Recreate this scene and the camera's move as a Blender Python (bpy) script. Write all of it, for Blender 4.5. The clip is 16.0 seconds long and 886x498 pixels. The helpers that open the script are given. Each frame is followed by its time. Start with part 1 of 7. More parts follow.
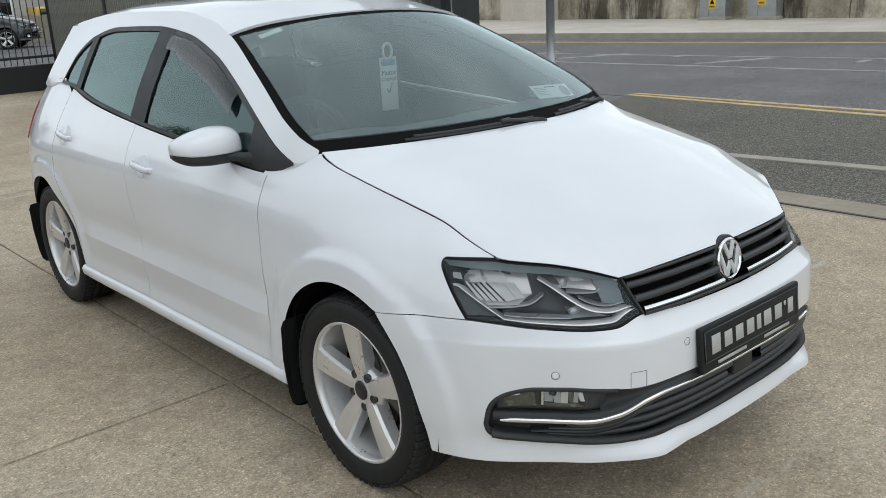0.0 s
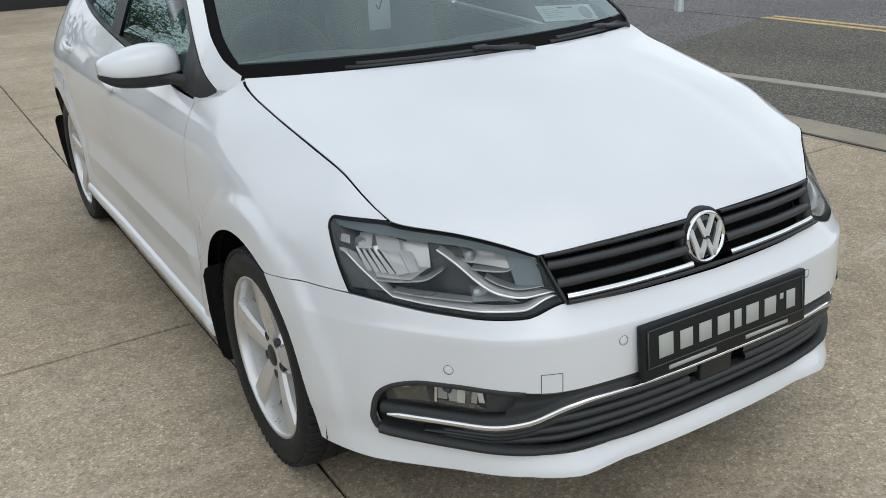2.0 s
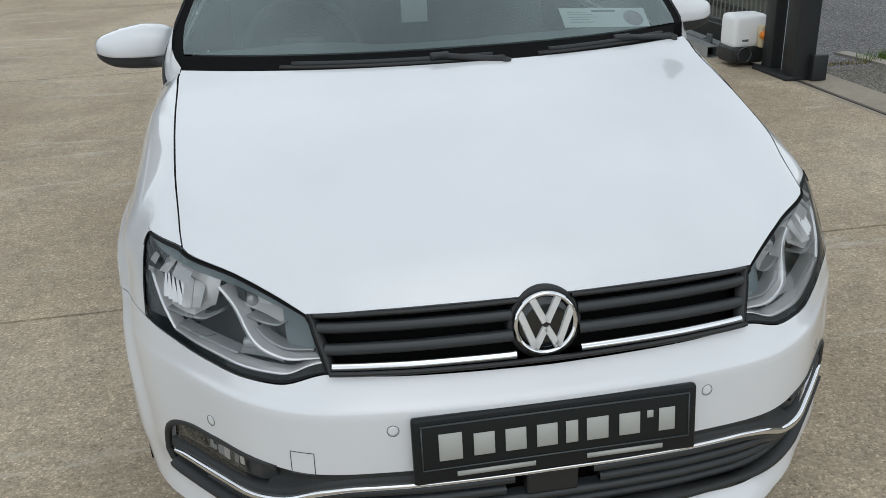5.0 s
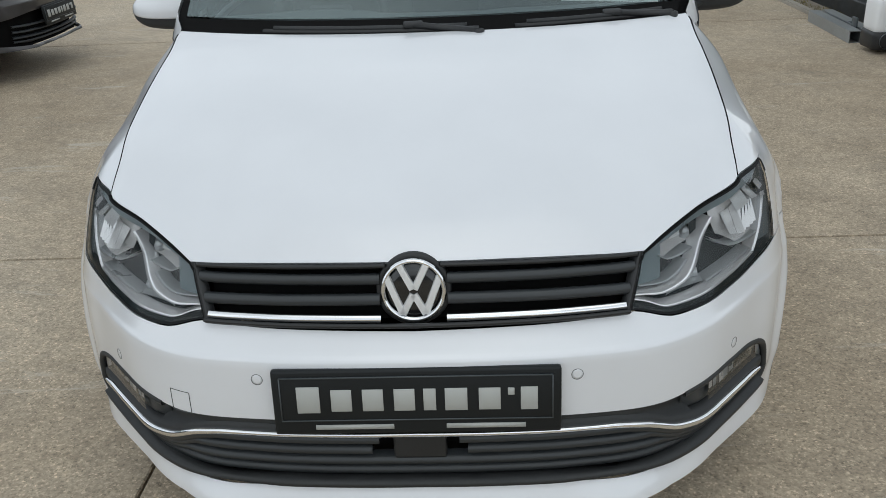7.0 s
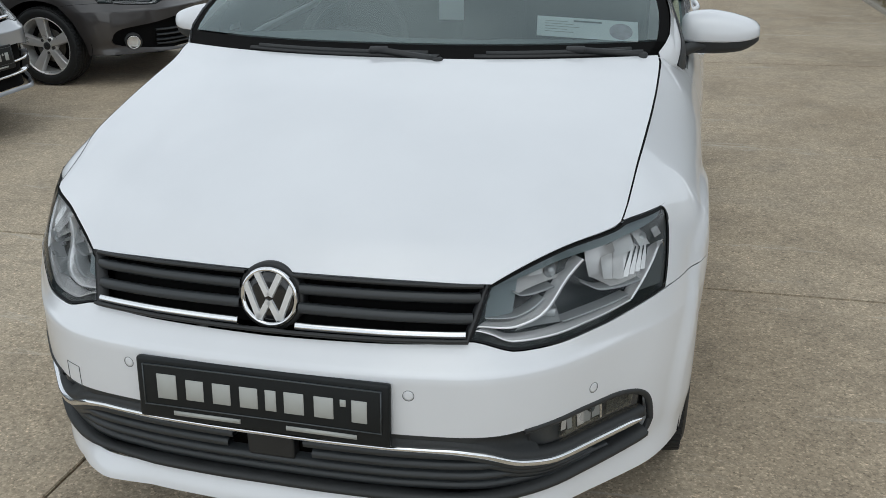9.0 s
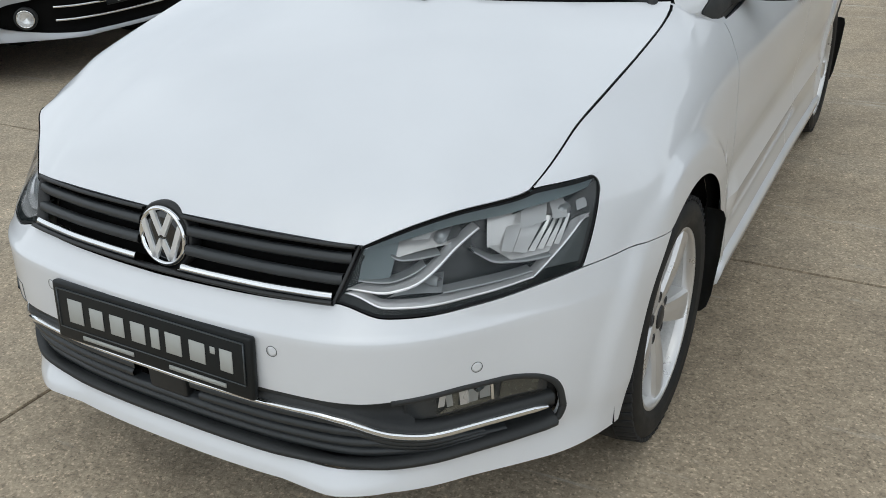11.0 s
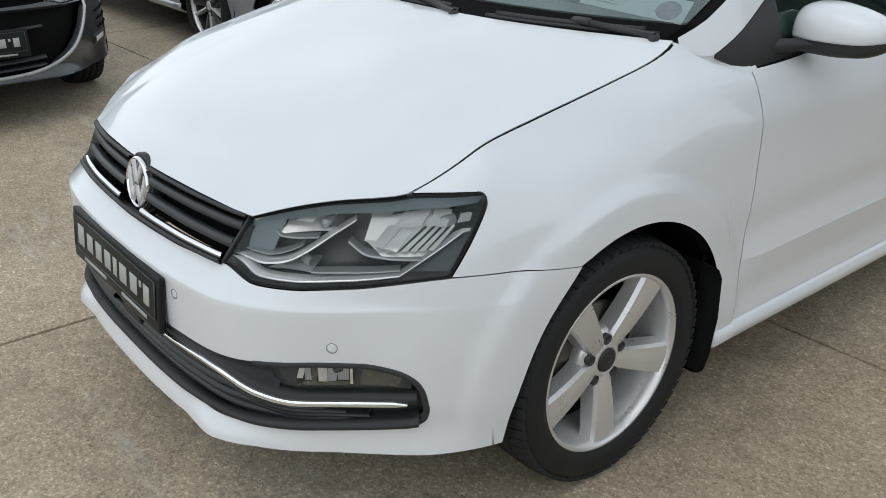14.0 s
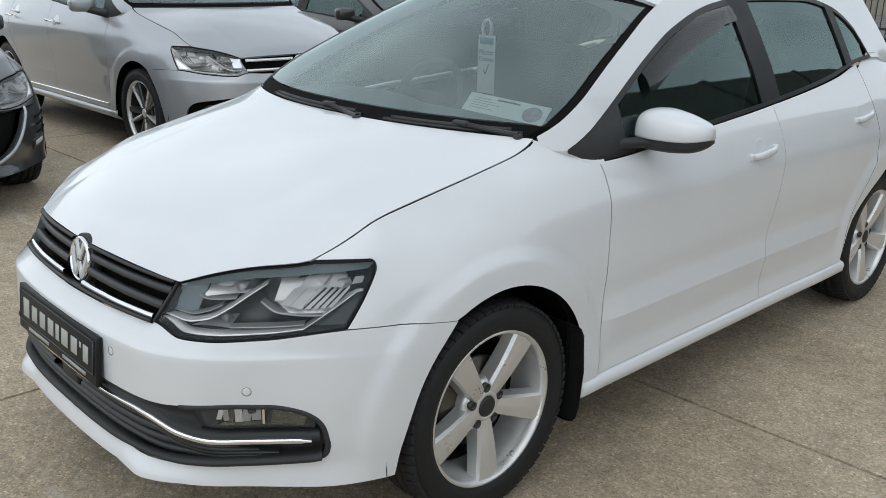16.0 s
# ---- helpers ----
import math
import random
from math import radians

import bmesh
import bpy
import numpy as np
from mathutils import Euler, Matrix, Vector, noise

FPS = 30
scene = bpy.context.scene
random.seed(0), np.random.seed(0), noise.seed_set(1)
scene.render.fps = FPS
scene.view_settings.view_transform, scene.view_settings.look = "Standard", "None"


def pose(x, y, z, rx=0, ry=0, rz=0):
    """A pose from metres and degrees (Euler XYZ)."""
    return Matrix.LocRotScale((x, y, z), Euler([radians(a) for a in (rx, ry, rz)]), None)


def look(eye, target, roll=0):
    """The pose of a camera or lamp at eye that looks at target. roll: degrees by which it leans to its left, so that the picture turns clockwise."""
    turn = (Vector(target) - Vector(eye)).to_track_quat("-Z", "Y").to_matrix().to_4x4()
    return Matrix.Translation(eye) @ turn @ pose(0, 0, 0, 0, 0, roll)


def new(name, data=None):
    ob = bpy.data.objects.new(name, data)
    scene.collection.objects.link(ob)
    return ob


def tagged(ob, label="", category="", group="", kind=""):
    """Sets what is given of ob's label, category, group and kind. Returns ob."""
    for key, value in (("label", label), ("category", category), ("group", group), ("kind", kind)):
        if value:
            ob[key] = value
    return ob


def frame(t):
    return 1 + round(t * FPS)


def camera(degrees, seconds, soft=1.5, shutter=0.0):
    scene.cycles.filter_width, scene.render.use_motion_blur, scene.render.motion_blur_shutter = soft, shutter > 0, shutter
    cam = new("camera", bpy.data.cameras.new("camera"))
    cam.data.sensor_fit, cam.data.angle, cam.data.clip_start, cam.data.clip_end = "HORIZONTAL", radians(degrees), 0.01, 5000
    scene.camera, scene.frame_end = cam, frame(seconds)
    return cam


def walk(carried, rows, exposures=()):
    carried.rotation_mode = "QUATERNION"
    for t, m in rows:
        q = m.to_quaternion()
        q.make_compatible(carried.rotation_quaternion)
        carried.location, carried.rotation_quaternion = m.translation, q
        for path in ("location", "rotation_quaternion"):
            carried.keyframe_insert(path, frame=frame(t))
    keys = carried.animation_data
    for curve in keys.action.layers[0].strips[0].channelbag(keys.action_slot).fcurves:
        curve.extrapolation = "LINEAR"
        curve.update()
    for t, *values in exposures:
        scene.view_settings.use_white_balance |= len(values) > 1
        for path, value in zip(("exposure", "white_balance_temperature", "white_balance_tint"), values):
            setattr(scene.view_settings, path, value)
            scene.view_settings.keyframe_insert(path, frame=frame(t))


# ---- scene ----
cam = camera(53.40, 16.0, soft=0.75)
# seconds, eye x y z, yaw, pitch, lean
ROWS = [
    (0.0, -2.16, -2.0, 1.459, -40.91, -16.72, -2.89),
    (0.5, -2.018, -2.076, 1.424, -38.63, -18.29, -2.18),
    (1.0, -1.839, -1.999, 1.395, -38.13, -20.28, -1.74),
    (1.5, -1.649, -1.914, 1.415, -35.91, -22.01, -2.01),
    (2.0, -1.437, -2.013, 1.4, -30.68, -21.59, -2.6),
    (2.5, -1.26, -2.123, 1.415, -25.8, -21.91, -2.91),
    (3.0, -1.098, -2.082, 1.39, -22.81, -22.37, -2.46),
    (3.5, -0.915, -1.988, 1.412, -20.61, -23.08, -1.96),
    (4.0, -0.713, -2.033, 1.407, -15.17, -22.66, -3.21),
    (4.2, -0.633, -2.074, 1.421, -13.63, -22.42, -3.36),
    (6.3, -0.049, -2.103, 1.39, -0.58, -24.13, -1.67),
    (6.5, 0.026, -2.154, 1.378, 1.28, -23.47, -2.3),
    (7.0, 0.127, -2.157, 1.389, 2.85, -23.98, -2.54),
    (7.5, 0.244, -2.054, 1.377, 3.57, -24.12, -0.9),
    (8.0, 0.362, -2.026, 1.389, 6.48, -23.78, 0.12),
    (8.5, 0.593, -2.096, 1.403, 10.95, -22.59, -0.45),
    (9.0, 0.708, -2.139, 1.402, 14.5, -22.38, -0.98),
    (9.5, 0.813, -2.062, 1.38, 17.69, -23.7, -1.45),
    (12.0, 1.506, -1.665, 1.392, 37.2, -25.87, -2.15),
    (12.5, 1.655, -1.594, 1.369, 40.43, -25.29, -2.32),
    (13.0, 1.813, -1.551, 1.388, 44.06, -25.87, -2.11),
    (13.5, 1.814, -1.458, 1.379, 46.78, -25.83, -0.46),
    (14.0, 1.878, -1.395, 1.373, 50.5, -24.57, 0.53),
    (14.5, 2.029, -1.324, 1.382, 53.1, -23.22, 0.55),
    (15.0, 2.075, -1.374, 1.393, 49.42, -21.36, 1.28),
    (15.5, 2.117, -1.492, 1.406, 46.19, -19.44, 1.62),
    (16.0, 2.225, -1.564, 1.422, 46.18, -17.7, 1.31),
]


def stand(x, y, z, yaw, pitch, lean):
    eye = Vector((x, y, z))
    a, b = radians(yaw), radians(pitch)
    ahead = Vector((-math.sin(a) * math.cos(b), math.cos(a) * math.cos(b), math.sin(b)))
    return look(eye, eye + ahead, lean)


walk(cam, [(t, stand(*row)) for t, *row in ROWS], [(0.0, 0.18, 6250, 3.0), (3.5, 0.12, 6250, 3.0), (7.5, 0.00, 6250, 3.0), (9.5, 0.04, 6250, 3.0), (12.5, 0.11, 6250, 3.0), (16.0, 0.16, 6250, 3.0)])

# ---------------------------------------------------------------- light
world = bpy.data.worlds.new("overcast_sky")
scene.world = world
world.use_nodes = True
wn, wl = world.node_tree.nodes, world.node_tree.links
wn.clear()
w_out, w_bg = wn.new("ShaderNodeOutputWorld"), wn.new("ShaderNodeBackground")
w_sky, w_hsv = wn.new("ShaderNodeTexSky"), wn.new("ShaderNodeHueSaturation")
w_sky.sky_type, w_sky.sun_disc = "NISHITA", False
w_sky.sun_elevation, w_sky.sun_rotation = radians(66), radians(180)
w_sky.air_density, w_sky.dust_density, w_sky.ozone_density = 1.0, 4.5, 1.0
w_hsv.inputs["Saturation"].default_value = 0.50
wl.new(w_sky.outputs[0], w_hsv.inputs["Color"])
# an even cloud deck veils most of the sky
w_veil = wn.new("ShaderNodeMix")
w_veil.data_type = "RGBA"
w_veil.inputs[0].default_value = 0.75
w_veil.inputs[7].default_value = (6.05, 6.10, 6.38, 1)
wl.new(w_hsv.outputs[0], w_veil.inputs[6])
# soft light and dark in the clouds
w_at, w_noise, w_ramp, w_cloud = wn.new("ShaderNodeTexCoord"), wn.new("ShaderNodeTexNoise"), wn.new("ShaderNodeValToRGB"), wn.new("ShaderNodeMix")
w_noise.inputs["Scale"].default_value, w_noise.inputs["Detail"].default_value, w_noise.inputs["Distortion"].default_value = 2.6, 5.0, 0.4
w_ramp.color_ramp.elements[0].position, w_ramp.color_ramp.elements[0].color = 0.34, (0.74, 0.75, 0.77, 1)
w_ramp.color_ramp.elements[1].position, w_ramp.color_ramp.elements[1].color = 0.66, (1.22, 1.21, 1.19, 1)
w_cloud.data_type, w_cloud.blend_type = "RGBA", "MULTIPLY"
w_cloud.inputs[0].default_value = 1.0
wl.new(w_at.outputs["Generated"], w_noise.inputs["Vector"])
wl.new(w_noise.outputs["Fac"], w_ramp.inputs[0])
wl.new(w_veil.outputs[2], w_cloud.inputs[6])
wl.new(w_ramp.outputs[0], w_cloud.inputs[7])
# and thinner cloud low down
w_split, w_rise, w_haze = wn.new("ShaderNodeSeparateXYZ"), wn.new("ShaderNodeValToRGB"), wn.new("ShaderNodeMix")
w_rise.color_ramp.elements[0].color, w_rise.color_ramp.elements[1].color = (1.32, 1.32, 1.34, 1), (0.82, 0.825, 0.83, 1)
w_haze.data_type, w_haze.blend_type = "RGBA", "MULTIPLY"
w_haze.inputs[0].default_value = 1.0
wl.new(w_at.outputs["Generated"], w_split.inputs[0])
wl.new(w_split.outputs["Z"], w_rise.inputs[0])
wl.new(w_cloud.outputs[2], w_haze.inputs[6])
wl.new(w_rise.outputs[0], w_haze.inputs[7])
wl.new(w_haze.outputs[2], w_bg.inputs["Color"])
wl.new(w_bg.outputs[0], w_out.inputs["Surface"])
w_bg.inputs["Strength"].default_value = 0.15

sun_data = bpy.data.lights.new("sun", "SUN")
sun_data.energy, sun_data.angle, sun_data.color = 0.12, radians(40), (1.0, 0.985, 0.96)
sun = new("sun", sun_data)
sun.matrix_world = look((1.5, -5.0, 18), (0, 0, 0))
scene.view_settings.exposure = 0.0


# ---------------------------------------------------------------- materials
def mat(name, color=(0.5, 0.5, 0.5), rough=0.5, metal=0.0, coat=0.0, spec=0.5):
    m = bpy.data.materials.new(name)
    m.use_nodes = True
    b = m.node_tree.nodes["Principled BSDF"]
    b.inputs["Base Color"].default_value = (*color, 1)
    b.inputs["Roughness"].default_value = rough
    b.inputs["Metallic"].default_value = metal
    b.inputs["Coat Weight"].default_value = coat
    b.inputs["Coat Roughness"].default_value = 0.03
    b.inputs["Specular IOR Level"].default_value = spec
    return m


def node(m, kind, **values):
    n = m.node_tree.nodes.new(kind)
    for key, value in values.items():
        n.inputs[key].default_value = value
    return n


def link(m, a, b):
    m.node_tree.links.new(a, b)


def bsdf(m):
    return m.node_tree.nodes["Principled BSDF"]


def coords(m, space="Object"):
    return node(m, "ShaderNodeTexCoord").outputs[space]


def ramp(m, src, stops):
    r = node(m, "ShaderNodeValToRGB")
    while len(r.color_ramp.elements) < len(stops):
        r.color_ramp.elements.new(0.5)
    for e, (p, c) in zip(r.color_ramp.elements, stops):
        e.position, e.color = p, (*c, 1) if len(c) == 3 else c
    link(m, src, r.inputs[0])
    return r.outputs[0]


def grey(v):
    return (v, v, v)


def noise_of(m, where, scale, detail=4.0, rough=0.55, distort=0.0):
    n = node(m, "ShaderNodeTexNoise", Scale=scale, Detail=detail, Roughness=rough, Distortion=distort)
    link(m, where, n.inputs["Vector"])
    return n.outputs["Fac"]


def blend(m, kind, fac, a, b):
    n = m.node_tree.nodes.new("ShaderNodeMix")
    n.data_type, n.blend_type = "RGBA", kind
    for sock, value in ((n.inputs[0], fac), (n.inputs[6], a), (n.inputs[7], b)):
        if hasattr(value, "links"):
            link(m, value, sock)
        else:
            sock.default_value = value if not isinstance(value, tuple) else (*value, 1)
    return n.outputs[2]


def bump(m, height, strength, distance):
    b = node(m, "ShaderNodeBump", Strength=strength, Distance=distance)
    link(m, height, b.inputs["Height"])
    link(m, b.outputs[0], bsdf(m).inputs["Normal"])


def wear(m, scale, low, high, rlow, rhigh, depth=0.0):
    """Two scales of unevenness in tone and gloss."""
    c = coords(m)
    base = tuple(bsdf(m).inputs["Base Color"].default_value)[:3]
    a, f = noise_of(m, c, scale, 5), noise_of(m, c, scale * 14, 3)
    tone = blend(m, "MIX", 0.35, ramp(m, a, [(0.3, grey(low)), (0.7, grey(high))]), ramp(m, f, [(0.3, grey(low)), (0.7, grey(high))]))
    link(m, blend(m, "MULTIPLY", 1.0, tone, base), bsdf(m).inputs["Base Color"])
    link(m, ramp(m, a, [(0.3, grey(rlow)), (0.7, grey(rhigh))]), bsdf(m).inputs["Roughness"])
    if depth:
        bump(m, f, 0.4, depth)
    return m


def paint(name, color, metal=0.0, rough=0.32, coat=1.0):
    m = mat(name, color, rough, metal, coat)
    c = coords(m)
    dust = noise_of(m, c, 5.0, 6)
    tone = ramp(m, dust, [(0.35, grey(0.97)), (0.7, grey(1.0))])
    link(m, blend(m, "MULTIPLY", 1.0, tone, color), bsdf(m).inputs["Base Color"])
    link(m, ramp(m, dust, [(0.3, grey(rough * 0.9)), (0.7, grey(rough * 1.15))]), bsdf(m).inputs["Roughness"])
    if metal:
        flake = noise_of(m, c, 900.0, 2)
        bump(m, flake, 0.06, 0.0006)
    return m


def glass(name, tint, gloss=1.0, rough=0.02, coating=(1, 1, 1)):
    """Thin sheet: tinted see-through with a real surface reflection."""
    m = bpy.data.materials.new(name)
    m.use_nodes = True
    m.node_tree.nodes.clear()
    out, see = node(m, "ShaderNodeOutputMaterial"), node(m, "ShaderNodeBsdfTransparent", Color=(*tint, 1))
    shine, fres, mixer = node(m, "ShaderNodeBsdfGlossy", Roughness=rough, Color=(*coating, 1)), node(m, "ShaderNodeFresnel", IOR=1.0 + 0.5 * gloss), node(m, "ShaderNodeMixShader")
    link(m, fres.outputs[0], mixer.inputs[0])
    link(m, see.outputs[0], mixer.inputs[1])
    link(m, shine.outputs[0], mixer.inputs[2])
    link(m, mixer.outputs[0], out.inputs[0])
    return m


WHITE = paint("white_paint", (0.722, 0.737, 0.762))
BLACK = wear(mat("black_plastic", (0.016, 0.017, 0.018), 0.45), 9, 0.75, 1.2, 0.4, 0.55)
MATT = wear(mat("textured_black_plastic", (0.024, 0.026, 0.027), 0.6), 14, 0.75, 1.25, 0.5, 0.7, 0.0004)
# near-black of dark parts, also used to colour in the shade of openings
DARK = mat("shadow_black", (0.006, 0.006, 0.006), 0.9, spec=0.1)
PLATE_BLACK = wear(mat("satin_black_plate", (0.009, 0.011, 0.012), 0.45, spec=0.28), 9, 0.85, 1.15, 0.4, 0.5)
GLOSS_BLACK = mat("gloss_black", (0.008, 0.009, 0.01), 0.08, coat=0.5)
CHROME = wear(mat("chrome", (0.86, 0.87, 0.88), 0.06, 1.0), 30, 0.92, 1.0, 0.04, 0.1)
SILVER = wear(mat("silver_alloy_paint", (0.72, 0.715, 0.71), 0.34, 0.65, 0.4), 20, 0.95, 1.02, 0.26, 0.36)
RUBBER = wear(mat("tyre_rubber", (0.011, 0.012, 0.0125), 0.6, spec=0.35), 12, 0.75, 1.25, 0.5, 0.68, 0.0004)
BARREL = wear(mat("dusty_inner_rim", (0.62, 0.62, 0.61), 0.45, 0.5), 14, 0.75, 1.1, 0.4, 0.6)
BOLT_DARK = wear(mat("dark_wheel_bolt", (0.05, 0.05, 0.052), 0.4, 0.5), 25, 0.8, 1.1, 0.35, 0.5)
DISC = wear(mat("worn_brake_disc", (0.13, 0.12, 0.105), 0.4, 0.8), 25, 0.6, 1.1, 0.3, 0.5)
TREAD = wear(mat("dusty_tread_rubber", (0.018, 0.019, 0.020), 0.75, spec=0.3), 16, 0.8, 1.2, 0.65, 0.85)
STEEL = wear(mat("brushed_steel", (0.42, 0.40, 0.37), 0.35, 1.0), 25, 0.6, 1.1, 0.3, 0.5)
SCREEN = glass("windscreen_glass", (0.84, 0.95, 0.955), 3.0, coating=(0.86, 1.0, 0.985))
SIDE_GLASS = glass("door_glass", (0.56, 0.70, 0.69), 1.6, coating=(0.72, 0.92, 0.90))
SMOKE = glass("smoked_plastic", (0.20, 0.235, 0.24), 1.0, 0.08)
PRIVACY = glass("tinted_glass", (0.27, 0.35, 0.34), 1.8, coating=(0.72, 0.92, 0.90))
LENS = glass("clear_lens", (0.97, 0.975, 0.975), 0.65)
REFLECTOR = mat("lamp_reflector", (0.985, 0.985, 0.985), 0.14, 0.4, coat=0.5)
LAMP_GREY = wear(mat("lamp_housing_grey", (0.055, 0.065, 0.07), 0.35), 18, 0.9, 1.1, 0.3, 0.4)
PAPER = wear(mat("white_card", (0.90, 0.91, 0.92), 0.6), 20, 0.96, 1.0, 0.5, 0.65)
PALE_BLUE = mat("pale_blue_print", (0.12, 0.36, 0.50), 0.6)
INK = mat("grey_print", (0.10, 0.12, 0.13), 0.7)
PALE_INK = mat("pale_grey_print", (0.40, 0.41, 0.39), 0.5)
CLOTH = wear(mat("dark_seat_cloth", (0.055, 0.06, 0.064), 0.9), 40, 0.7, 1.3, 0.85, 0.95, 0.001)
DASH = wear(mat("dash_plastic", (0.15, 0.172, 0.18), 0.7), 60, 0.85, 1.15, 0.6, 0.8, 0.0005)


def concrete():
    m = mat("worn_concrete", (0.3, 0.27, 0.22), 0.85, spec=0.3)
    c = coords(m)
    big, mid = noise_of(m, c, 0.45, 5, 0.6, 0.6), noise_of(m, c, 3.2, 7, 0.7, 0.3)
    fine, patchy = noise_of(m, c, 75.0, 4, 0.75), noise_of(m, c, 17.0, 5, 0.7)
    base = ramp(m, big, [(0.30, (0.325, 0.262, 0.185)), (0.5, (0.425, 0.352, 0.258)), (0.72, (0.505, 0.430, 0.327))])
    stain = ramp(m, mid, [(0.30, grey(0.76)), (0.48, grey(0.97)), (0.68, grey(1.10))])
    tone = blend(m, "MULTIPLY", 1.0, base, stain)
    tone = blend(m, "MULTIPLY", 1.0, tone, ramp(m, patchy, [(0.32, grey(0.84)), (0.5, grey(1.0)), (0.68, grey(1.12))]))
    tone = blend(m, "MULTIPLY", 0.9, tone, ramp(m, fine, [(0.30, grey(0.64)), (0.5, grey(1.0)), (0.70, grey(1.3))]))
    # exposed stones, dark and pale
    for scale, low, high, fac in ((190.0, 0.35, 1.8, 0.55), (95.0, 0.5, 1.5, 0.34)):
        v = node(m, "ShaderNodeTexVoronoi", Scale=scale, Randomness=1.0)
        link(m, c, v.inputs["Vector"])
        sep = node(m, "ShaderNodeSeparateColor")
        link(m, v.outputs["Color"], sep.inputs[0])
        stones = ramp(m, sep.outputs[0], [(0.0, grey(low)), (0.16, grey(0.92)), (0.84, grey(1.0)), (0.97, grey(high))])
        tone = blend(m, "MULTIPLY", fac, tone, stones)
    st = node(m, "ShaderNodeMapping", Scale=(0.30, 1.5, 1.0))
    link(m, c, st.inputs["Vector"])
    worn = noise_of(m, st.outputs[0], 2.6, 9, 0.78, 0.4)
    tone = blend(m, "MIX", ramp(m, worn, [(0.57, grey(0)), (0.66, grey(0.6))]), tone, (0.56, 0.52, 0.45))
    link(m, tone, bsdf(m).inputs["Base Color"])
    link(m, ramp(m, mid, [(0.3, grey(0.62)), (0.6, grey(0.9))]), bsdf(m).inputs["Roughness"])
    bump(m, fine, 0.7, 0.004)
    return m


def asphalt(name, tint, coarse):
    m = mat(name, tint, 0.85, spec=0.3)
    c = coords(m)
    v = node(m, "ShaderNodeTexVoronoi", Scale=coarse, Randomness=1.0)
    link(m, c, v.inputs["Vector"])
    sep = node(m, "ShaderNodeSeparateColor")
    link(m, v.outputs["Color"], sep.inputs[0])
    chips = ramp(m, sep.outputs[0], [(0.0, grey(0.5)), (0.6, grey(1.0)), (0.95, grey(2.0))])
    big = ramp(m, noise_of(m, c, 0.5, 6, 0.65), [(0.3, grey(0.78)), (0.7, grey(1.18))])
    link(m, blend(m, "MULTIPLY", 1.0, blend(m, "MULTIPLY", 1.0, chips, big), tint), bsdf(m).inputs["Base Color"])
    bump(m, v.outputs["Distance"], 0.5, 0.004)
    return m


CONCRETE = concrete()
ASPHALT = asphalt("road_asphalt", (0.150, 0.144, 0.145), 90.0)
APRON = asphalt("old_stony_asphalt", (0.120, 0.112, 0.094), 105.0)
PAVE = wear(mat("pavement_concrete", (0.56, 0.51, 0.44), 0.9), 0.9, 0.8, 1.15, 0.8, 0.95, 0.002)
GRIT = wear(mat("far_ground", (0.10, 0.10, 0.085), 0.95), 0.2, 0.7, 1.25, 0.85, 0.98, 0.01)
YELLOW = wear(mat("worn_yellow_line", (0.58, 0.43, 0.22), 0.8), 3, 0.6, 1.2, 0.7, 0.9, 0.001)
LINE = wear(mat("worn_white_line", (0.34, 0.33, 0.32), 0.8), 2.5, 0.5, 1.25, 0.7, 0.9, 0.001)


# ---------------------------------------------------------------- mesh helpers
def part(name, bm, material, parent=None, label="", smooth=True):
    """Links a bmesh as one mesh object under a thing or a part."""
    me = bpy.data.meshes.new(name)
    bm.to_mesh(me)
    bm.free()
    for p in me.polygons:
        p.use_smooth = smooth
    me.materials.append(material)
    ob = new(name, me)
    if parent is not None:
        ob.parent = parent
    if label:
        ob["label"] = label
    return ob


def thing(name, label, category, at=None, group="", kind=""):
    ob = new(name)
    ob.empty_display_size = 0.2
    if at is not None:
        ob.matrix_basis = at
    return tagged(ob, label, category, group, kind)


def grid(rows, closed=False):
    """A quad sheet through rows of points; closed joins each row's ends."""
    bm = bmesh.new()
    vs = [[bm.verts.new(p) for p in row] for row in rows]
    n = len(rows[0])
    for a, b in zip(vs, vs[1:]):
        for i in range(n if closed else n - 1):
            j = (i + 1) % n
            bm.faces.new((a[i], a[j], b[j], b[i]))
    return bm


def join(bm, other):
    """Adds a second bmesh to the first."""
    me = bpy.data.meshes.new("tmp")
    other.to_mesh(me)
    other.free()
    bm.from_mesh(me)
    bpy.data.meshes.remove(me)
    return bm


def flange(bm, depth):
    """Folds the open rim of a panel inwards, so that its edge has thickness."""
    bm.normal_update()
    rim = [e for e in bm.edges if e.is_boundary]
    normals = {v: v.normal.copy() for e in rim for v in e.verts}
    for e in rim:
        e.smooth = False
    made = bmesh.ops.extrude_edge_only(bm, edges=rim)["geom"]
    fresh = [g for g in made if isinstance(g, bmesh.types.BMVert)]
    source = {v.co.copy().freeze(): n for v, n in normals.items()}
    for v in fresh:
        n = source.get(v.co.copy().freeze())
        if n is not None:
            v.co -= n * depth
    return bm


def outward(bm, away):
    """Turns the faces so that they look away from the point."""
    bm.normal_update()
    total = sum((f.calc_center_median() - Vector(away)).dot(f.normal) * f.calc_area() for f in bm.faces)
    if total < 0:
        bmesh.ops.reverse_faces(bm, faces=bm.faces)
    return bm


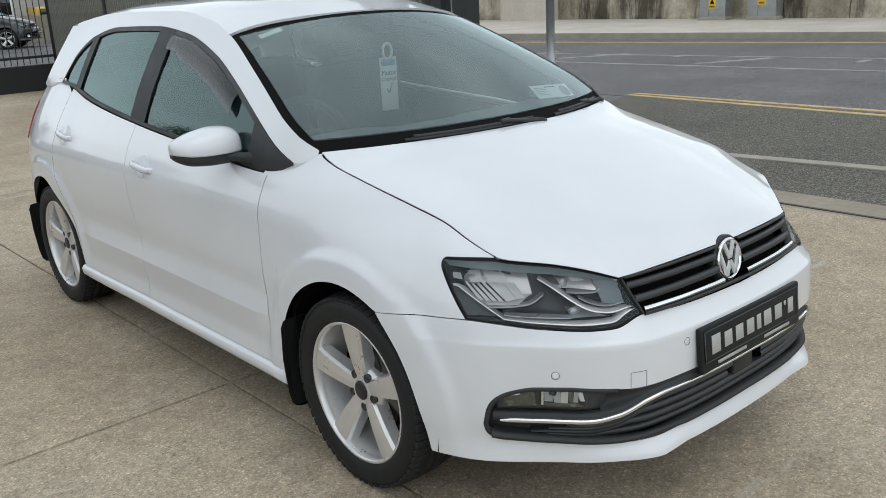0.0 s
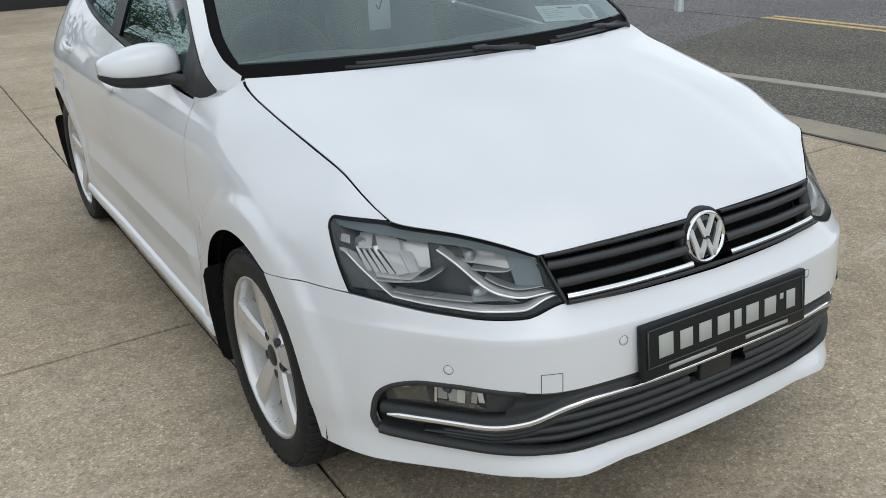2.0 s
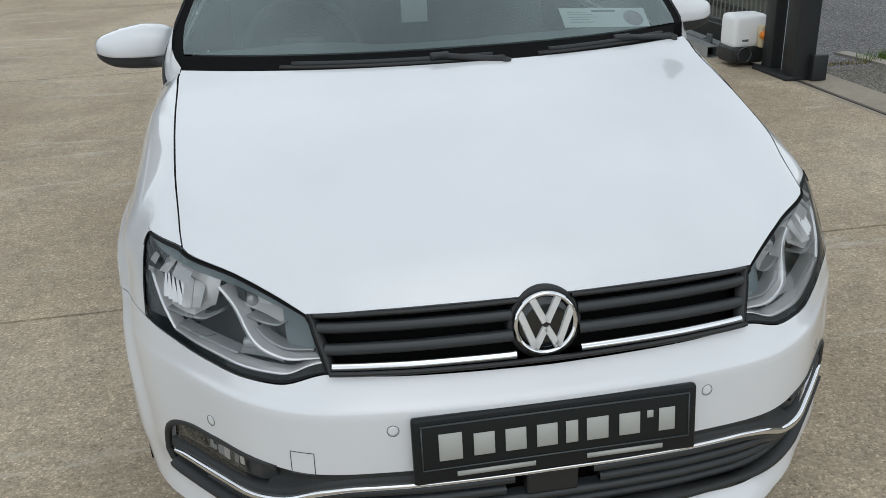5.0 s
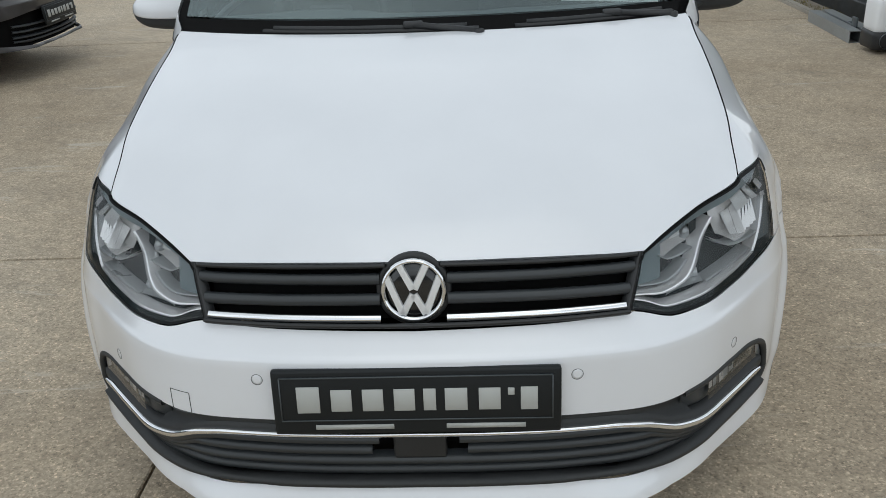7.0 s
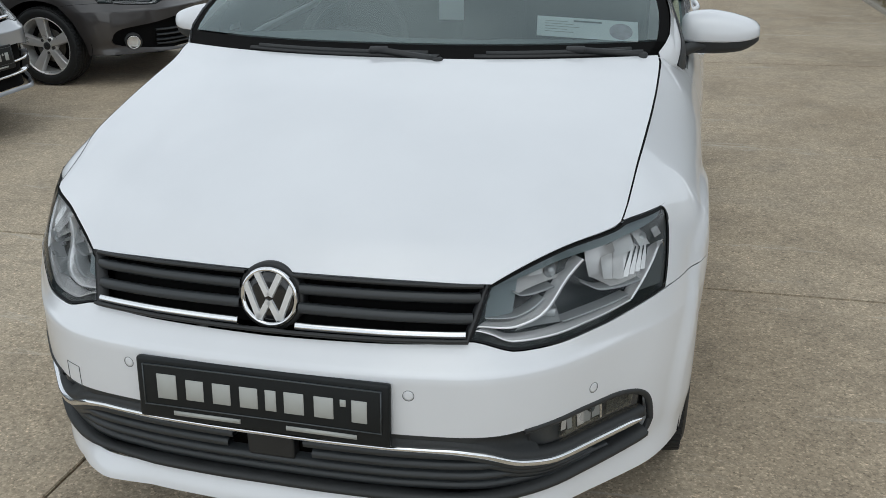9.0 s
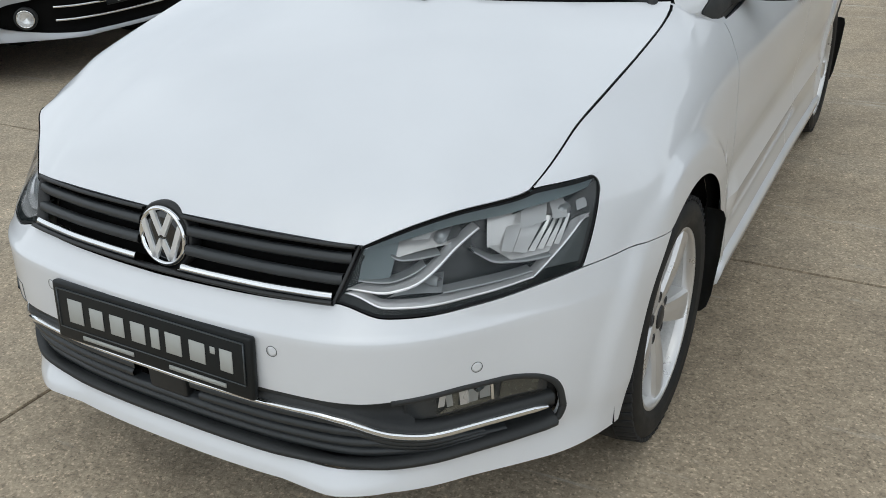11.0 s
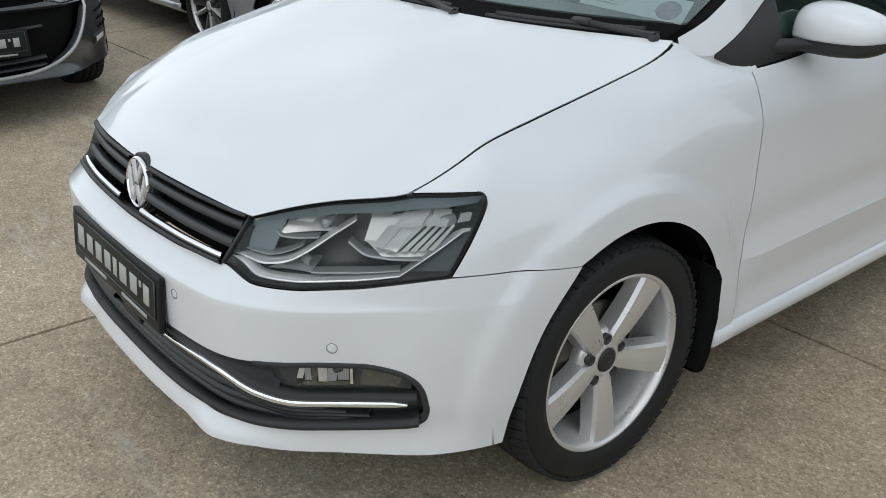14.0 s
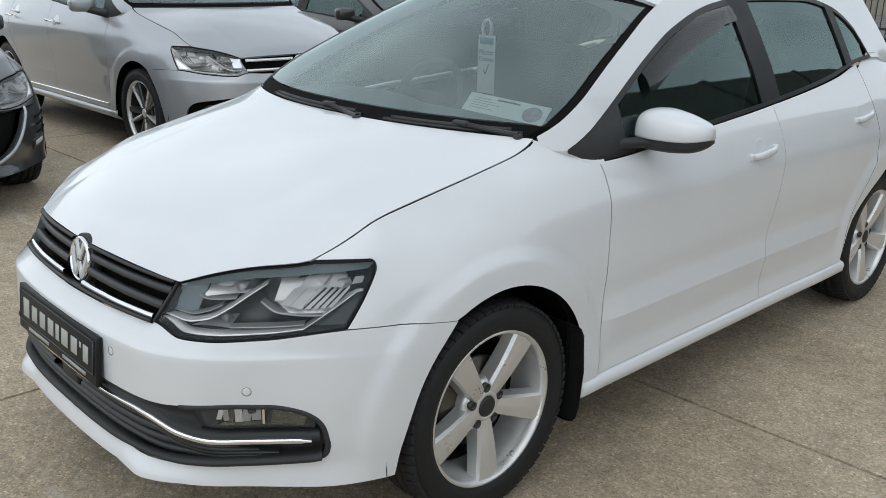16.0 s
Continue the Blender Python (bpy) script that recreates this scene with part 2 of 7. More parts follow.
def box(sx, sy, sz, at=(0, 0, 0), bevel=0.0, seg=2, turn=(0, 0, 0)):
    bm = bmesh.new()
    bmesh.ops.create_cube(bm, size=1.0)
    bmesh.ops.scale(bm, vec=(sx, sy, sz), verts=bm.verts)
    if bevel:
        bmesh.ops.bevel(bm, geom=list(bm.edges), offset=bevel, segments=seg, affect="EDGES", profile=0.6)
    bmesh.ops.transform(bm, matrix=pose(*at, *turn), verts=bm.verts)
    return bm


def lathe(profile, n=48, axis="X", at=(0, 0, 0)):
    """Turns a profile of (along, radius) round an axis."""
    rows = []
    for along, r in profile:
        row = []
        for i in range(n):
            a = 2 * math.pi * i / n
            c, s = r * math.cos(a), r * math.sin(a)
            row.append({"X": (along, c, s), "Y": (c, along, s), "Z": (c, s, along)}[axis])
        rows.append(Vector(at) + Vector(p) for p in row)
    return grid([list(r) for r in rows], closed=True)


def tube(points, radius, n=8, cap=True):
    """A round bar along points."""
    pts = [Vector(p) for p in points]
    rows = []
    for i, p in enumerate(pts):
        d = (pts[min(i + 1, len(pts) - 1)] - pts[max(i - 1, 0)]).normalized()
        u = d.cross(Vector((0, 0, 1)))
        u = u.normalized() if u.length > 1e-4 else Vector((1, 0, 0))
        w = d.cross(u)
        rad = radius(i / (len(pts) - 1)) if callable(radius) else radius
        rows.append([p + rad * (math.cos(2 * math.pi * k / n) * u + math.sin(2 * math.pi * k / n) * w) for k in range(n)])
    bm = grid(rows, closed=True)
    if cap:
        bm.verts.ensure_lookup_table()
        bm.faces.new([bm.verts[i] for i in range(n)])
        bm.faces.new([bm.verts[len(bm.verts) - n + i] for i in range(n)][::-1])
    return bm


def slab(outline, z0, z1, bevel=0.0):
    """An upright prism over a plan outline."""
    bm = bmesh.new()
    low = [bm.verts.new((x, y, z0)) for x, y in outline]
    face = bm.faces.new(low)
    made = bmesh.ops.extrude_face_region(bm, geom=[face])["geom"]
    for v in made:
        if isinstance(v, bmesh.types.BMVert):
            v.co.z = z1
    bmesh.ops.recalc_face_normals(bm, faces=bm.faces)
    if bevel:
        bmesh.ops.bevel(bm, geom=[e for e in bm.edges if all(abs(v.co.z - z1) < 1e-6 for v in e.verts)], offset=bevel, segments=2, affect="EDGES")
    return bm


def curve(xs, ys):
    """A smooth curve through (x, y) knots that never overshoots them."""
    xs, ys = np.asarray(xs, float), np.asarray(ys, float)
    h = np.diff(xs)
    d = np.diff(ys) / h
    m = np.zeros_like(ys)
    m[0], m[-1] = d[0], d[-1]
    for i in range(1, len(xs) - 1):
        if d[i - 1] * d[i] > 0:
            w1, w2 = 2 * h[i] + h[i - 1], h[i] + 2 * h[i - 1]
            m[i] = (w1 + w2) / (w1 / d[i - 1] + w2 / d[i])

    def f(x):
        x = min(max(float(x), xs[0]), xs[-1])
        i = min(int(np.searchsorted(xs, x, side="right")) - 1, len(xs) - 2)
        t = (x - xs[i]) / h[i]
        return float((2 * t**3 - 3 * t**2 + 1) * ys[i] + (t**3 - 2 * t**2 + t) * h[i] * m[i] + (-2 * t**3 + 3 * t**2) * ys[i + 1] + (t**3 - t**2) * h[i] * m[i + 1])

    return f


# ---------------------------------------------------------------- car shell
LEVELS = (0.20, 0.24, 0.30, 0.36, 0.45, 0.55, 0.567, 0.580, 0.62, 0.70, 0.78, 0.87, 0.98, 1.09)
# how far the skin lies inside the widest plan outline, level by level
PROFILES = {
    "nose": (0.030, -0.003, 0.018, 0.006, 0.000, 0.003, 0.004, 0.016, 0.048, 0.078, 0.120, 0.25, 0.50, 0.600),
    "cheek": (0.030, 0.000, 0.018, 0.006, 0.000, 0.004, 0.005, 0.018, 0.054, 0.094, 0.139, 0.25, 0.50, 0.600),
    "corner": (0.040, 0.008, 0.014, 0.004, 0.000, 0.002, 0.003, 0.011, 0.028, 0.084, 0.125, 0.28, 0.50, 0.600),
    "lamp": (0.050, 0.002, 0.010, 0.002, 0.002, 0.008, 0.009, 0.013, 0.022, 0.053, 0.090, 0.265, 0.42, 0.520),
    "lamp_end": (0.050, 0.010, 0.011, 0.009, 0.008, 0.012, 0.014, 0.017, 0.027, 0.050, 0.088, 0.21, 0.38, 0.480),
    "wing": (0.050, 0.015, 0.008, 0.005, 0.004, 0.002, 0.002, 0.002, 0.003, 0.012, 0.052, 0.145, 0.27, 0.350),
    "scuttle": (0.050, 0.008, 0.010, 0.014, 0.016, 0.014, 0.013, 0.013, 0.014, 0.020, 0.030, 0.062, 0.150, 0.220),
    "door": (0.050, 0.010, 0.016, 0.022, 0.022, 0.018, 0.016, 0.014, 0.010, 0.006, 0.006, 0.032, 0.093, 0.160),
    "haunch": (0.050, 0.005, 0.006, 0.010, 0.015, 0.008, 0.007, 0.005, 0.003, 0.003, 0.006, 0.036, 0.098, 0.172),
    "tail": (0.050, 0.010, 0.005, 0.004, 0.002, 0.000, 0.000, 0.000, 0.000, 0.000, 0.008, 0.040, 0.100, 0.175),
    "rear": (0.060, 0.020, 0.010, 0.000, 0.000, 0.020, 0.025, 0.031, 0.050, 0.060, 0.065, 0.09, 0.13, 0.200),
}
PLAN_X = (0, 0.15, 0.29, 0.45, 0.560, 0.610, 0.680, 0.748, 0.786, 0.804, 0.815, 0.822, 0.836, 0.837, 0.840, 0.836, 0.80, 0.70, 0.45, 0)
PLAN_Y = (-0.815, -0.813, -0.803, -0.768, -0.693, -0.638, -0.555, -0.470, -0.40, -0.353, -0.25, -0.17, 0.10, 0.5, 1.4, 2.2, 2.75, 3.03, 3.13, 3.15)
ARCH, AXLE, WHEELBASE = 0.352, 0.303, 2.475


# the bonnet's side and front edge in plan, x over y
BONNET_EDGE = curve((-0.80, -0.671, -0.565, -0.463, -0.349, -0.255, -0.141, -0.02, 0.098, 0.218, 0.262, 0.5), (0.30, 0.426, 0.540, 0.641, 0.655, 0.664, 0.673, 0.681, 0.686, 0.688, 0.681, 0.68))


class Shell:
    """The skin of a car, nose to -y, as a sheet over plan length s and height z; k stretches it in x, y, z."""

    def __init__(self, k=(1, 1, 1)):
        self.k = k
        self.form = 1.0 if k == (1, 1, 1) else 0.2  # how strong the flares and creases are
        knots = np.r_[0, np.cumsum(np.hypot(np.diff(PLAN_X), np.diff(PLAN_Y)))]
        fx, fy = self._spline(knots, PLAN_X), self._spline(knots, PLAN_Y)
        t = np.linspace(0, knots[-1], 1500)
        self.px, self.py = np.array([fx(v) for v in t]), np.array([fy(v) for v in t])
        self.s = np.r_[0, np.cumsum(np.hypot(np.diff(self.px), np.diff(self.py)))]
        tx, ty = np.gradient(self.px, self.s), np.gradient(self.py, self.s)
        # the way inwards turns more slowly than the outline does, so that deep insets never fold
        nx, ny = ty / np.hypot(tx, ty), -tx / np.hypot(tx, ty)
        even = np.linspace(0, self.s[-1], 2000)
        wide = int(0.13 / (even[1] - even[0]))
        kernel = np.hanning(2 * wide + 1) / np.hanning(2 * wide + 1).sum()
        ex, ey = np.interp(even, self.s, nx), np.interp(even, self.s, ny)
        ex = np.convolve(np.r_[-ex[wide:0:-1], ex, np.full(wide, ex[-1])], kernel, "valid")
        ey = np.convolve(np.r_[ey[wide:0:-1], ey, np.full(wide, ey[-1])], kernel, "valid")
        long = np.hypot(ex, ey)
        self.nx, self.ny = np.interp(self.s, even, ex / long), np.interp(self.s, even, ey / long)
        mid = int(np.argmax(self.px))
        self.front, self.back = slice(0, mid), slice(mid, None)
        stations = [0, self.sx(0.45), self.sx(0.60), self.sx(0.71), self.sy(-0.36), self.sy(-0.17), self.sy(0.25), self.sy(1.4), self.sy(2.2), self.sy(2.75), self.s[-1]]
        self.levels = [curve(stations, [PROFILES[name][i] for name in PROFILES]) for i in range(len(LEVELS))]
        top_s = [0, self.sx(0.2), self.sx(0.458), self.sy(-0.516), self.sy(-0.318), self.sy(-0.158), self.sy(0.05), self.sy(0.18), self.sy(0.25)]
        heights = [0.728, 0.725, 0.715, 0.780, 0.846, 0.883, 0.926, 0.955, 0.985]
        low, high = curve(top_s[:3], heights[:3]), curve(top_s[3:], heights[3:])
        self.top = lambda s: low(s) if s < top_s[2] else high(s) if s > top_s[3] else heights[2] + (heights[3] - heights[2]) * (s - top_s[2]) / (top_s[3] - top_s[2]) + 0.006 * math.sin(math.pi * (s - top_s[2]) / (top_s[3] - top_s[2]))
        self.cache, self.fix = {}, None
        self.s_h, self.s_g, self.s_w = self.sy(-0.516), self.sx(0.458), self.sy(0.25)
        ss, want = np.linspace(self.s_g, self.s_w, 60), []
        for s in ss:
            d = self.inset(s, self.top(s))
            nx, ny = np.interp(s, self.s, self.nx), np.interp(s, self.s, self.ny)
            x, y = np.interp(s, self.s, self.px), np.interp(s, self.s, self.py)
            lo, hi = 0.0, 0.4
            for _ in range(30):
                m = (lo + hi) / 2
                lo, hi = (m, hi) if x - nx * m > BONNET_EDGE(y - ny * m) else (lo, m)
            want.append((lo + hi) / 2 - d)
        self.cache, self.fix = {}, curve(ss, want)

    def _spline(self, t, v):
        t, v = np.asarray(t, float), np.asarray(v, float)
        m = np.gradient(v, t)
        m[0], m[-1] = (0.0, 0.0) if v[0] != 0 else (1.0, -1.0)

        def f(x):
            i = min(max(int(np.searchsorted(t, x, side="right")) - 1, 0), len(t) - 2)
            h = t[i + 1] - t[i]
            u = (x - t[i]) / h
            return (2 * u**3 - 3 * u**2 + 1) * v[i] + (u**3 - 2 * u**2 + u) * h * m[i] + (-2 * u**3 + 3 * u**2) * v[i + 1] + (u**3 - u**2) * h * m[i + 1]

        return f

    def sx(self, x):
        """Plan length at an x of the front."""
        return float(np.interp(x, self.px[self.front], self.s[self.front]))

    def sy(self, y):
        """Plan length at a y of the side."""
        return float(np.interp(y, self.py, self.s))

    def inset(self, s, z):
        key = round(s, 5)
        if key not in self.cache:
            self.cache[key] = curve(LEVELS, [f(s) for f in self.levels])
        d = self.cache[key](z)
        if self.fix and self.s_g < s < self.s_w + 0.25:
            t = min(max((z - self.top(s) + 0.085) / 0.085, 0.0), 1.3)
            ends = min(1.0, (self.s_w + 0.25 - s) / 0.25)
            d += self.fix(s) * t * t * ends
        y = float(np.interp(s, self.s, self.py))
        for axle in (0.0, WHEELBASE):
            r = math.hypot(y - axle, z - AXLE)
            if r < ARCH + 0.095 and y > -0.46:
                d -= self.form * 0.012 * min(1.0, (ARCH + 0.095 - r) / 0.030) * min(1.0, max(0.0, (z - 0.24) / 0.1)) * min(1.0, (y + 0.46) / 0.06)
        if 0.40 < y < 2.15:
            d -= self.form * 0.017 * max(0.0, 1 - (z - 0.447) / 0.070 if z > 0.447 else 1 - (0.447 - z) / 0.110) * min(1.0, (y - 0.40) / 0.1, (2.15 - y) / 0.2)
        if z < 0.30 and s < self.s_h:
            d -= 0.018 * max(0.0, 1 - abs(s - self.s_g + 0.075) / 0.11) * min(1.0, (0.30 - z) / 0.04)
        return d

    def raw(self, s, z, off=0.0):
        d = self.inset(s, z) - off
        nx, ny = np.interp(s, self.s, self.nx), np.interp(s, self.s, self.ny)
        return Vector((np.interp(s, self.s, self.px) - nx * d, np.interp(s, self.s, self.py) - ny * d, z))

    def at(self, p, side=1):
        return Vector((side * p[0] * self.k[0], p[1] * self.k[1], p[2] * self.k[2]))

    def skin(self, s, z, side=1, off=0.0):
        return self.at(self.raw(s, z, off), side)

    # greenhouse
    def flank(self, y, z):
        t = max((z - 0.95) / 0.45, 0.0)
        return GLASS_FOOT(y) - 0.24 * t**1.25

    def pane(self, y, z, side=1, off=0.0):
        return self.at((self.flank(y, z) + off, y, z), side)


GLASS_FOOT = curve((0.2, 0.25, 0.33, 0.45, 0.9, 1.5, 2.2, 2.6, 3.0, 3.2), (0.66, 0.686, 0.732, 0.752, 0.752, 0.751, 0.738, 0.715, 0.66, 0.60))
RAIL = curve((0.249, 0.45, 0.7, 0.962, 1.15, 1.5, 2.0, 2.5, 2.85, 2.95), (0.983, 1.092, 1.213, 1.323, 1.372, 1.408, 1.408, 1.372, 1.310, 1.285))
BELT = curve((0.25, 0.33, 0.448, 0.94, 1.48, 2.0, 2.35, 2.48, 3.2), (0.980, 0.945, 0.909, 0.945, 0.985, 1.035, 1.085, 1.09, 1.00))
DLO = curve((0.33, 0.5, 0.8, 1.0, 1.3, 1.6, 2.0, 2.25, 2.40, 2.48), (0.950, 1.035, 1.178, 1.255, 1.325, 1.350, 1.345, 1.305, 1.225, 1.10))
DOOR_FRONT = curve((0.2, 0.3, 0.6, 0.8, 0.91), (0.412, 0.418, 0.436, 0.448, 0.445))
DOOR_MID = curve((0.2, 0.44, 0.55, 0.75, 0.85, 1.0), (1.405, 1.400, 1.415, 1.450, 1.462, 1.475))
DOOR_REAR = curve((0.25, 0.3, 0.40, 0.50, 0.62, 0.72, 1.1), (2.075, 2.075, 2.09, 2.14, 2.24, 2.31, 2.33))
TAIL_EDGE = curve((0.95, 1.0, 1.05, 1.1, 1.2, 1.29, 1.4), (2.86, 2.84, 2.815, 2.79, 2.74, 2.70, 2.66))


ARCH_FRONT = curve((0.236, 0.32, 0.40, 0.45, 0.52, 0.613), (-0.342, -0.328, -0.301, -0.280, -0.240, -0.168))


def arch_z(y, axle=0.0, r=ARCH):
    """Height of the wheel arch over y; None clear of it."""
    d = r * r - (y - axle) ** 2
    return AXLE + math.sqrt(d) if d > 0 else None


def steps(a, b, n):
    return [a + (b - a) * i / n for i in range(n + 1)]


# curves of the nose, along x
def bumper_parts(sh, car, skin_paint, style):
    tip = sh.sx(0.735)
    open_top = curve([sh.sx(x) for x in style["top_x"]] + [tip], style["top_z"])
    open_low = curve([sh.sx(x) for x in style["low_x"]] + [tip], style["low_z"])
    seam_s = [0, sh.sx(0.30), sh.sx(0.405), sh.sx(0.50), sh.sx(0.64), sh.sy(-0.445), sh.sy(-0.30), sh.sy(-0.17)]
    seam = curve(seam_s, [0.613, 0.617, 0.622, 0.602, 0.611, 0.631, 0.626, 0.612])
    split = style["top_z"][-1]
    low = 0.242
    cols = [(s, None) for s in steps(0.0, tip * 0.93, 40) + steps(tip * 0.93, tip, 12)[1:]] + [(None, u) for u in steps(0, 1, 16)[1:]]
    end0 = sh.sy(-0.176)
    rows_low, rows_up = [], []
    for s, u in cols:
        s0 = s if u is None else tip + (end0 - tip) * u
        a, b, top = (open_low(s0), open_top(s0), seam(s0)) if u is None else (split, split, seam(s0))

        def place(z, side, s0=s0, u=u):
            if u is None:
                return sh.skin(s0, z, side)
            y_end = ARCH_FRONT(z)
            return sh.skin(tip + (sh.sy(y_end) - tip) * u, z, side)

        rows_low.append([(z, place) for z in steps(low, a, 6)])
        heights = steps(b, 0.5670, 8) + steps(0.5670, 0.580, 4)[1:] + steps(0.580, top - 0.0015, 6)[1:] if split < 0.5 else steps(b, top - 0.0015, 18)
        rows_up.append([(z, place) for z in heights])
    bm = bmesh.new()
    for side in (1, -1):
        for rows in (rows_low, rows_up):
            join(bm, grid([[place(z, side) for z, place in row] for row in rows]))
    for v in bm.verts:
        if abs(v.co.x) < 0.004:
            v.co.x = 0.0
    bmesh.ops.remove_doubles(bm, verts=bm.verts, dist=0.0008)
    bmesh.ops.recalc_face_normals(bm, faces=bm.faces)
    outward(bm, (0, 0.3, 0.45))
    flange(bm, 0.022)
    return part("front_bumper", bm, skin_paint, car), open_top, open_low, seam


def hood_rows(sh, nu=28, nv=30):
    """Four-sided sheet from the scuttle to the nose, half of the car, from the centre line out."""
    s_h, s_w = sh.sy(-0.516), sh.sy(0.25)
    top = lambda s: sh.raw(s, sh.top(s))
    mid_y, mid_z = curve((0, 0.25, 0.5, 0.75, 0.92, 1), (0.075, -0.13, -0.34, -0.54, -0.675, top(0).y)), curve((0, 0.25, 0.5, 0.75, 0.92, 1), (0.990, 0.955, 0.905, 0.838, 0.773, top(0).z))
    corner, nose = top(s_w), top(0)
    rows = []
    for v in steps(0, 1, nv):
        edge, centre = top(s_w + (s_h - s_w) * v), Vector((0, mid_y(v), mid_z(v)))
        row = []
        for u in steps(0, 1, nu):
            w = u * u
            rear = Vector((corner.x * u, 0.075 + (corner.y - 0.075) * u**2.2, 0.990 + (corner.z - 0.990) * w))
            front = top(s_h * u)
            c00, c01, c10, c11 = Vector((0, 0.075, 0.990)), nose, corner, top(s_h)
            p = Vector()
            for i, f in ((0, u), (1, w), (2, w)):
                sides = (1 - f) * centre[i] + f * edge[i]
                ends = (1 - v) * rear[i] + v * front[i]
                both = (1 - f) * (1 - v) * c00[i] + (1 - f) * v * c01[i] + f * (1 - v) * c10[i] + f * v * c11[i]
                p[i] = sides + ends - both
            swell = math.sin(math.pi * min(u, 1)) ** 2 * math.sin(math.pi * v) * 0.006
            p.z += swell
            row.append(p)
        rows.append(row)
    return rows


def both_sides(rows, sh):
    return [[sh.at(p, -1) for p in row[:0:-1]] + [sh.at(p) for p in row] for row in rows]


def shrink(rows, gap):
    """Pulls the outer edge of a half sheet in by gap."""
    for row in rows:
        d = (row[-1] - row[-2]).normalized()
        row[-1] = row[-1] - d * gap
    return rows


def wing_part(sh, car, side, skin_paint):
    L = lambda z: float(np.interp(z, (0.2, 0.630, 0.7778, 0.80), (-0.448, -0.448, -0.3455, -0.343)))
    seam = curve((-0.44, -0.30, -0.17), (0.631, 0.626, 0.612))
    bm = bmesh.new()
    cols = [(y, "joint") for y in steps(-0.448, -0.172, 9)]
    cols += [(ARCH * math.sin(a), "arch") for a in steps(math.radians(-29), math.radians(90), 30)[1:]]
    cols += [(y, "sill") for y in steps(ARCH, 0.43, 4)[1:]]
    rows = []
    for y, zone in cols:
        lo = {"joint": seam(y) + 0.0012, "arch": arch_z(y) or AXLE, "sill": 0.25}[zone]
        if zone == "arch" and y > 0.98 * ARCH:
            lo = AXLE - (y - 0.98 * ARCH) / (0.02 * ARCH) * 0.05
        u = (y + 0.448) / 0.878
        hi_y = y + 0.105 * max(0.0, 1 - u / 0.35)
        hi = sh.top(sh.sy(hi_y)) - 0.0012 if y < 0.25 else BELT(y) - 0.002
        row = []
        for z in [lo + (hi - lo) * f for f in steps(0, 1, 34)]:
            skew = (L(z) + 0.448) * max(0.0, 1 - u / 0.35)
            swing = (DOOR_FRONT(z) - 0.43) * max(0.0, (u - 0.8) / 0.2)
            row.append(sh.skin(sh.sy(y + skew + swing), z, side))
        rows.append(row)
    join(bm, grid(rows))
    spur = []
    for y in steps(-0.508, -0.337, 10):
        s = sh.sy(y)
        lo, hi = 0.7781 + 0.0014 * min(1.0, max(0.0, (-0.37 - y) / 0.04)), sh.top(s) - 0.0012
        spur.append([sh.skin(s, z, side) for z in steps(min(lo, hi), hi, 5)])
    join(bm, grid(spur))
    outward(bm, (side * 0.2, 0.2, 0.4))
    return part("front_wing", bm, skin_paint, car)


def side_panel(sh, side, left, right, lo, hi, nu, nv, off=0.0):
    rows = []
    for u in steps(0, 1, nu):
        row = []
        for f in steps(0, 1, nv):
            y0 = left(0.6) + (right(0.6) - left(0.6)) * u
            low, high = lo(y0), hi(y0)
            z = low + (CREASE - low) * f / 0.25 if f <= 0.25 else CREASE + (high - CREASE) * (f - 0.25) / 0.75
            y = left(z) + (right(z) - left(z)) * u
            row.append(sh.skin(sh.sy(y), z, side, off))
        rows.append(row)
    bm = outward(grid(rows), (side * 0.2, 0.9, 0.5))
    kink = CREASE * sh.k[2]
    for e in bm.edges:
        if all(abs(v.co.z - kink) < 1e-5 for v in e.verts):
            e.smooth = False
    return bm


CREASE = 0.447  # height of the sharp line low on the doors


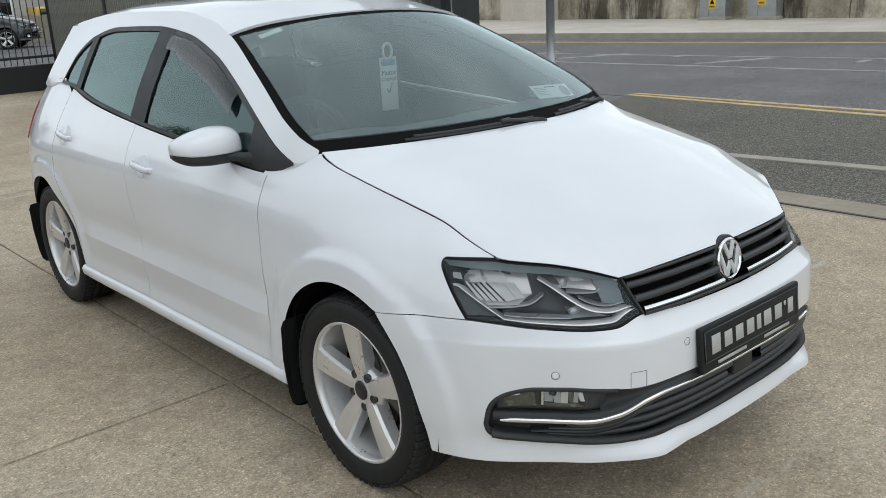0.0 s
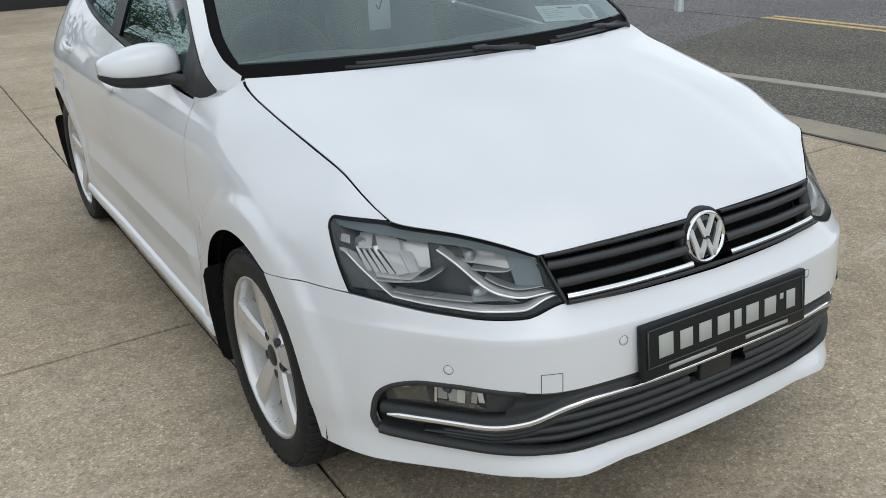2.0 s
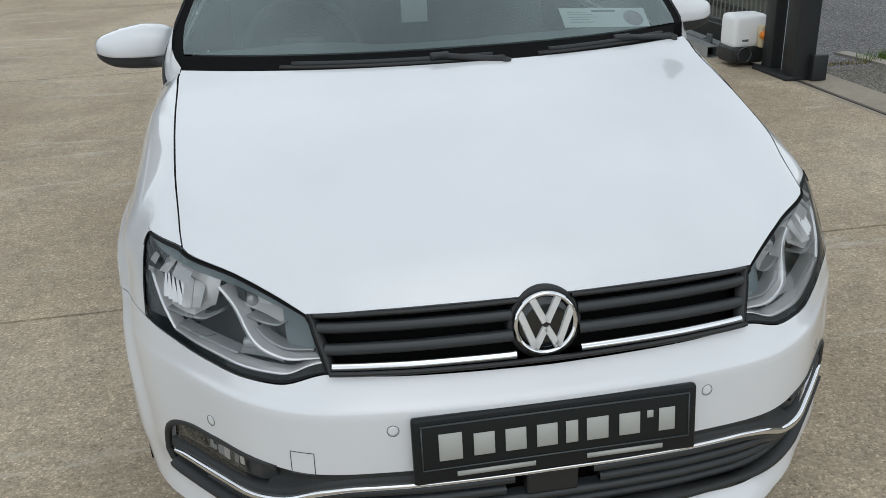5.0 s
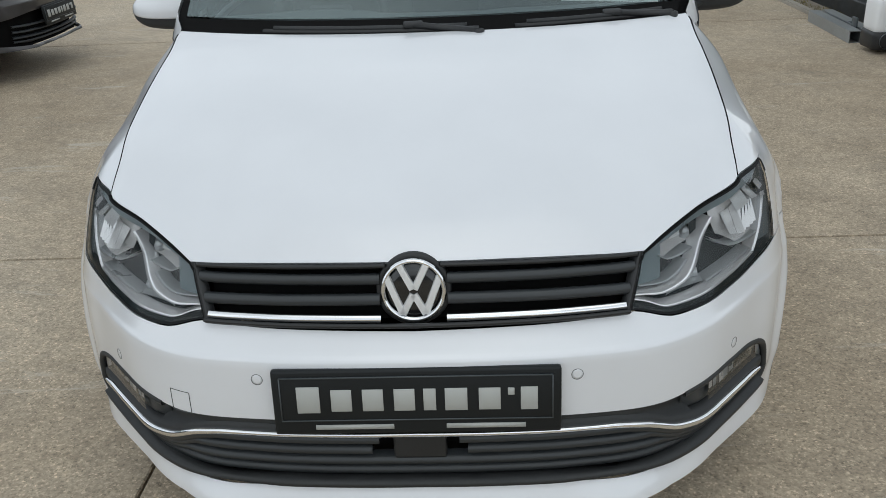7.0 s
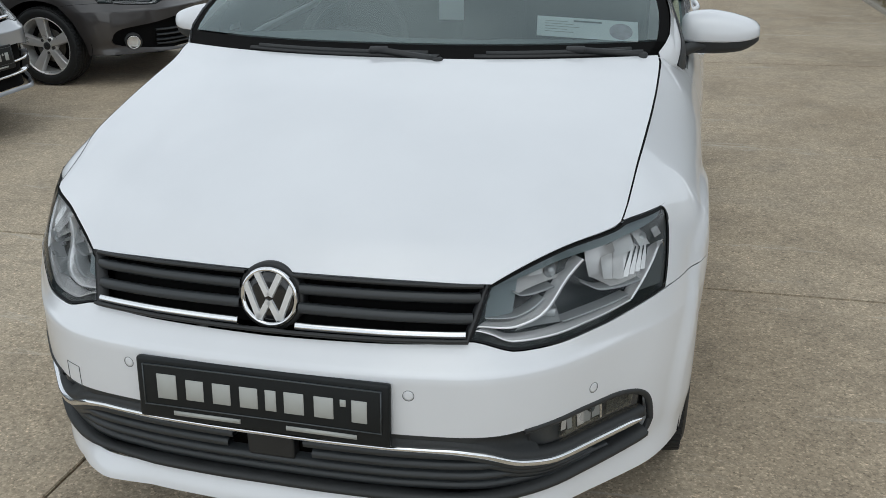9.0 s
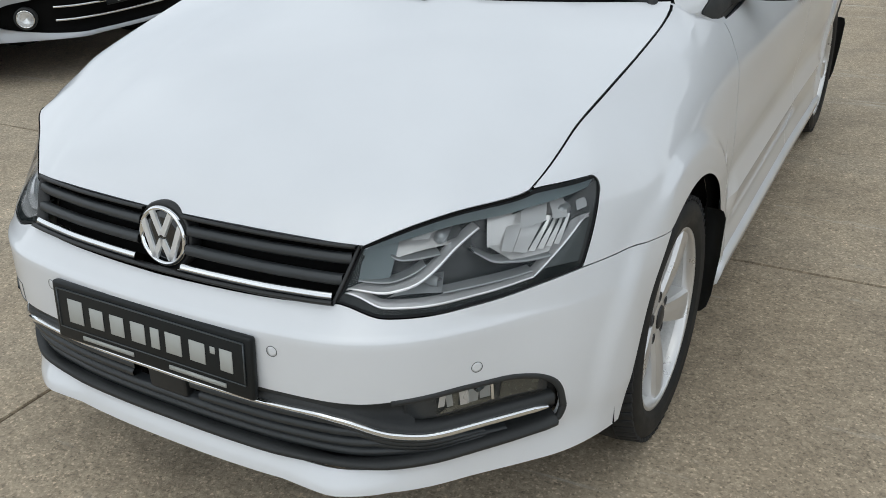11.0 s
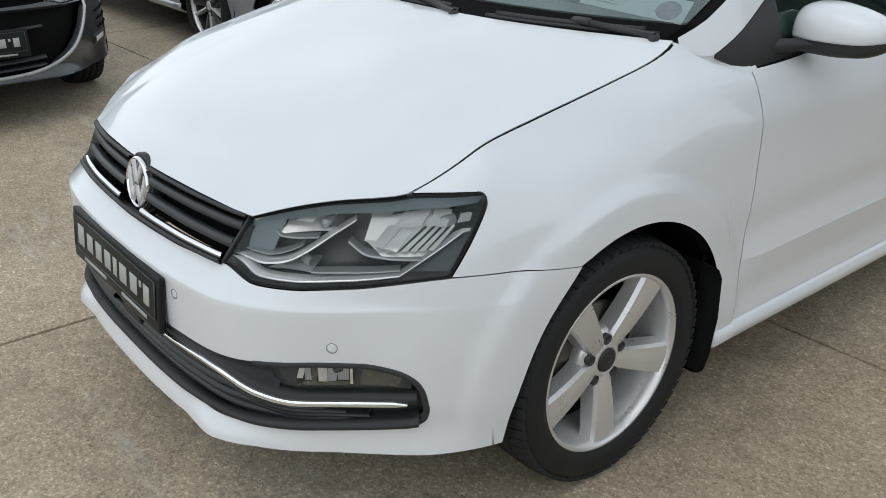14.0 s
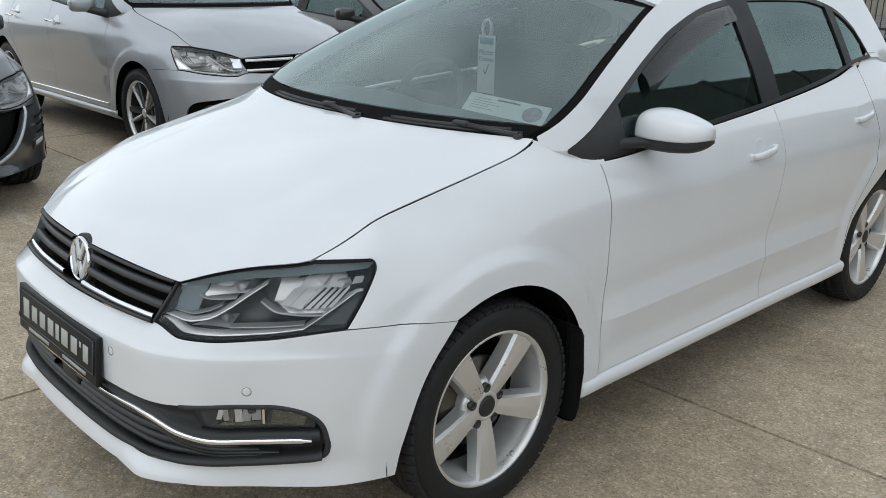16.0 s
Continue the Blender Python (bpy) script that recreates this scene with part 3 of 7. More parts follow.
def car_body(sh, car, skin_paint, style):
    """Painted panels, glass and dark inner shell; returns the curves of the nose."""
    out = bumper_parts(sh, car, skin_paint, style)
    rows = shrink(hood_rows(sh), 0.0034)
    bm = outward(grid(both_sides(rows, sh)), (0, 0.3, 0.3))
    part("bonnet", flange(bm, 0.016), skin_paint, car)
    for side in (1, -1):
        wing_part(sh, car, side, skin_paint)
        # black tubes along the bonnet's edges put the shade of its gaps into colour
        gap_line = [sh.skin(s, sh.top(s), side) - Vector((0, 0, 0.0042)) for s in steps(sh.sy(-0.516) + 0.012, sh.sy(0.25) - 0.01, 50)]
        part("gap_shade", tube(gap_line, 0.0034, 6), DARK, car)
        lamp_line = [sh.skin(s, sh.top(s) - 0.0038, side, -0.0005) for s in steps(sh.sx(0.462), sh.sy(-0.516) - 0.004, 30)]
        part("gap_shade", tube(lamp_line, 0.0026, 6), DARK, car)
        g = 0.0035
        bm = side_panel(sh, side, lambda z: DOOR_FRONT(z) + g, lambda z: DOOR_MID(z) - g * 0.5, lambda y: 0.283, lambda y: BELT(y) - 0.001, 40, 44)
        part("front_door", flange(bm, 0.02), skin_paint, car)
        bm = side_panel(sh, side, lambda z: DOOR_MID(z) + g * 0.5, lambda z: DOOR_REAR(z) - g * 0.5, lambda y: 0.283, lambda y: BELT(y) - 0.001, 34, 44)
        part("rear_door", flange(bm, 0.02), skin_paint, car)
        sill = [[sh.skin(sh.sy(y), z, side, off) for z, off in ((0.200, -0.03), (0.225, 0.004), (0.236, 0.010), (0.262, 0.011), (0.274, 0.004), (0.281, -0.012))] for y in steps(0.346, 2.11, 20)]
        sill.insert(0, [p.lerp(sum(sill[0], Vector()) / 6, 0.999) for p in sill[0]])
        part("sill", outward(grid(sill), (0, 0.9, 0.5)), skin_paint, car)
        # rear quarter with its wheel arch and half of the tail
        cols = [(WHEELBASE - ARCH * math.cos(a), "arch") for a in steps(0, math.pi, 36)] + [(y, "tail") for y in steps(WHEELBASE + ARCH, 3.0, 4)[1:]]
        rows = []
        for y, zone in cols:
            lo = (arch_z(y, WHEELBASE) or AXLE) if zone == "arch" else 0.27
            u = min((y - WHEELBASE + ARCH) / ARCH, 1.0)
            row = []
            for f in steps(0, 1, 34):
                z = lo + (BELT(y) - lo) * f
                row.append(sh.skin(sh.sy(y + (DOOR_REAR(z) + g * 0.5 - WHEELBASE + ARCH) * (1 - u)), z, side))
            rows.append(row)
        for s in steps(sh.sy(3.0), sh.s[-1], 14)[1:]:
            rows.append([sh.skin(s, z, side) for z in steps(0.27, 1.0, 34)])
        part("rear_quarter", outward(grid(rows), (side * 0.2, 1.5, 0.5)), skin_paint, car)
        # pillar and roof rail round the side glass
        rows = [[sh.pane(y, z, side) for z in steps(DLO(y) if y < 2.48 else BELT(y), RAIL(y), 8)] for y in steps(0.262, 2.60, 70)]
        part("pillar", outward(grid(rows), (0, 1.3, 1.0)), skin_paint, car)
        foot_z, head_z = BELT(2.8), RAIL(2.67)
        rows = [[sh.pane(2.60 + (TAIL_EDGE(z) - 2.60) * u, z, side, -0.006 * max(0.0, 1 - (z - foot_z) / 0.06) ** 2) for z in [foot_z + (head_z - foot_z) * f**1.3 for f in steps(0, 1, 16)]] for u in steps(0, 1, 6)]
        part("rear_pillar", outward(grid(rows), (0, 1.3, 1.0)), skin_paint, car)
        fill = []
        for y in steps(0.245, 0.47, 14):
            a, b = sh.skin(sh.sy(y), BELT(y) - 0.006, side, 0.0005), sh.pane(y, max(BELT(y) + 0.003, min(DLO(y), BELT(y) + 0.012)), side, -0.002)
            fill.append([a.lerp(b, f) for f in (0.0, 0.5, 1.0)])
        part("pillar_foot", outward(grid(fill), (0, 1.3, 0.6)), skin_paint, car)
        fill = []
        for y in steps(2.44, 2.85, 16):
            a = sh.skin(sh.sy(y), BELT(y) - 0.010, side, 0.0005)
            b = sh.pane(a.y, BELT(y) + 0.022, side, 0.0015 - 0.004 * min(max((y - 2.55) / 0.1, 0.0), 1.0))
            fill.append([a, a.lerp(b, 0.4), a.lerp(b, 0.75), b])
        part("pillar_foot", outward(grid(fill), (0, 1.3, 0.6)), skin_paint, car)
        # black trim round the glass, then the panes
        lower = lambda y: max(BELT(y), 0.0)
        for name, y0, y1, n in (("front_window", 0.56, 1.415, 22), ("rear_window", 1.535, 2.20, 16), ("quarter_window", 2.245, 2.42, 8)):
            rows = [[sh.pane(y, z, side, -0.006) for z in steps(lower(y) + 0.010, max(DLO(y) - 0.016, lower(y) + 0.012), 12)] for y in steps(y0, y1, n)]
            pane_ob = part(name, outward(grid(rows), (0, 1.3, 0.9)), SIDE_GLASS if name == "front_window" else PRIVACY, car)
            pane_ob.visible_shadow = False
        def strip(lo_f, hi_f, ys, off=0.002):
            return outward(grid([[sh.pane(y, z, side, off) for z in steps(lo_f(y), hi_f(y), 3)] for y in ys]), (0, 1.3, 0.9))
        bm = strip(lambda y: max(DLO(y) - 0.018, BELT(y) + 0.0), DLO, steps(0.40, 2.478, 60))
        join(bm, strip(BELT, lambda y: min(BELT(y) + 0.013, DLO(y)), steps(0.45, 2.47, 50), 0.004))
        part("window_seal", flange(bm, 0.01), BLACK, car)
        bm = strip(BELT, lambda y: DLO(y) - 0.001, steps(0.335, 0.575, 12), 0.003)
        part("mirror_sail", flange(bm, 0.012), MATT, car)
        for y0, y1 in ((1.405, 1.545), (2.19, 2.255)):
            bm = strip(lambda y: BELT(y) + 0.002, lambda y: DLO(y) - 0.002, steps(y0, y1, 6), 0.003)
            part("door_pillar", flange(bm, 0.01), PLATE_BLACK, car)
    # roof, tail glass and hatch
    rows = []
    for v in steps(0, 1, 34):
        y_e = 0.962 + (2.67 - 0.962) * v
        e = Vector((sh.flank(y_e, RAIL(y_e)), y_e, RAIL(y_e)))
        y_c = 0.885 + (2.84 - 0.885) * v
        z_c = curve((0.885, 1.2, 1.6, 2.1, 2.6, 2.96), (1.378, 1.438, 1.458, 1.450, 1.405, 1.345))(y_c)
        rows.append([Vector((e.x * u, y_c + (e.y - y_c) * u**2, z_c + (e.z - z_c) * (0.55 * u**2 + 0.45 * u**6))) for u in steps(0, 1, 18)])
    part("roof", flange(outward(grid(both_sides(rows, sh)), (0, 1.5, 0.8)), 0.01), skin_paint, car)
    rows = []
    for f in steps(0, 1, 14):
        z = 1.075 + 0.245 * f
        y_e = TAIL_EDGE(z)
        x_e = sh.flank(y_e, z) - 0.012
        rows.append([Vector((x_e * u, y_e + 0.05 * (1 - u**2) * (1 - 0.5 * f), z + 0.02 * f * (1 - u**2))) for u in steps(0, 1, 12)])
    part("tailgate_window", outward(grid(both_sides(rows, sh)), (0, 1.5, 0.8)), PRIVACY, car).visible_shadow = False
    windscreen_parts(sh, car)
    inner_shell(sh, car)
    return out


def screen_rows(sh, nu=26, nv=24, lift=0.0):
    rows = []
    for v in steps(0, 1, nv):
        y_e = 0.255 + (0.958 - 0.255) * v
        z_e = RAIL(y_e) - 0.002
        x_e = sh.flank(y_e, z_e) - 0.004
        c = Vector((0, 0.062 + (0.885 - 0.062) * v, 0.982 + (1.376 - 0.982) * v + 0.020 * math.sin(math.pi * v)))
        rows.append([Vector((x_e * u, c.y + (y_e - c.y) * u**2.3, c.z + (z_e - c.z) * u**2.3 + lift)) for u in steps(0, 1, nu)])
    return rows


def windscreen_parts(sh, car):
    rows = screen_rows(sh)
    ob = part("windscreen", outward(grid(both_sides([r[:-1] for r in rows[2:-1]], sh)), (0, 1.2, 0.8)), SCREEN, car)
    ob.visible_shadow = False
    inner = screen_rows(sh, lift=-0.004)
    bm = grid(both_sides([r for r in inner[:3]], sh))
    join(bm, grid(both_sides([r for r in inner[-2:]], sh)))
    for side in (1, -1):
        join(bm, grid([[sh.at(p, side) for p in r[-2:]] for r in inner]))
    part("screen_border", outward(bm, (0, 1.2, 0.8)), DARK, car, "black printed border of the windscreen")
    # black cowl between the bonnet and the glass
    nose_side, glass_side = hood_rows(sh, 26)[0], screen_rows(sh)[2]
    cowl = []
    for f, drop in ((-0.25, 0.030), (0.0, 0.020), (0.5, 0.018), (1.0, 0.007)):
        cowl.append([a.lerp(b, f) * 1.0 - Vector((0, 0, drop)) for a, b in zip(nose_side, glass_side)])
    part("cowl", outward(grid(both_sides(cowl, sh)), (0, 0.3, 0.3)), MATT, car, "black plastic cowl")


def inner_shell(sh, car):
    """Dark structure behind gaps, lamps and glass: sides, wheel wells and floor."""
    bm = bmesh.new()
    for side in (1, -1):
        ys = [-0.30 + 0.06 * i for i in range(57)]
        rows = []
        for y in ys:
            lo = max(arch_z(y) or 0.2, arch_z(y, WHEELBASE) or 0.2) + 0.004
            hi = (sh.top(sh.sy(y)) if y < 0.25 else BELT(y)) - 0.03
            rows.append([sh.skin(sh.sy(y), z, side, -0.035) for z in steps(lo, hi, 10)])
        join(bm, grid(rows))
        for axle in (0.0, WHEELBASE):
            well = [[sh.at((x, axle + (ARCH + 0.014) * math.cos(a), AXLE + (ARCH + 0.014) * math.sin(a)), side) for a in steps(-0.16, math.pi + 0.16, 24)] for x in (0.52, 0.60, 0.68, 0.745, 0.795)]
            join(bm, grid(well))
            wall = [[sh.at((0.52, axle + r * math.cos(a), AXLE + r * math.sin(a)), side) for a in steps(-0.16, math.pi + 0.16, 24)] for r in (0.02, ARCH + 0.016)]
            join(bm, grid(wall))
    join(bm, box(1.05 * sh.k[0], 3.3 * sh.k[1], 0.03, (0, 1.25 * sh.k[1], 0.21)))
    part("underbody", bm, DARK, car)


# ---------------------------------------------------------------- wheels
def tyre_mesh(r=0.303, rim=0.221, w=0.195):
    h = w / 2
    prof = [(-h * 0.80, rim - 0.004), (-h * 0.97, rim + 0.020), (-h * 1.02, (r + rim) / 2), (-h * 0.94, r - 0.022), (-h * 0.80, r - 0.010), (-h * 0.55, r - 0.005)]
    for x in (-0.42, -0.02, 0.38):
        prof += [(h * x, r), (h * (x + 0.005), r - 0.007), (h * (x + 0.075), r - 0.007), (h * (x + 0.08), r)]
    prof += [(h * 0.55, r - 0.005), (h * 0.80, r - 0.010), (h * 0.94, r - 0.022), (h * 1.02, (r + rim) / 2), (h * 0.985, rim + 0.028), (h * 0.99, rim + 0.022), (h * 0.97, rim + 0.012), (h * 0.86, rim - 0.004)]
    bm = lathe(prof, 72)
    return bm


def tread_mesh(r=0.303, w=0.195):
    h = w / 2
    bm = bmesh.new()
    for i in range(64):  # tread blocks on the shoulders, proud by a few millimetres
        a = 2 * math.pi * i / 64
        for x in (0.70, -0.70):
            b = box(h * 0.46, 0.0250, 0.010, bevel=0.0008, seg=1)
            bmesh.ops.transform(b, matrix=Matrix.Rotation(a, 4, "X") @ pose(h * x, 0, r - 0.0100, 0, 9 if x > 0 else -9, 8), verts=b.verts)
            join(bm, b)
    return bm


def spoke_mesh(n_seg=10, hub=0.040, rim=0.2135, w0=0.0215, w1=0.0390, face=0.074, dish=0.016):
    """One flat-faced spoke along +z, face to +x."""
    rows = []
    for u in steps(0, 1, n_seg):
        z = hub + (rim - hub) * u
        w = w0 + (w1 - w0) * u
        x = face - dish * (1 - u) ** 2 + 0.004 * u
        back = 0.050 - 0.012 * u
        rows.append([(x - back, -w * 1.10 - 0.004, z), (x - 0.010, -w - 0.003, z), (x, -w * 0.93, z), (x + 0.002, -w * 0.10, z), (x + 0.002, w * 0.10, z), (x, w * 0.93, z), (x - 0.010, w + 0.003, z), (x - back, w * 1.10 + 0.004, z)])
    return grid(rows)


def wheel(car, sh, side, y, kind="five"):
    """A road wheel; its outer face looks to +x before it is turned to its side."""
    root = new("wheel")
    root.parent = car
    root.matrix_basis = Matrix.Translation((side * 0.718 * sh.k[0], y * sh.k[1], AXLE * max(1.0, sh.k[2]))) @ Matrix.Scale(max(1.0, sh.k[2]), 4) @ pose(0, 0, 0, 0, 0, 0 if side > 0 else 180) @ Matrix.Rotation(radians(36 if side > 0 else 4), 4, "X")
    part("tyre", outward(tyre_mesh(), (0, 0, 0)), RUBBER, root)
    part("tread", tread_mesh(), TREAD, root)["kind"] = "stuff"
    metal = SILVER
    lip = lathe([(0.082, 0.2235), (0.087, 0.2205), (0.087, 0.2145), (0.081, 0.2105), (0.066, 0.2075), (0.060, 0.2065)], 72)
    part("rim", outward(lip, (0.02, 0, 0)), metal, root)
    barrel = lathe([(0.061, 0.2070), (0.0, 0.192), (-0.08, 0.196)], 72)
    part("rim_barrel", outward(barrel, (0.0, 0, 0.6)), BARREL if kind == "five" else DARK_ALLOY, root)
    bm = bmesh.new()
    for i in range(5 if kind == "five" else 10):
        if kind == "five":
            b = spoke_mesh()
        else:
            b = spoke_mesh(w0=0.006, w1=0.0075, face=0.070, dish=0.006) if i % 2 else spoke_mesh(w0=0.012, w1=0.020, face=0.066, dish=0.008)
        bmesh.ops.rotate(b, cent=(0, 0, 0), matrix=Matrix.Rotation(2 * math.pi * i / (5 if kind == "five" else 10) + (0.0 if i % 2 or kind == "five" else 0.22), 3, "X"), verts=b.verts)
        outward(b, (-0.3, 0, 0))
        part("spoke", b, metal if kind == "five" or i % 2 else DARK_ALLOY, root, smooth=False)
    hub = lathe([(0.0, 0.074), (0.034, 0.078), (0.046, 0.070), (0.056, 0.050), (0.062, 0.038), (0.063, 0.032), (0.059, 0.030), (0.059, 0.0005)], 40)
    part("hub", outward(hub, (-0.1, 0, 0)), metal if kind == "five" else DARK_ALLOY, root)
    part("centre_cap", outward(lathe([(0.056, 0.0295), (0.0645, 0.0285), (0.0665, 0.024), (0.067, 0.0005)], 32), (-0.1, 0, 0)), BLACK if kind == "five" else SILVER, root)
    for i in range(5):
        a = 2 * math.pi * (i + 0.5) / 5
        part("wheel_bolt", outward(lathe([(0.040, 0.0130), (0.0606, 0.0128), (0.0606, 0.0090), (0.0585, 0.0086), (0.0585, 0.0004)], 16, at=(0, 0.0535 * math.cos(a + 1.5708), 0.0535 * math.sin(a + 1.5708))), (-0.1, 0, 0)), BOLT_DARK, root)
    part("brake_disc", outward(lathe([(0.004, 0.128), (0.012, 0.128), (0.012, 0.118), (0.013, 0.116), (0.013, 0.078), (0.016, 0.074), (0.030, 0.068), (0.030, 0.001)], 48), (-0.1, 0, 0)), DISC, root)
    part("brake_caliper", box(0.05, 0.16, 0.06, (0.0, 0.0, 0.115), 0.012, turn=(110, 0, 0)), BLACK, root)
    part("dust_shield", outward(lathe([(-0.02, 0.186), (-0.025, 0.09), (-0.02, 0.001)], 32), (-0.2, 0, 0)), DARK, root)
    return root


DARK_ALLOY = wear(mat("dark_alloy", (0.035, 0.036, 0.038), 0.35, 0.3, 0.4), 20, 0.8, 1.2, 0.3, 0.4)


# ---------------------------------------------------------------- ground and setting
def flat(name, outline, z0, z1, material, label, bevel=0.0, parent=None, category="ground"):
    ob = part(name, slab(outline, z0, z1, bevel), material, parent, smooth=False)
    if parent is None:
        tagged(ob, label, category, kind="structure")
    return ob


def rect(x0, x1, y0, y1):
    return [(x0, y0), (x1, y0), (x1, y1), (x0, y1)]


flat("ground", rect(-900, 900, -900, 900), -0.40, -0.06, GRIT, "grey-brown open ground reaching to the horizon")
forecourt = thing("forecourt", "worn sandy concrete forecourt slabs with dark joints", "ground", kind="structure")
part("bedding", slab(rect(-16.0, 3.07, -14.0, 15.2), -0.2, -0.014), DARK, forecourt, smooth=False)
xs = (-16.0, -9.8, -5.3, -0.725, 3.05)
ys = (-14.0, -8.2, -3.7, 0.975, 5.6, 10.3, 15.2)
for i in range(len(xs) - 1):
    for j in range(len(ys) - 1):
        g = 0.004
        lean = lambda x, y: y + 0.012 * x
        x0, x1, y0, y1 = xs[i] + g, xs[i + 1] - g, ys[j] + g, ys[j + 1] - g
        part("slab", slab([(x0, lean(x0, y0)), (x1, lean(x1, y0)), (x1, lean(x1, y1)), (x0, lean(x0, y1))], -0.05, 0.0, 0.003), CONCRETE, forecourt, smooth=False)


# ---------------------------------------------------------------- lamps, grilles and fittings of the white hatchback
def ribbon(fn, n, half, thick=0.004):
    """A thin raised strip: fn(t) gives the place and the way across it."""
    rows = []
    for t in steps(0, 1, n):
        p, across, away = fn(t)
        w = half(t) if callable(half) else half
        rows.append([p - across * w - away * thick, p - across * w, p - across * w * 0.6 + away * thick * 0.6, p + across * w * 0.6 + away * thick * 0.6, p + across * w, p + across * w - away * thick])
    return grid(rows)


def along_skin(sh, side, s_of, z_of, off):
    """A ribbon's path on the skin."""
    def fn(t):
        s, z = s_of(t), z_of(t)
        p = sh.skin(s, z, side, off)
        up = (sh.skin(s, z + 0.004, side, off) - sh.skin(s, z - 0.004, side, off)).normalized()
        ahead = (sh.skin(s + 0.004, z, side, off) - sh.skin(s - 0.004, z, side, off)).normalized()
        away = ahead.cross(up).normalized()
        if away.y > 0 and abs(away.y) > abs(away.x) or away.x * side < 0 and abs(away.x) > abs(away.y):
            away = -away
        return p, up, away
    return fn


def bar_on_skin(sh, side, s0, s1, z_of, off, half, thick=0.008, n=20):
    bm = ribbon(along_skin(sh, side, lambda t: s0 + (s1 - s0) * t, z_of, off), n, half, thick)
    return outward(bm, (0, 0.4, 0.45))


def lamp_map(sh, seam):
    """The headlight's four-sided outline on the skin: u from the nose out, v upwards."""
    b0, b1, t0, t1 = sh.sx(0.407), sh.sy(-0.4496), sh.sx(0.458) + 0.002, sh.sy(-0.3469)

    def at(u, v, side, off=0.0):
        sb, st = b0 + (b1 - b0) * u, t0 + (t1 - t0) * u
        lo = seam(sb) + 0.001
        hi = min(sh.top(st) - 0.003, 0.7778)
        return sh.skin(sb + (st - sb) * v, lo + (hi - lo) * v, side, off)

    return at


def headlight(sh, car, side, seam, body_paint=WHITE, bright=False):
    house, lid_tone, pane_tone = (BOWL, LAMP_SIDE, GUIDE) if bright else (LAMP_DARK, LAMP_TOP, LAMP_SIDE)
    at = lamp_map(sh, seam)
    root = new("headlight")
    root.parent = car
    body = lambda bm: outward(bm, (side * 0.3, 0.2, 0.6))
    lens = grid([[at(u, v, side, -0.001) for v in steps(0, 1, 12)] for u in steps(0, 1, 26)])
    ob = part("lens", body(lens), LENS, root, "clear headlight lens")
    ob.visible_shadow = False
    deep = lambda u, v: -0.056 * min(1.0, 7 * u, 7 * (1 - u), 7 * v, 7 * (1 - v)) - 0.004
    tray = grid([[at(u, v, side, -0.095) for v in steps(-0.06, 1.10, 8)] for u in steps(-0.02, 1.04, 16)])
    part("tray", body(tray), DARK, root)
    part("housing", body(grid([[at(u, v, side, deep(u, v)) for v in steps(0, 1, 16)] for u in steps(0, 1, 30)])), house, root)
    rim = bmesh.new()
    for a, b in ((0.0, 0.030), (0.960, 1.0)):
        join(rim, grid([[at(u, v, side, 0.0006) for v in steps(a, b, 2)] for u in steps(0, 1, 30)]))
    for a, b in ((0.0, 0.010), (0.986, 1.0)):
        join(rim, grid([[at(u, v, side, 0.0006) for v in steps(0, 1, 12)] for u in steps(a, b, 2)]))
    part("seal", body(rim), SEAL, root)
    # rounded upper outer corner
    arc = [(0.935 + 0.065 * math.sin(a), 0.80 + 0.20 * math.cos(a)) for a in steps(0, math.pi / 2, 12)]
    def corner(u, v, f):
        k = min(0.069 / max(u - 0.935, 1e-4), 0.204 / max(v - 0.80, 1e-4))
        return 0.935 + (u - 0.935) * (1 + (k - 1) * f), 0.80 + (v - 0.80) * (1 + (k - 1) * f)
    fill = grid([[at(*corner(u, v, f), side, 0.0010) for f in (0.0, 0.5, 1.0)] for u, v in arc])
    part("corner_panel", body(fill), body_paint, car)
    part("corner_seal", tube([at(u, v, side, 0.0008) for u, v in arc], 0.0018, 6), BLACK, root)

    def patch(corners, offs, n=6, curl=0.0):
        """A four-sided piece between corners (u, v): low inner, low outer, high outer, high inner."""
        (a, b, c, d), (oa, ob_, oc, od) = corners, offs
        rows = []
        for i in steps(0, 1, n):
            row = []
            for j in steps(0, 1, n):
                w = ((1 - i) * (1 - j), i * (1 - j), i * j, (1 - i) * j)
                u = sum(k * q[0] for k, q in zip(w, (a, b, c, d)))
                v = sum(k * q[1] for k, q in zip(w, (a, b, c, d)))
                o = sum(k * q for k, q in zip(w, (oa, ob_, oc, od))) - curl * (1 - (2 * i - 1) ** 2)
                row.append(at(u, v, side, o))
            rows.append(row)
        return body(grid(rows))

    lid = lambda u: 0.845 - 0.045 * math.sin(math.pi * u)
    part("eyelid", body(grid([[at(u, lid(u) + (0.985 - lid(u)) * f, side, -0.016 + 0.010 * f) for f in steps(0, 1, 4)] for u in steps(0.015, 0.985, 24)])), lid_tone, root, "grey upper shroud of the headlight")
    part("inner_panel", patch(((0.03, 0.30), (0.19, 0.36), (0.19, 0.87), (0.02, 0.90)), (-0.022, -0.030, -0.024, -0.012)), pane_tone if bright else LAMP_TOP, root)
    part("outer_panel", patch(((0.81, 0.06), (0.985, 0.06), (0.985, 0.52), (0.955, 0.48)), (-0.030, -0.008, -0.008, -0.022)), pane_tone, root)
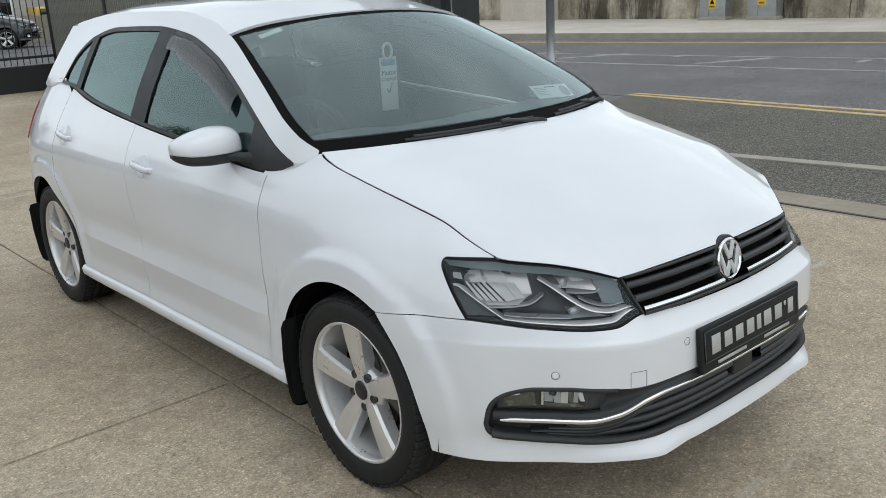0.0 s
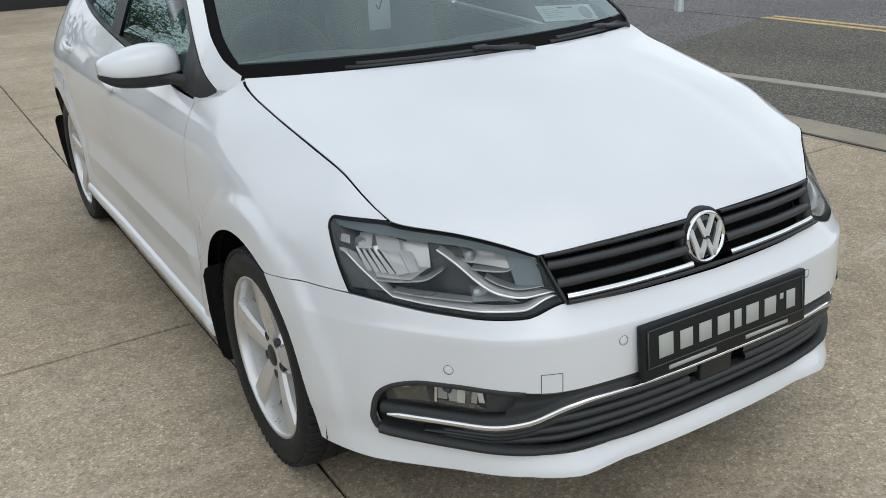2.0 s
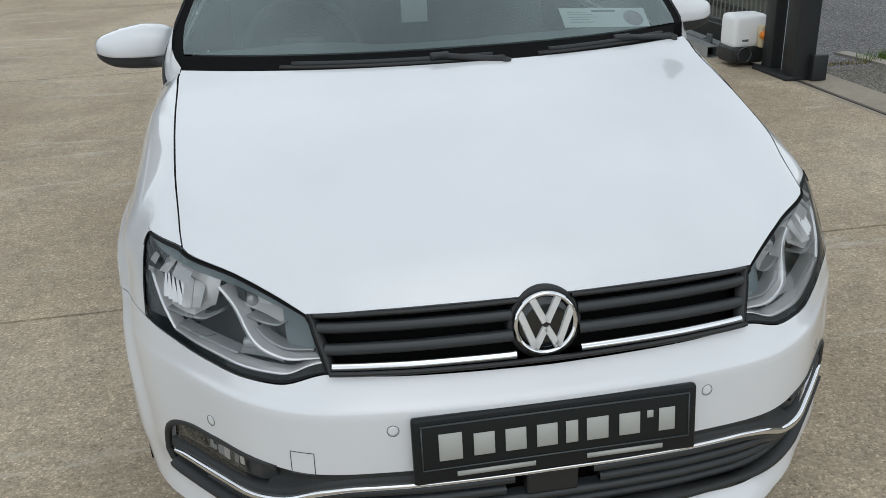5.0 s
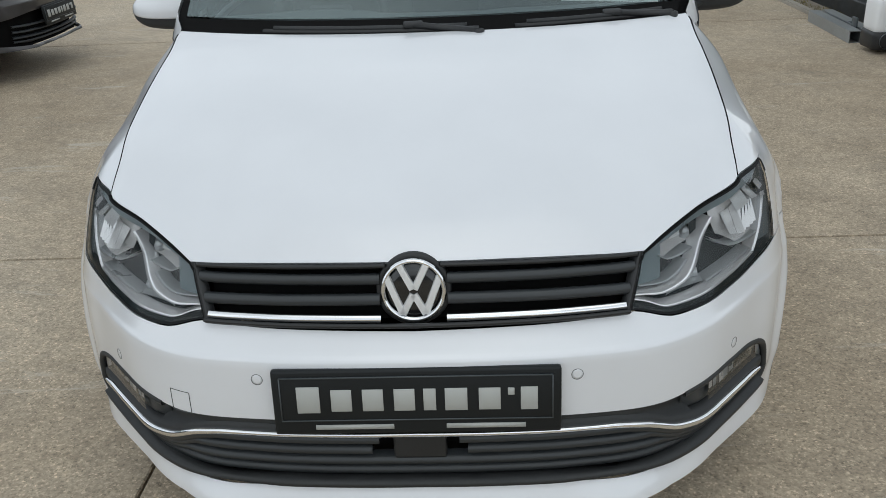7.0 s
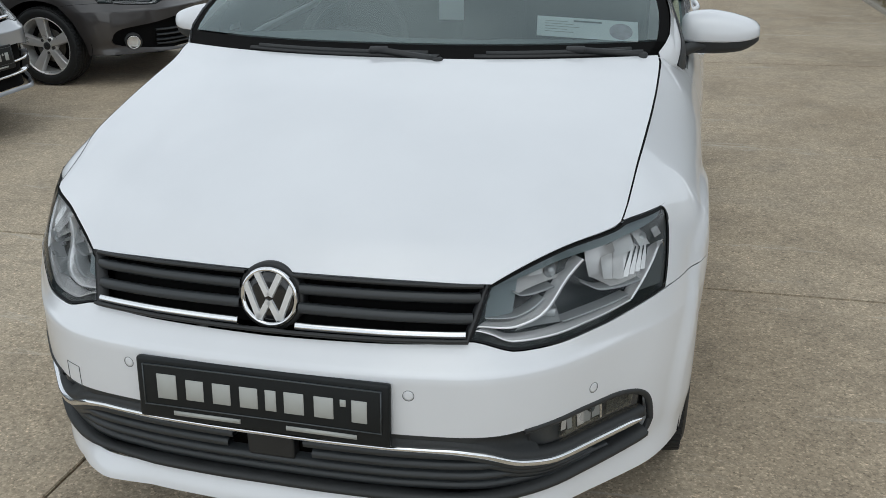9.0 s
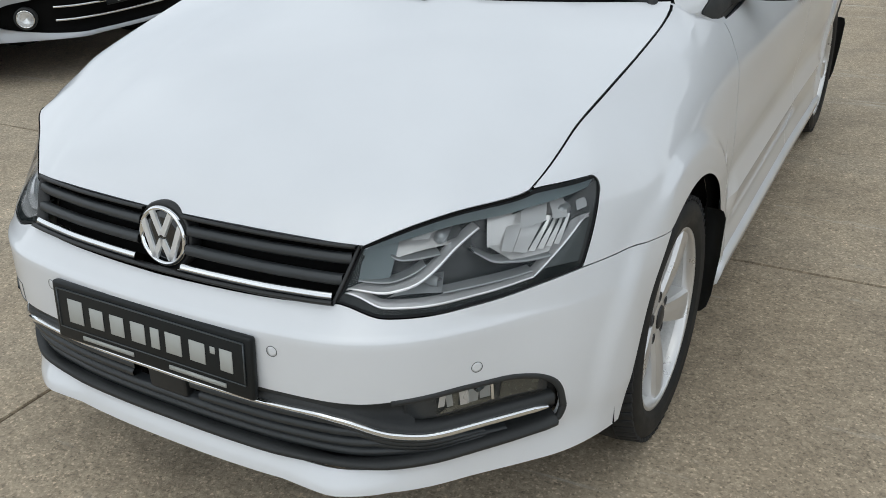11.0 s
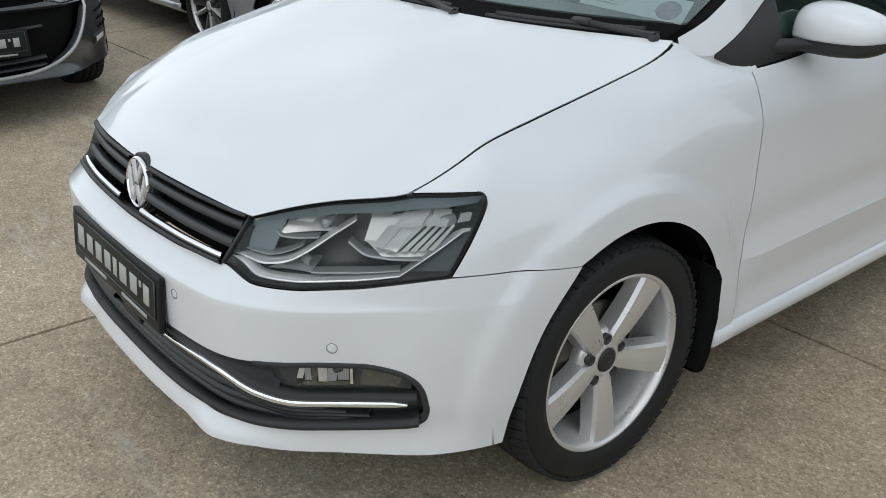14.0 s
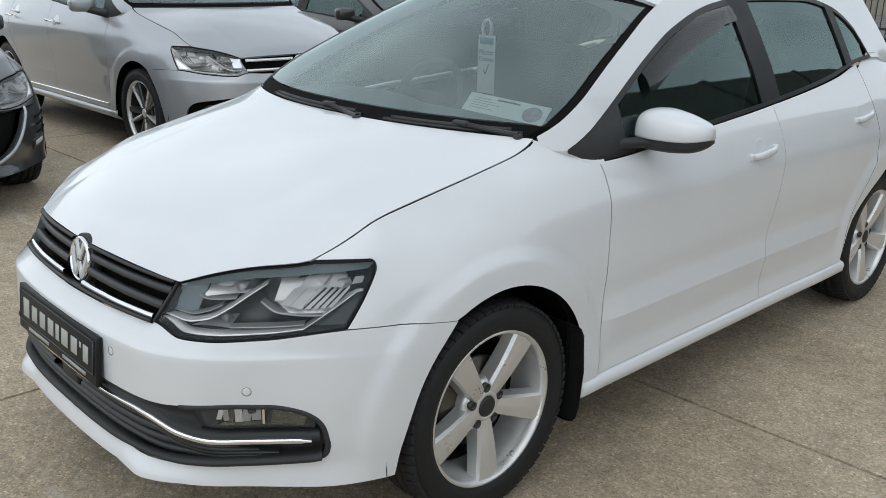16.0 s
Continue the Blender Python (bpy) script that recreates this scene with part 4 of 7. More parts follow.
    # main reflector: satin bowl, bright facets and slanted flutes; sky glints and dark reflections are put into their
    # colours
    part("main_reflector", patch(((0.575, 0.44), (0.90, 0.30), (0.925, 0.76), (0.55, 0.83)), (-0.030, -0.036, -0.052, -0.052), 10, 0.004), BOWL, root, "reflector bowl of the headlight")
    part("bowl_floor", patch(((0.67, 0.29), (0.85, 0.20), (0.90, 0.31), (0.575, 0.455)), (-0.020, -0.024, -0.037, -0.031)), BOWL, root)
    facets = (((0.610, 0.43), (0.655, 0.395), (0.700, 0.59), (0.640, 0.58)), ((0.658, 0.395), (0.715, 0.355), (0.755, 0.61), (0.703, 0.59)), ((0.655, 0.625), (0.755, 0.64), (0.790, 0.79), (0.672, 0.78)), ((0.790, 0.64), (0.865, 0.61), (0.885, 0.735), (0.800, 0.77)))
    for corners in facets:
        part("reflector_facet", patch(corners, (-0.010, -0.010, -0.042, -0.042), 4), REFLECTOR, root, "bright mirror facet")
    for k in range(5):
        u, v = 0.700 + 0.037 * k, 0.335 - 0.004 * k
        part("reflector_fin", patch(((u, v), (u + 0.021, v - 0.008), (u + 0.085, v + 0.27), (u + 0.062, v + 0.28)), (-0.022, -0.018, -0.036, -0.040), 4), REFLECTOR, root)
        part("flute_shade", patch(((u + 0.022, v), (u + 0.036, v - 0.004), (u + 0.098, v + 0.24), (u + 0.086, v + 0.25)), (-0.024, -0.024, -0.033, -0.033), 3), LAMP_DARK, root)
    for k in range(3):
        part("shade_tab", patch(((0.628 + 0.058 * k, 0.735 + 0.028 * k), (0.672 + 0.058 * k, 0.755 + 0.028 * k), (0.684 + 0.058 * k, 0.850), (0.640 + 0.058 * k, 0.845)), (-0.030, -0.030, -0.040, -0.040), 3), LAMP_SIDE, root)
    part("side_block", patch(((0.905, 0.645), (0.958, 0.660), (0.968, 0.735), (0.915, 0.725)), (-0.010, -0.008, -0.020, -0.022), 3), GUIDE, root)
    part("side_block", patch(((0.935, 0.515), (0.985, 0.530), (0.988, 0.560), (0.945, 0.555)), (-0.010, -0.008, -0.014, -0.016), 3), GUIDE, root)
    # inner reflector
    part("side_reflector", patch(((0.19, 0.60), (0.43, 0.56), (0.47, 0.86), (0.20, 0.88)), (-0.024, -0.030, -0.050, -0.044), 8, 0.006), BOWL, root, "inner reflector bowl")
    part("reflector_facet", patch(((0.245, 0.77), (0.325, 0.715), (0.365, 0.83), (0.275, 0.86)), (-0.020, -0.022, -0.036, -0.034), 4), REFLECTOR, root, "bright mirror facet")
    part("reflector_facet", patch(((0.335, 0.76), (0.385, 0.80), (0.40, 0.87), (0.36, 0.86)), (-0.024, -0.024, -0.034, -0.034), 4), REFLECTOR, root, "bright mirror facet")
    # dark strip of the inner mirror bowl, its reflection put into the colour
    part("flute_shade", patch(((0.405, 0.62), (0.445, 0.64), (0.475, 0.86), (0.43, 0.87)), (-0.024, -0.024, -0.036, -0.036), 4), LAMP_DARK, root)
    for u0, v0 in ((0.865, 0.62), (0.39, 0.66)):
        c = at(u0, v0, side, -0.034)
        part("bulb_cap", outward(lathe([(-0.012, 0.001), (-0.011, 0.010), (0.0, 0.0125), (0.02, 0.0125)], 20, "Y", c), c), LAMP_TRIM, root)

    def guide(us, vs, half, lift=0.0):
        """A bright narrow moulding through (u, v) knots."""
        fu, fv = curve([i / (len(us) - 1) for i in range(len(us))], us), curve([i / (len(vs) - 1) for i in range(len(vs))], vs)
        rows = []
        for t in steps(0, 1, 36):
            u, v = fu(t), fv(t)
            w = half * (0.45 + 0.55 * math.sin(math.pi * min(max(t, 0.02), 0.98)) ** 0.5)
            du, dv = fu(min(t + 0.02, 1)) - fu(max(t - 0.02, 0)), fv(min(t + 0.02, 1)) - fv(max(t - 0.02, 0))
            k = math.hypot(du * 2.4, dv) or 1.0
            nu, nv = -dv / k / 2.4, du * 2.4 / k
            rows.append([at(u + nu * w * f, v + nv * w * f, side, o + lift) for f, o in ((-1.15, -0.034), (-1, -0.009), (0, -0.015), (1, -0.023), (1.15, -0.036))])
        return body(grid(rows))
    part("light_guide", guide((0.012, 0.09, 0.19, 0.34, 0.50, 0.65, 0.785), (0.13, 0.115, 0.075, 0.070, 0.068, 0.066, 0.066), 0.015), GUIDE, root)
    part("outer_guide", guide((0.785, 0.84, 0.90, 0.952, 0.985), (0.068, 0.22, 0.38, 0.52, 0.57), 0.008), GUIDE, root)
    part("light_blade", guide((0.018, 0.09, 0.20, 0.29, 0.37, 0.445, 0.50), (0.20, 0.215, 0.25, 0.30, 0.42, 0.59, 0.73), 0.021), GUIDE, root)
    part("blade_line", guide((0.05, 0.12, 0.20, 0.27, 0.33), (0.31, 0.325, 0.345, 0.39, 0.46), 0.008, -0.006), LAMP_TRIM, root)
    part("ledge", guide((0.515, 0.61, 0.70, 0.78, 0.85), (0.47, 0.325, 0.275, 0.245, 0.225), 0.015, -0.004), LAMP_TRIM, root)
    part("ledge", guide((0.165, 0.215, 0.28, 0.34, 0.385), (0.66, 0.585, 0.555, 0.54, 0.53), 0.010, -0.006), LAMP_TRIM, root)
    part("ledge", guide((0.42, 0.50, 0.60, 0.70, 0.775), (0.155, 0.145, 0.135, 0.125, 0.12), 0.007, -0.004), LAMP_TRIM, root)
    p = at(0.385, 0.235, side, -0.040)
    part("indicator_bulb", outward(lathe([(-0.020, 0.001), (-0.016, 0.009), (0.0, 0.011), (0.015, 0.009)], 16, "X", p), p), LAMP_TRIM, root)
    part("indicator_cup", patch(((0.20, 0.15), (0.42, 0.14), (0.44, 0.26), (0.30, 0.22)), (-0.022, -0.022, -0.050, -0.050), 8, 0.01), LAMP_TRIM, root)
    return root


TAIL_RED = mat("red_lamp_plastic", (0.35, 0.012, 0.012), 0.12, coat=0.6)
LAMP_DARK = wear(mat("dark_lamp_housing", (0.014, 0.020, 0.022), 0.3), 2, 0.9, 1.1, 0.25, 0.35)
LAMP_SIDE = wear(mat("smoked_lamp_panel", (0.042, 0.055, 0.058), 0.35), 2, 0.95, 1.05, 0.3, 0.4)
GUIDE = mat("bright_lamp_trim", (0.96, 0.96, 0.97), 0.14, 0.6, coat=0.5)
LAMP_TOP = wear(mat("smoked_lamp_shroud", (0.16, 0.20, 0.215), 0.3), 2, 0.95, 1.05, 0.25, 0.35)
BOWL = wear(mat("satin_reflector", (0.70, 0.69, 0.68), 0.26, 0.45), 2, 0.92, 1.05, 0.2, 0.32)
LAMP_TRIM = wear(mat("satin_lamp_trim", (0.42, 0.44, 0.45), 0.3, 0.5), 2, 0.9, 1.05, 0.25, 0.35)
BEZEL = wear(mat("smooth_dark_bezel", (0.040, 0.044, 0.047), 0.4), 18, 0.9, 1.1, 0.35, 0.45)
LAMP_TRIM_DARK = wear(mat("smoked_reflector", (0.16, 0.165, 0.15), 0.22, 0.7), 40, 0.7, 1.25, 0.15, 0.35)
BADGE = mat("satin_badge_metal", (0.80, 0.81, 0.82), 0.38, 0.6, 0.4)
SEAL = mat("lamp_seal", (0.008, 0.009, 0.010), 0.7, spec=0.2)
SLAT = wear(mat("grille_plastic", (0.030, 0.034, 0.037), 0.42), 20, 0.85, 1.15, 0.36, 0.5)


def upper_grille(sh, car):
    edge = lambda z: sh.sx(0.405 + (0.458 - 0.405) * (z - 0.62) / 0.095)
    seam = curve((0, sh.sx(0.46)), (0.613, 0.618))
    # near-black sheet behind the slats: the shaded depth put into colour
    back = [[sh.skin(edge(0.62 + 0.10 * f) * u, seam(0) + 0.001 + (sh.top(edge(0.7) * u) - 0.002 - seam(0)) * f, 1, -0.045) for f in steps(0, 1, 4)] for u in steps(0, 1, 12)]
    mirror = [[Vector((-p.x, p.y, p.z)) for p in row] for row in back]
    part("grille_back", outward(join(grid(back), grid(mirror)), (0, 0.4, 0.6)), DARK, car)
    for side in (1, -1):
        root = new("grille")
        root.parent = car
        for z, half, off in ((0.697, 0.0105, -0.006), (0.662, 0.0105, -0.006)):
            part("slat", bar_on_skin(sh, side, 0.062, edge(z) - 0.012, lambda t, z=z: z - 0.006 * t, off, half, 0.012), SLAT, root)
        part("grille_lip", bar_on_skin(sh, side, 0.05, edge(0.72) - 0.006, lambda t: 0.7205 - 0.010 * t, -0.002, 0.0045, 0.02), BLACK, root)
        part("chrome_strip", bar_on_skin(sh, side, 0.060, edge(0.634) - 0.014, lambda t: 0.6335 - 0.0005 * t, 0.004, 0.0074, 0.006), CHROME, root, "bright chrome strip")
        part("grille_base", bar_on_skin(sh, side, 0.0, edge(0.62) - 0.002, lambda t: 0.6205 + 0.001 * t, 0.002, 0.0048, 0.02), BLACK, root)
        rows = [[sh.skin(edge(z) + d, z, side, o) for d, o in ((-0.011, -0.02), (-0.009, 0.002), (0.0, 0.003), (0.001, -0.02))] for z in steps(0.618, 0.716, 8)]
        part("grille_end", outward(grid(rows), (side * 0.3, 0.3, 0.6)), BLACK, root)


def emblem(car):
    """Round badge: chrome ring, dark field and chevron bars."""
    root = new("badge")
    root.parent = car
    root.matrix_basis = pose(0, -0.735, 0.677, -9, 0, 0) @ Matrix.Scale(0.90, 4)
    part("surround", outward(lathe([(0.03, 0.076), (0.004, 0.076), (-0.001, 0.072), (0.004, 0.062)], 48, "Y"), (0, 0.2, 0)), BLACK, root)
    part("field", outward(lathe([(0.004, 0.062), (-0.003, 0.060), (-0.006, 0.04), (-0.0065, 0.0005)], 40, "Y"), (0, 0.2, 0)), GLOSS_BLACK, root)
    ring = [(0.0, 0.0665), (-0.007, 0.0665), (-0.011, 0.0635), (-0.011, 0.0595), (-0.006, 0.0565)]
    part("ring", outward(lathe(ring, 56, "Y"), (0, 0.2, 0)), CHROME, root, "chrome ring")
    def stroke(a, b, w=0.0080):
        a, b = Vector((a[0], 0, a[1])), Vector((b[0], 0, b[1]))
        n = Vector((-(b - a).z, 0, (b - a).x)).normalized() * w
        rows = []
        for p in (a, b):
            rows.append([p - n + Vector((0, -0.005, 0)), p - n * 0.8 + Vector((0, -0.011, 0)), p + n * 0.8 + Vector((0, -0.011, 0)), p + n + Vector((0, -0.005, 0))])
        bm = grid(rows)
        bm.verts.ensure_lookup_table()
        bm.faces.new([bm.verts[i] for i in (0, 1, 2, 3)])
        bm.faces.new([bm.verts[i] for i in (7, 6, 5, 4)])
        return outward(bm, (0, 0.2, 0))
    for a, b in (((-0.027, 0.053), (-0.002, 0.003)), ((0.027, 0.053), (0.002, 0.003)), ((-0.053, 0.028), (-0.023, -0.049)), ((0.053, 0.028), (0.023, -0.049)), ((-0.023, -0.049), (-0.001, -0.008)), ((0.023, -0.049), (0.001, -0.008))):
        part("chevron_bar", stroke(a, b), BADGE, root, smooth=False)


def show_plate(car, at, widths, sx=0.53, sz=0.14):
    """Dealer's show plate in a black holder; its writing stands as plain pale bars."""
    root = new("show_plate")
    root.parent = car
    root.matrix_basis = at
    root["label"] = "black dealer show plate with a row of pale bars"
    part("holder", box(sx, 0.016, sz, (0, 0, 0), 0.006), PLATE_BLACK, root)
    part("plate", box(sx - 0.034, 0.004, sz - 0.045, (0, -0.0085, 0.008), 0.001), PLATE_BLACK, root)
    for dx, dz, w, h in ((0, sz / 2 - 0.0135, sx - 0.03, 0.0022), (0, -sz / 2 + 0.0305, sx - 0.03, 0.0022), (-sx / 2 + 0.016, 0.0085, 0.0022, sz - 0.046), (sx / 2 - 0.016, 0.0085, 0.0022, sz - 0.046)):
        part("border_line", box(w, 0.003, h, (dx, -0.0102, dz)), LAMP_GREY, root)
    x = -sum(w for w, _, _ in widths) / 2
    for w, h, dz in widths:
        part("bar", box(w * 0.66, 0.002, h, (x + w / 2, -0.0112, 0.006 + dz), 0.0006, 1), PALE_INK, root)
        x += w
    for cx, w in ((-0.115 * sx / 0.53, 0.145 * sx / 0.53), (0.127 * sx / 0.53, 0.145 * sx / 0.53)):
        part("small_bar", box(w, 0.002, 0.009, (cx, -0.0088, -sz / 2 + 0.016)), PALE_INK, root)
    return root


GLYPHS = [(0.063, 0.052, 0.002), (0.057, 0.043, 0), (0.057, 0.043, 0), (0.057, 0.043, 0), (0.034, 0.043, 0), (0.061, 0.044, 0), (0.059, 0.043, 0), (0.018, 0.014, 0.014), (0.046, 0.045, 0)]


def lower_nose(sh, car, open_top, open_low):
    chrome_z = curve([0, sh.sx(0.36), sh.sx(0.42), sh.sx(0.50), sh.sx(0.56), sh.sx(0.64), sh.sx(0.712)], [0.420, 0.417, 0.408, 0.374, 0.362, 0.365, 0.366])
    tip = sh.sx(0.733)
    # near-black sheet closes the lower opening, its shade put into colour
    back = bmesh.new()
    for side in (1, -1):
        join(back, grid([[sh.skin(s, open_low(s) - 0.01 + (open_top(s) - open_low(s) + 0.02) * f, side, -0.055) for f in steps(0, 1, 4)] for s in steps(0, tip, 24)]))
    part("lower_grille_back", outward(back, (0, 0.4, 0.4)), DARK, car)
    lower = new("lower_grille")
    lower.parent = car
    for side in (1, -1):
        for k, (z, s0) in enumerate(((0.400, 0.075), (0.374, 0.090), (0.346, 0.0), (0.318, 0.0))):
            end = sh.sx(0.60 + 0.03 * k)
            zz = lambda t, z=z, k=k, s0=s0, end=end: min(z, chrome_z(s0 + (end - s0) * t) - 0.014 - 0.0115 * k)
            part("lower_slat", bar_on_skin(sh, side, s0, end, zz, -0.012 - 0.002 * k, lambda t: 0.0085 * min(1.0, (1 - t) * 5) + 0.0004, 0.016, 34), SLAT, lower)
        far = sh.sx(0.7345)
        near = lambda x, n: [far - (far - sh.sx(x)) * (1 - f) ** 2 for f in steps(0, 1, n)]
        rim = [sh.skin(s, open_top(s) - 0.004, side, -0.004) for s in near(0.50, 36)] + [sh.skin(s, open_low(s) + 0.004, side, -0.004) for s in near(0.60, 24)[-2::-1]]
        part("opening_rim", tube(rim, 0.0075, 8), MATT, lower)
        part("grille_edge", bar_on_skin(sh, side, 0.0, sh.sx(0.725), lambda t: open_low(sh.sx(0.725) * t) + 0.008, -0.006, 0.009, 0.03, 34), MATT, lower)
        # dark blade above the chrome, the recess beside it and the fog lamp's bezel
        rows = [[sh.skin(s, chrome_z(s) + dz, side, o) for dz, o in ((-0.006, -0.02), (-0.004, -0.003), (0.006, -0.002), (0.018, -0.004), (0.020, -0.03))] for s in steps(0, sh.sx(0.722), 44)]
        part("blade", outward(grid(rows), (0, 0.4, 0.4)), MATT, lower)
        rows = []
        for s in steps(0.0, sh.sx(0.535), 30):
            lo, hi = chrome_z(s) + 0.014, open_top(s) + 0.002
            k = 0.0 if s < sh.sx(0.40) else min((s - sh.sx(0.40)) / 0.12, 1.0)
            rows.append([sh.skin(s, lo + (hi - lo) * f, side, -0.005 - 0.034 * k * min(1.0, 4 * f) * (1 - 0.3 * f)) for f in steps(0, 1, 6)])
        part("blade_web", outward(grid(rows), (0, 0.4, 0.4)), MATT, lower)
        floor_rows = []
        for s in near(0.52, 36):
            lo, hi = open_low(s) + 0.002, open_top(s) - 0.002
            floor_rows.append([sh.skin(s, lo + (hi - lo) * f, side, -0.030) for f in steps(0, 1, 6)])
        part("opening_floor", outward(grid(floor_rows), (0, 0.4, 0.4)), MATT, lower)
        part("chrome_trim", bar_on_skin(sh, side, 0.0, sh.sx(0.710), lambda t: chrome_z(sh.sx(0.710) * t), 0.003, lambda t: 0.0042 + 0.0024 * min(max((t - 0.40) * 6, 0), 1) - 0.004 * max(0, (t - 0.97) / 0.03), 0.006, 60), CHROME, lower, "curved chrome trim line")
        # fog lamp: smoked bezel, clear lens, faceted reflector and running lamp
        fog = new("fog_lamp")
        fog.parent = car
        s0, s1 = sh.sx(0.520), sh.sx(0.715)
        fz = lambda s, f: chrome_z(s) + 0.018 + (open_top(s) - 0.004 - chrome_z(s) - 0.018) * f
        def fp(u, v, off):
            s = s0 + (s1 - s0) * u
            return sh.skin(s + 0.016 * (0.5 - v) * (1 - u), fz(s, v), side, off)
        body = lambda bm: outward(bm, (side * 0.3, 0.2, 0.4))
        lift = lambda u, v: -0.012 - 0.016 * max(0.0, 1 - 9 * u, 1 - 7 * v)
        part("bezel", body(grid([[fp(u, v, lift(u, v) - 0.004) for v in steps(0, 1, 12)] for u in steps(0, 1, 30)])), BEZEL, fog)
        def quad(u0, u1, v0, v1, lean, o0, o1, n=5):
            return body(grid([[fp(u0 + (u1 - u0) * i + lean * (j - 0.5), v0 + (v1 - v0) * j, o0 + (o1 - o0) * j) for j in steps(0, 1, n)] for i in steps(0, 1, n)]))
        part("lamp_floor", quad(0.22, 0.625, 0.26, 0.94, 0.05, -0.0145, -0.0155), LAMP_DARK, fog)
        # facets of one reflector; its highlights are put into their differing tones
        for k, (u0, u1, v0, v1) in enumerate(((0.235, 0.278, 0.52, 0.90), (0.279, 0.322, 0.47, 0.91), (0.323, 0.368, 0.44, 0.92), (0.369, 0.430, 0.42, 0.84), (0.431, 0.505, 0.44, 0.92), (0.506, 0.580, 0.48, 0.91))):
            part("reflector_facet", quad(u0, u1, v0, v1, 0.04 - 0.03 * (k % 2), -0.008, -0.0145 + 0.003 * (k % 2)), (BOWL, LAMP_TRIM, LAMP_TRIM_DARK, BOWL, LAMP_TRIM, LAMP_TRIM)[k], fog)
        part("lamp_step", quad(0.235, 0.580, 0.28, 0.40, 0.05, -0.0110, -0.0125), LAMP_TRIM_DARK, fog)
        part("reflector_fin", quad(0.585, 0.605, 0.34, 0.92, 0.01, -0.008, -0.013), CHROME, fog)
        p = fp(0.515, 0.80, -0.014)
        part("fog_bulb", outward(lathe([(-0.012, 0.001), (-0.010, 0.007), (0.004, 0.009)], 14, "Y", p), p), LAMP_SIDE, fog)
        part("running_lamp", quad(0.66, 0.93, 0.28, 0.94, 0.04, -0.0125, -0.0135), LAMP_TRIM_DARK, fog)
        part("running_lamp_cap", quad(0.80, 0.87, 0.80, 0.91, 0.0, -0.010, -0.012), REFLECTOR, fog)
        ob = part("lens", body(grid([[fp(u, v, -0.0045) for v in steps(0.20, 0.97, 6)] for u in steps(0.19, 0.95, 16)])), LENS, fog)
        ob.visible_shadow = False
        # parking sensors
        for s, z in ((sh.sx(0.291), 0.533), (sh.sx(0.617), 0.493)):
            c = sh.skin(s, z, side, 0.0)
            fn = along_skin(sh, side, lambda t: s, lambda t: z, 0.0)(0)
            turn = Matrix.Translation(c) @ fn[2].to_track_quat("Z", "Y").to_matrix().to_4x4()
            sensor = new("parking_sensor")
            sensor.parent = car
            sensor.matrix_basis = turn
            part("sensor_ring", outward(lathe([(-0.003, 0.0112), (0.0004, 0.0111), (0.0004, 0.0101), (-0.003, 0.0100)], 24, "Z"), (0, 0, -0.1)), LAMP_GREY, sensor)
            part("sensor_face", outward(lathe([(-0.002, 0.0099), (0.0003, 0.0097), (0.0005, 0.006), (0.0005, 0.0003)], 24, "Z"), (0, 0, -0.1)), WHITE, sensor)
    # towing-eye cover, a square outline in the paint
    s, z, h = sh.sx(0.452), 0.468, 0.0225
    bm = bmesh.new()
    for a, b in (((-h, -h), (h, -h)), ((h, -h), (h, h)), ((h, h), (-h, h)), ((-h, h), (-h, -h))):
        join(bm, tube([sh.skin(s + a[0] + (b[0] - a[0]) * t, z + a[1] + (b[1] - a[1]) * t, -1, 0.0002) for t in steps(0, 1, 4)], 0.0008, 5, False))
    part("towing_eye_cover", bm, LAMP_GREY, car)
    # central sensor block between the slats
    part("radar_block", box(0.10, 0.03, 0.055, (0, -0.785, 0.380), 0.006), BLACK, lower)


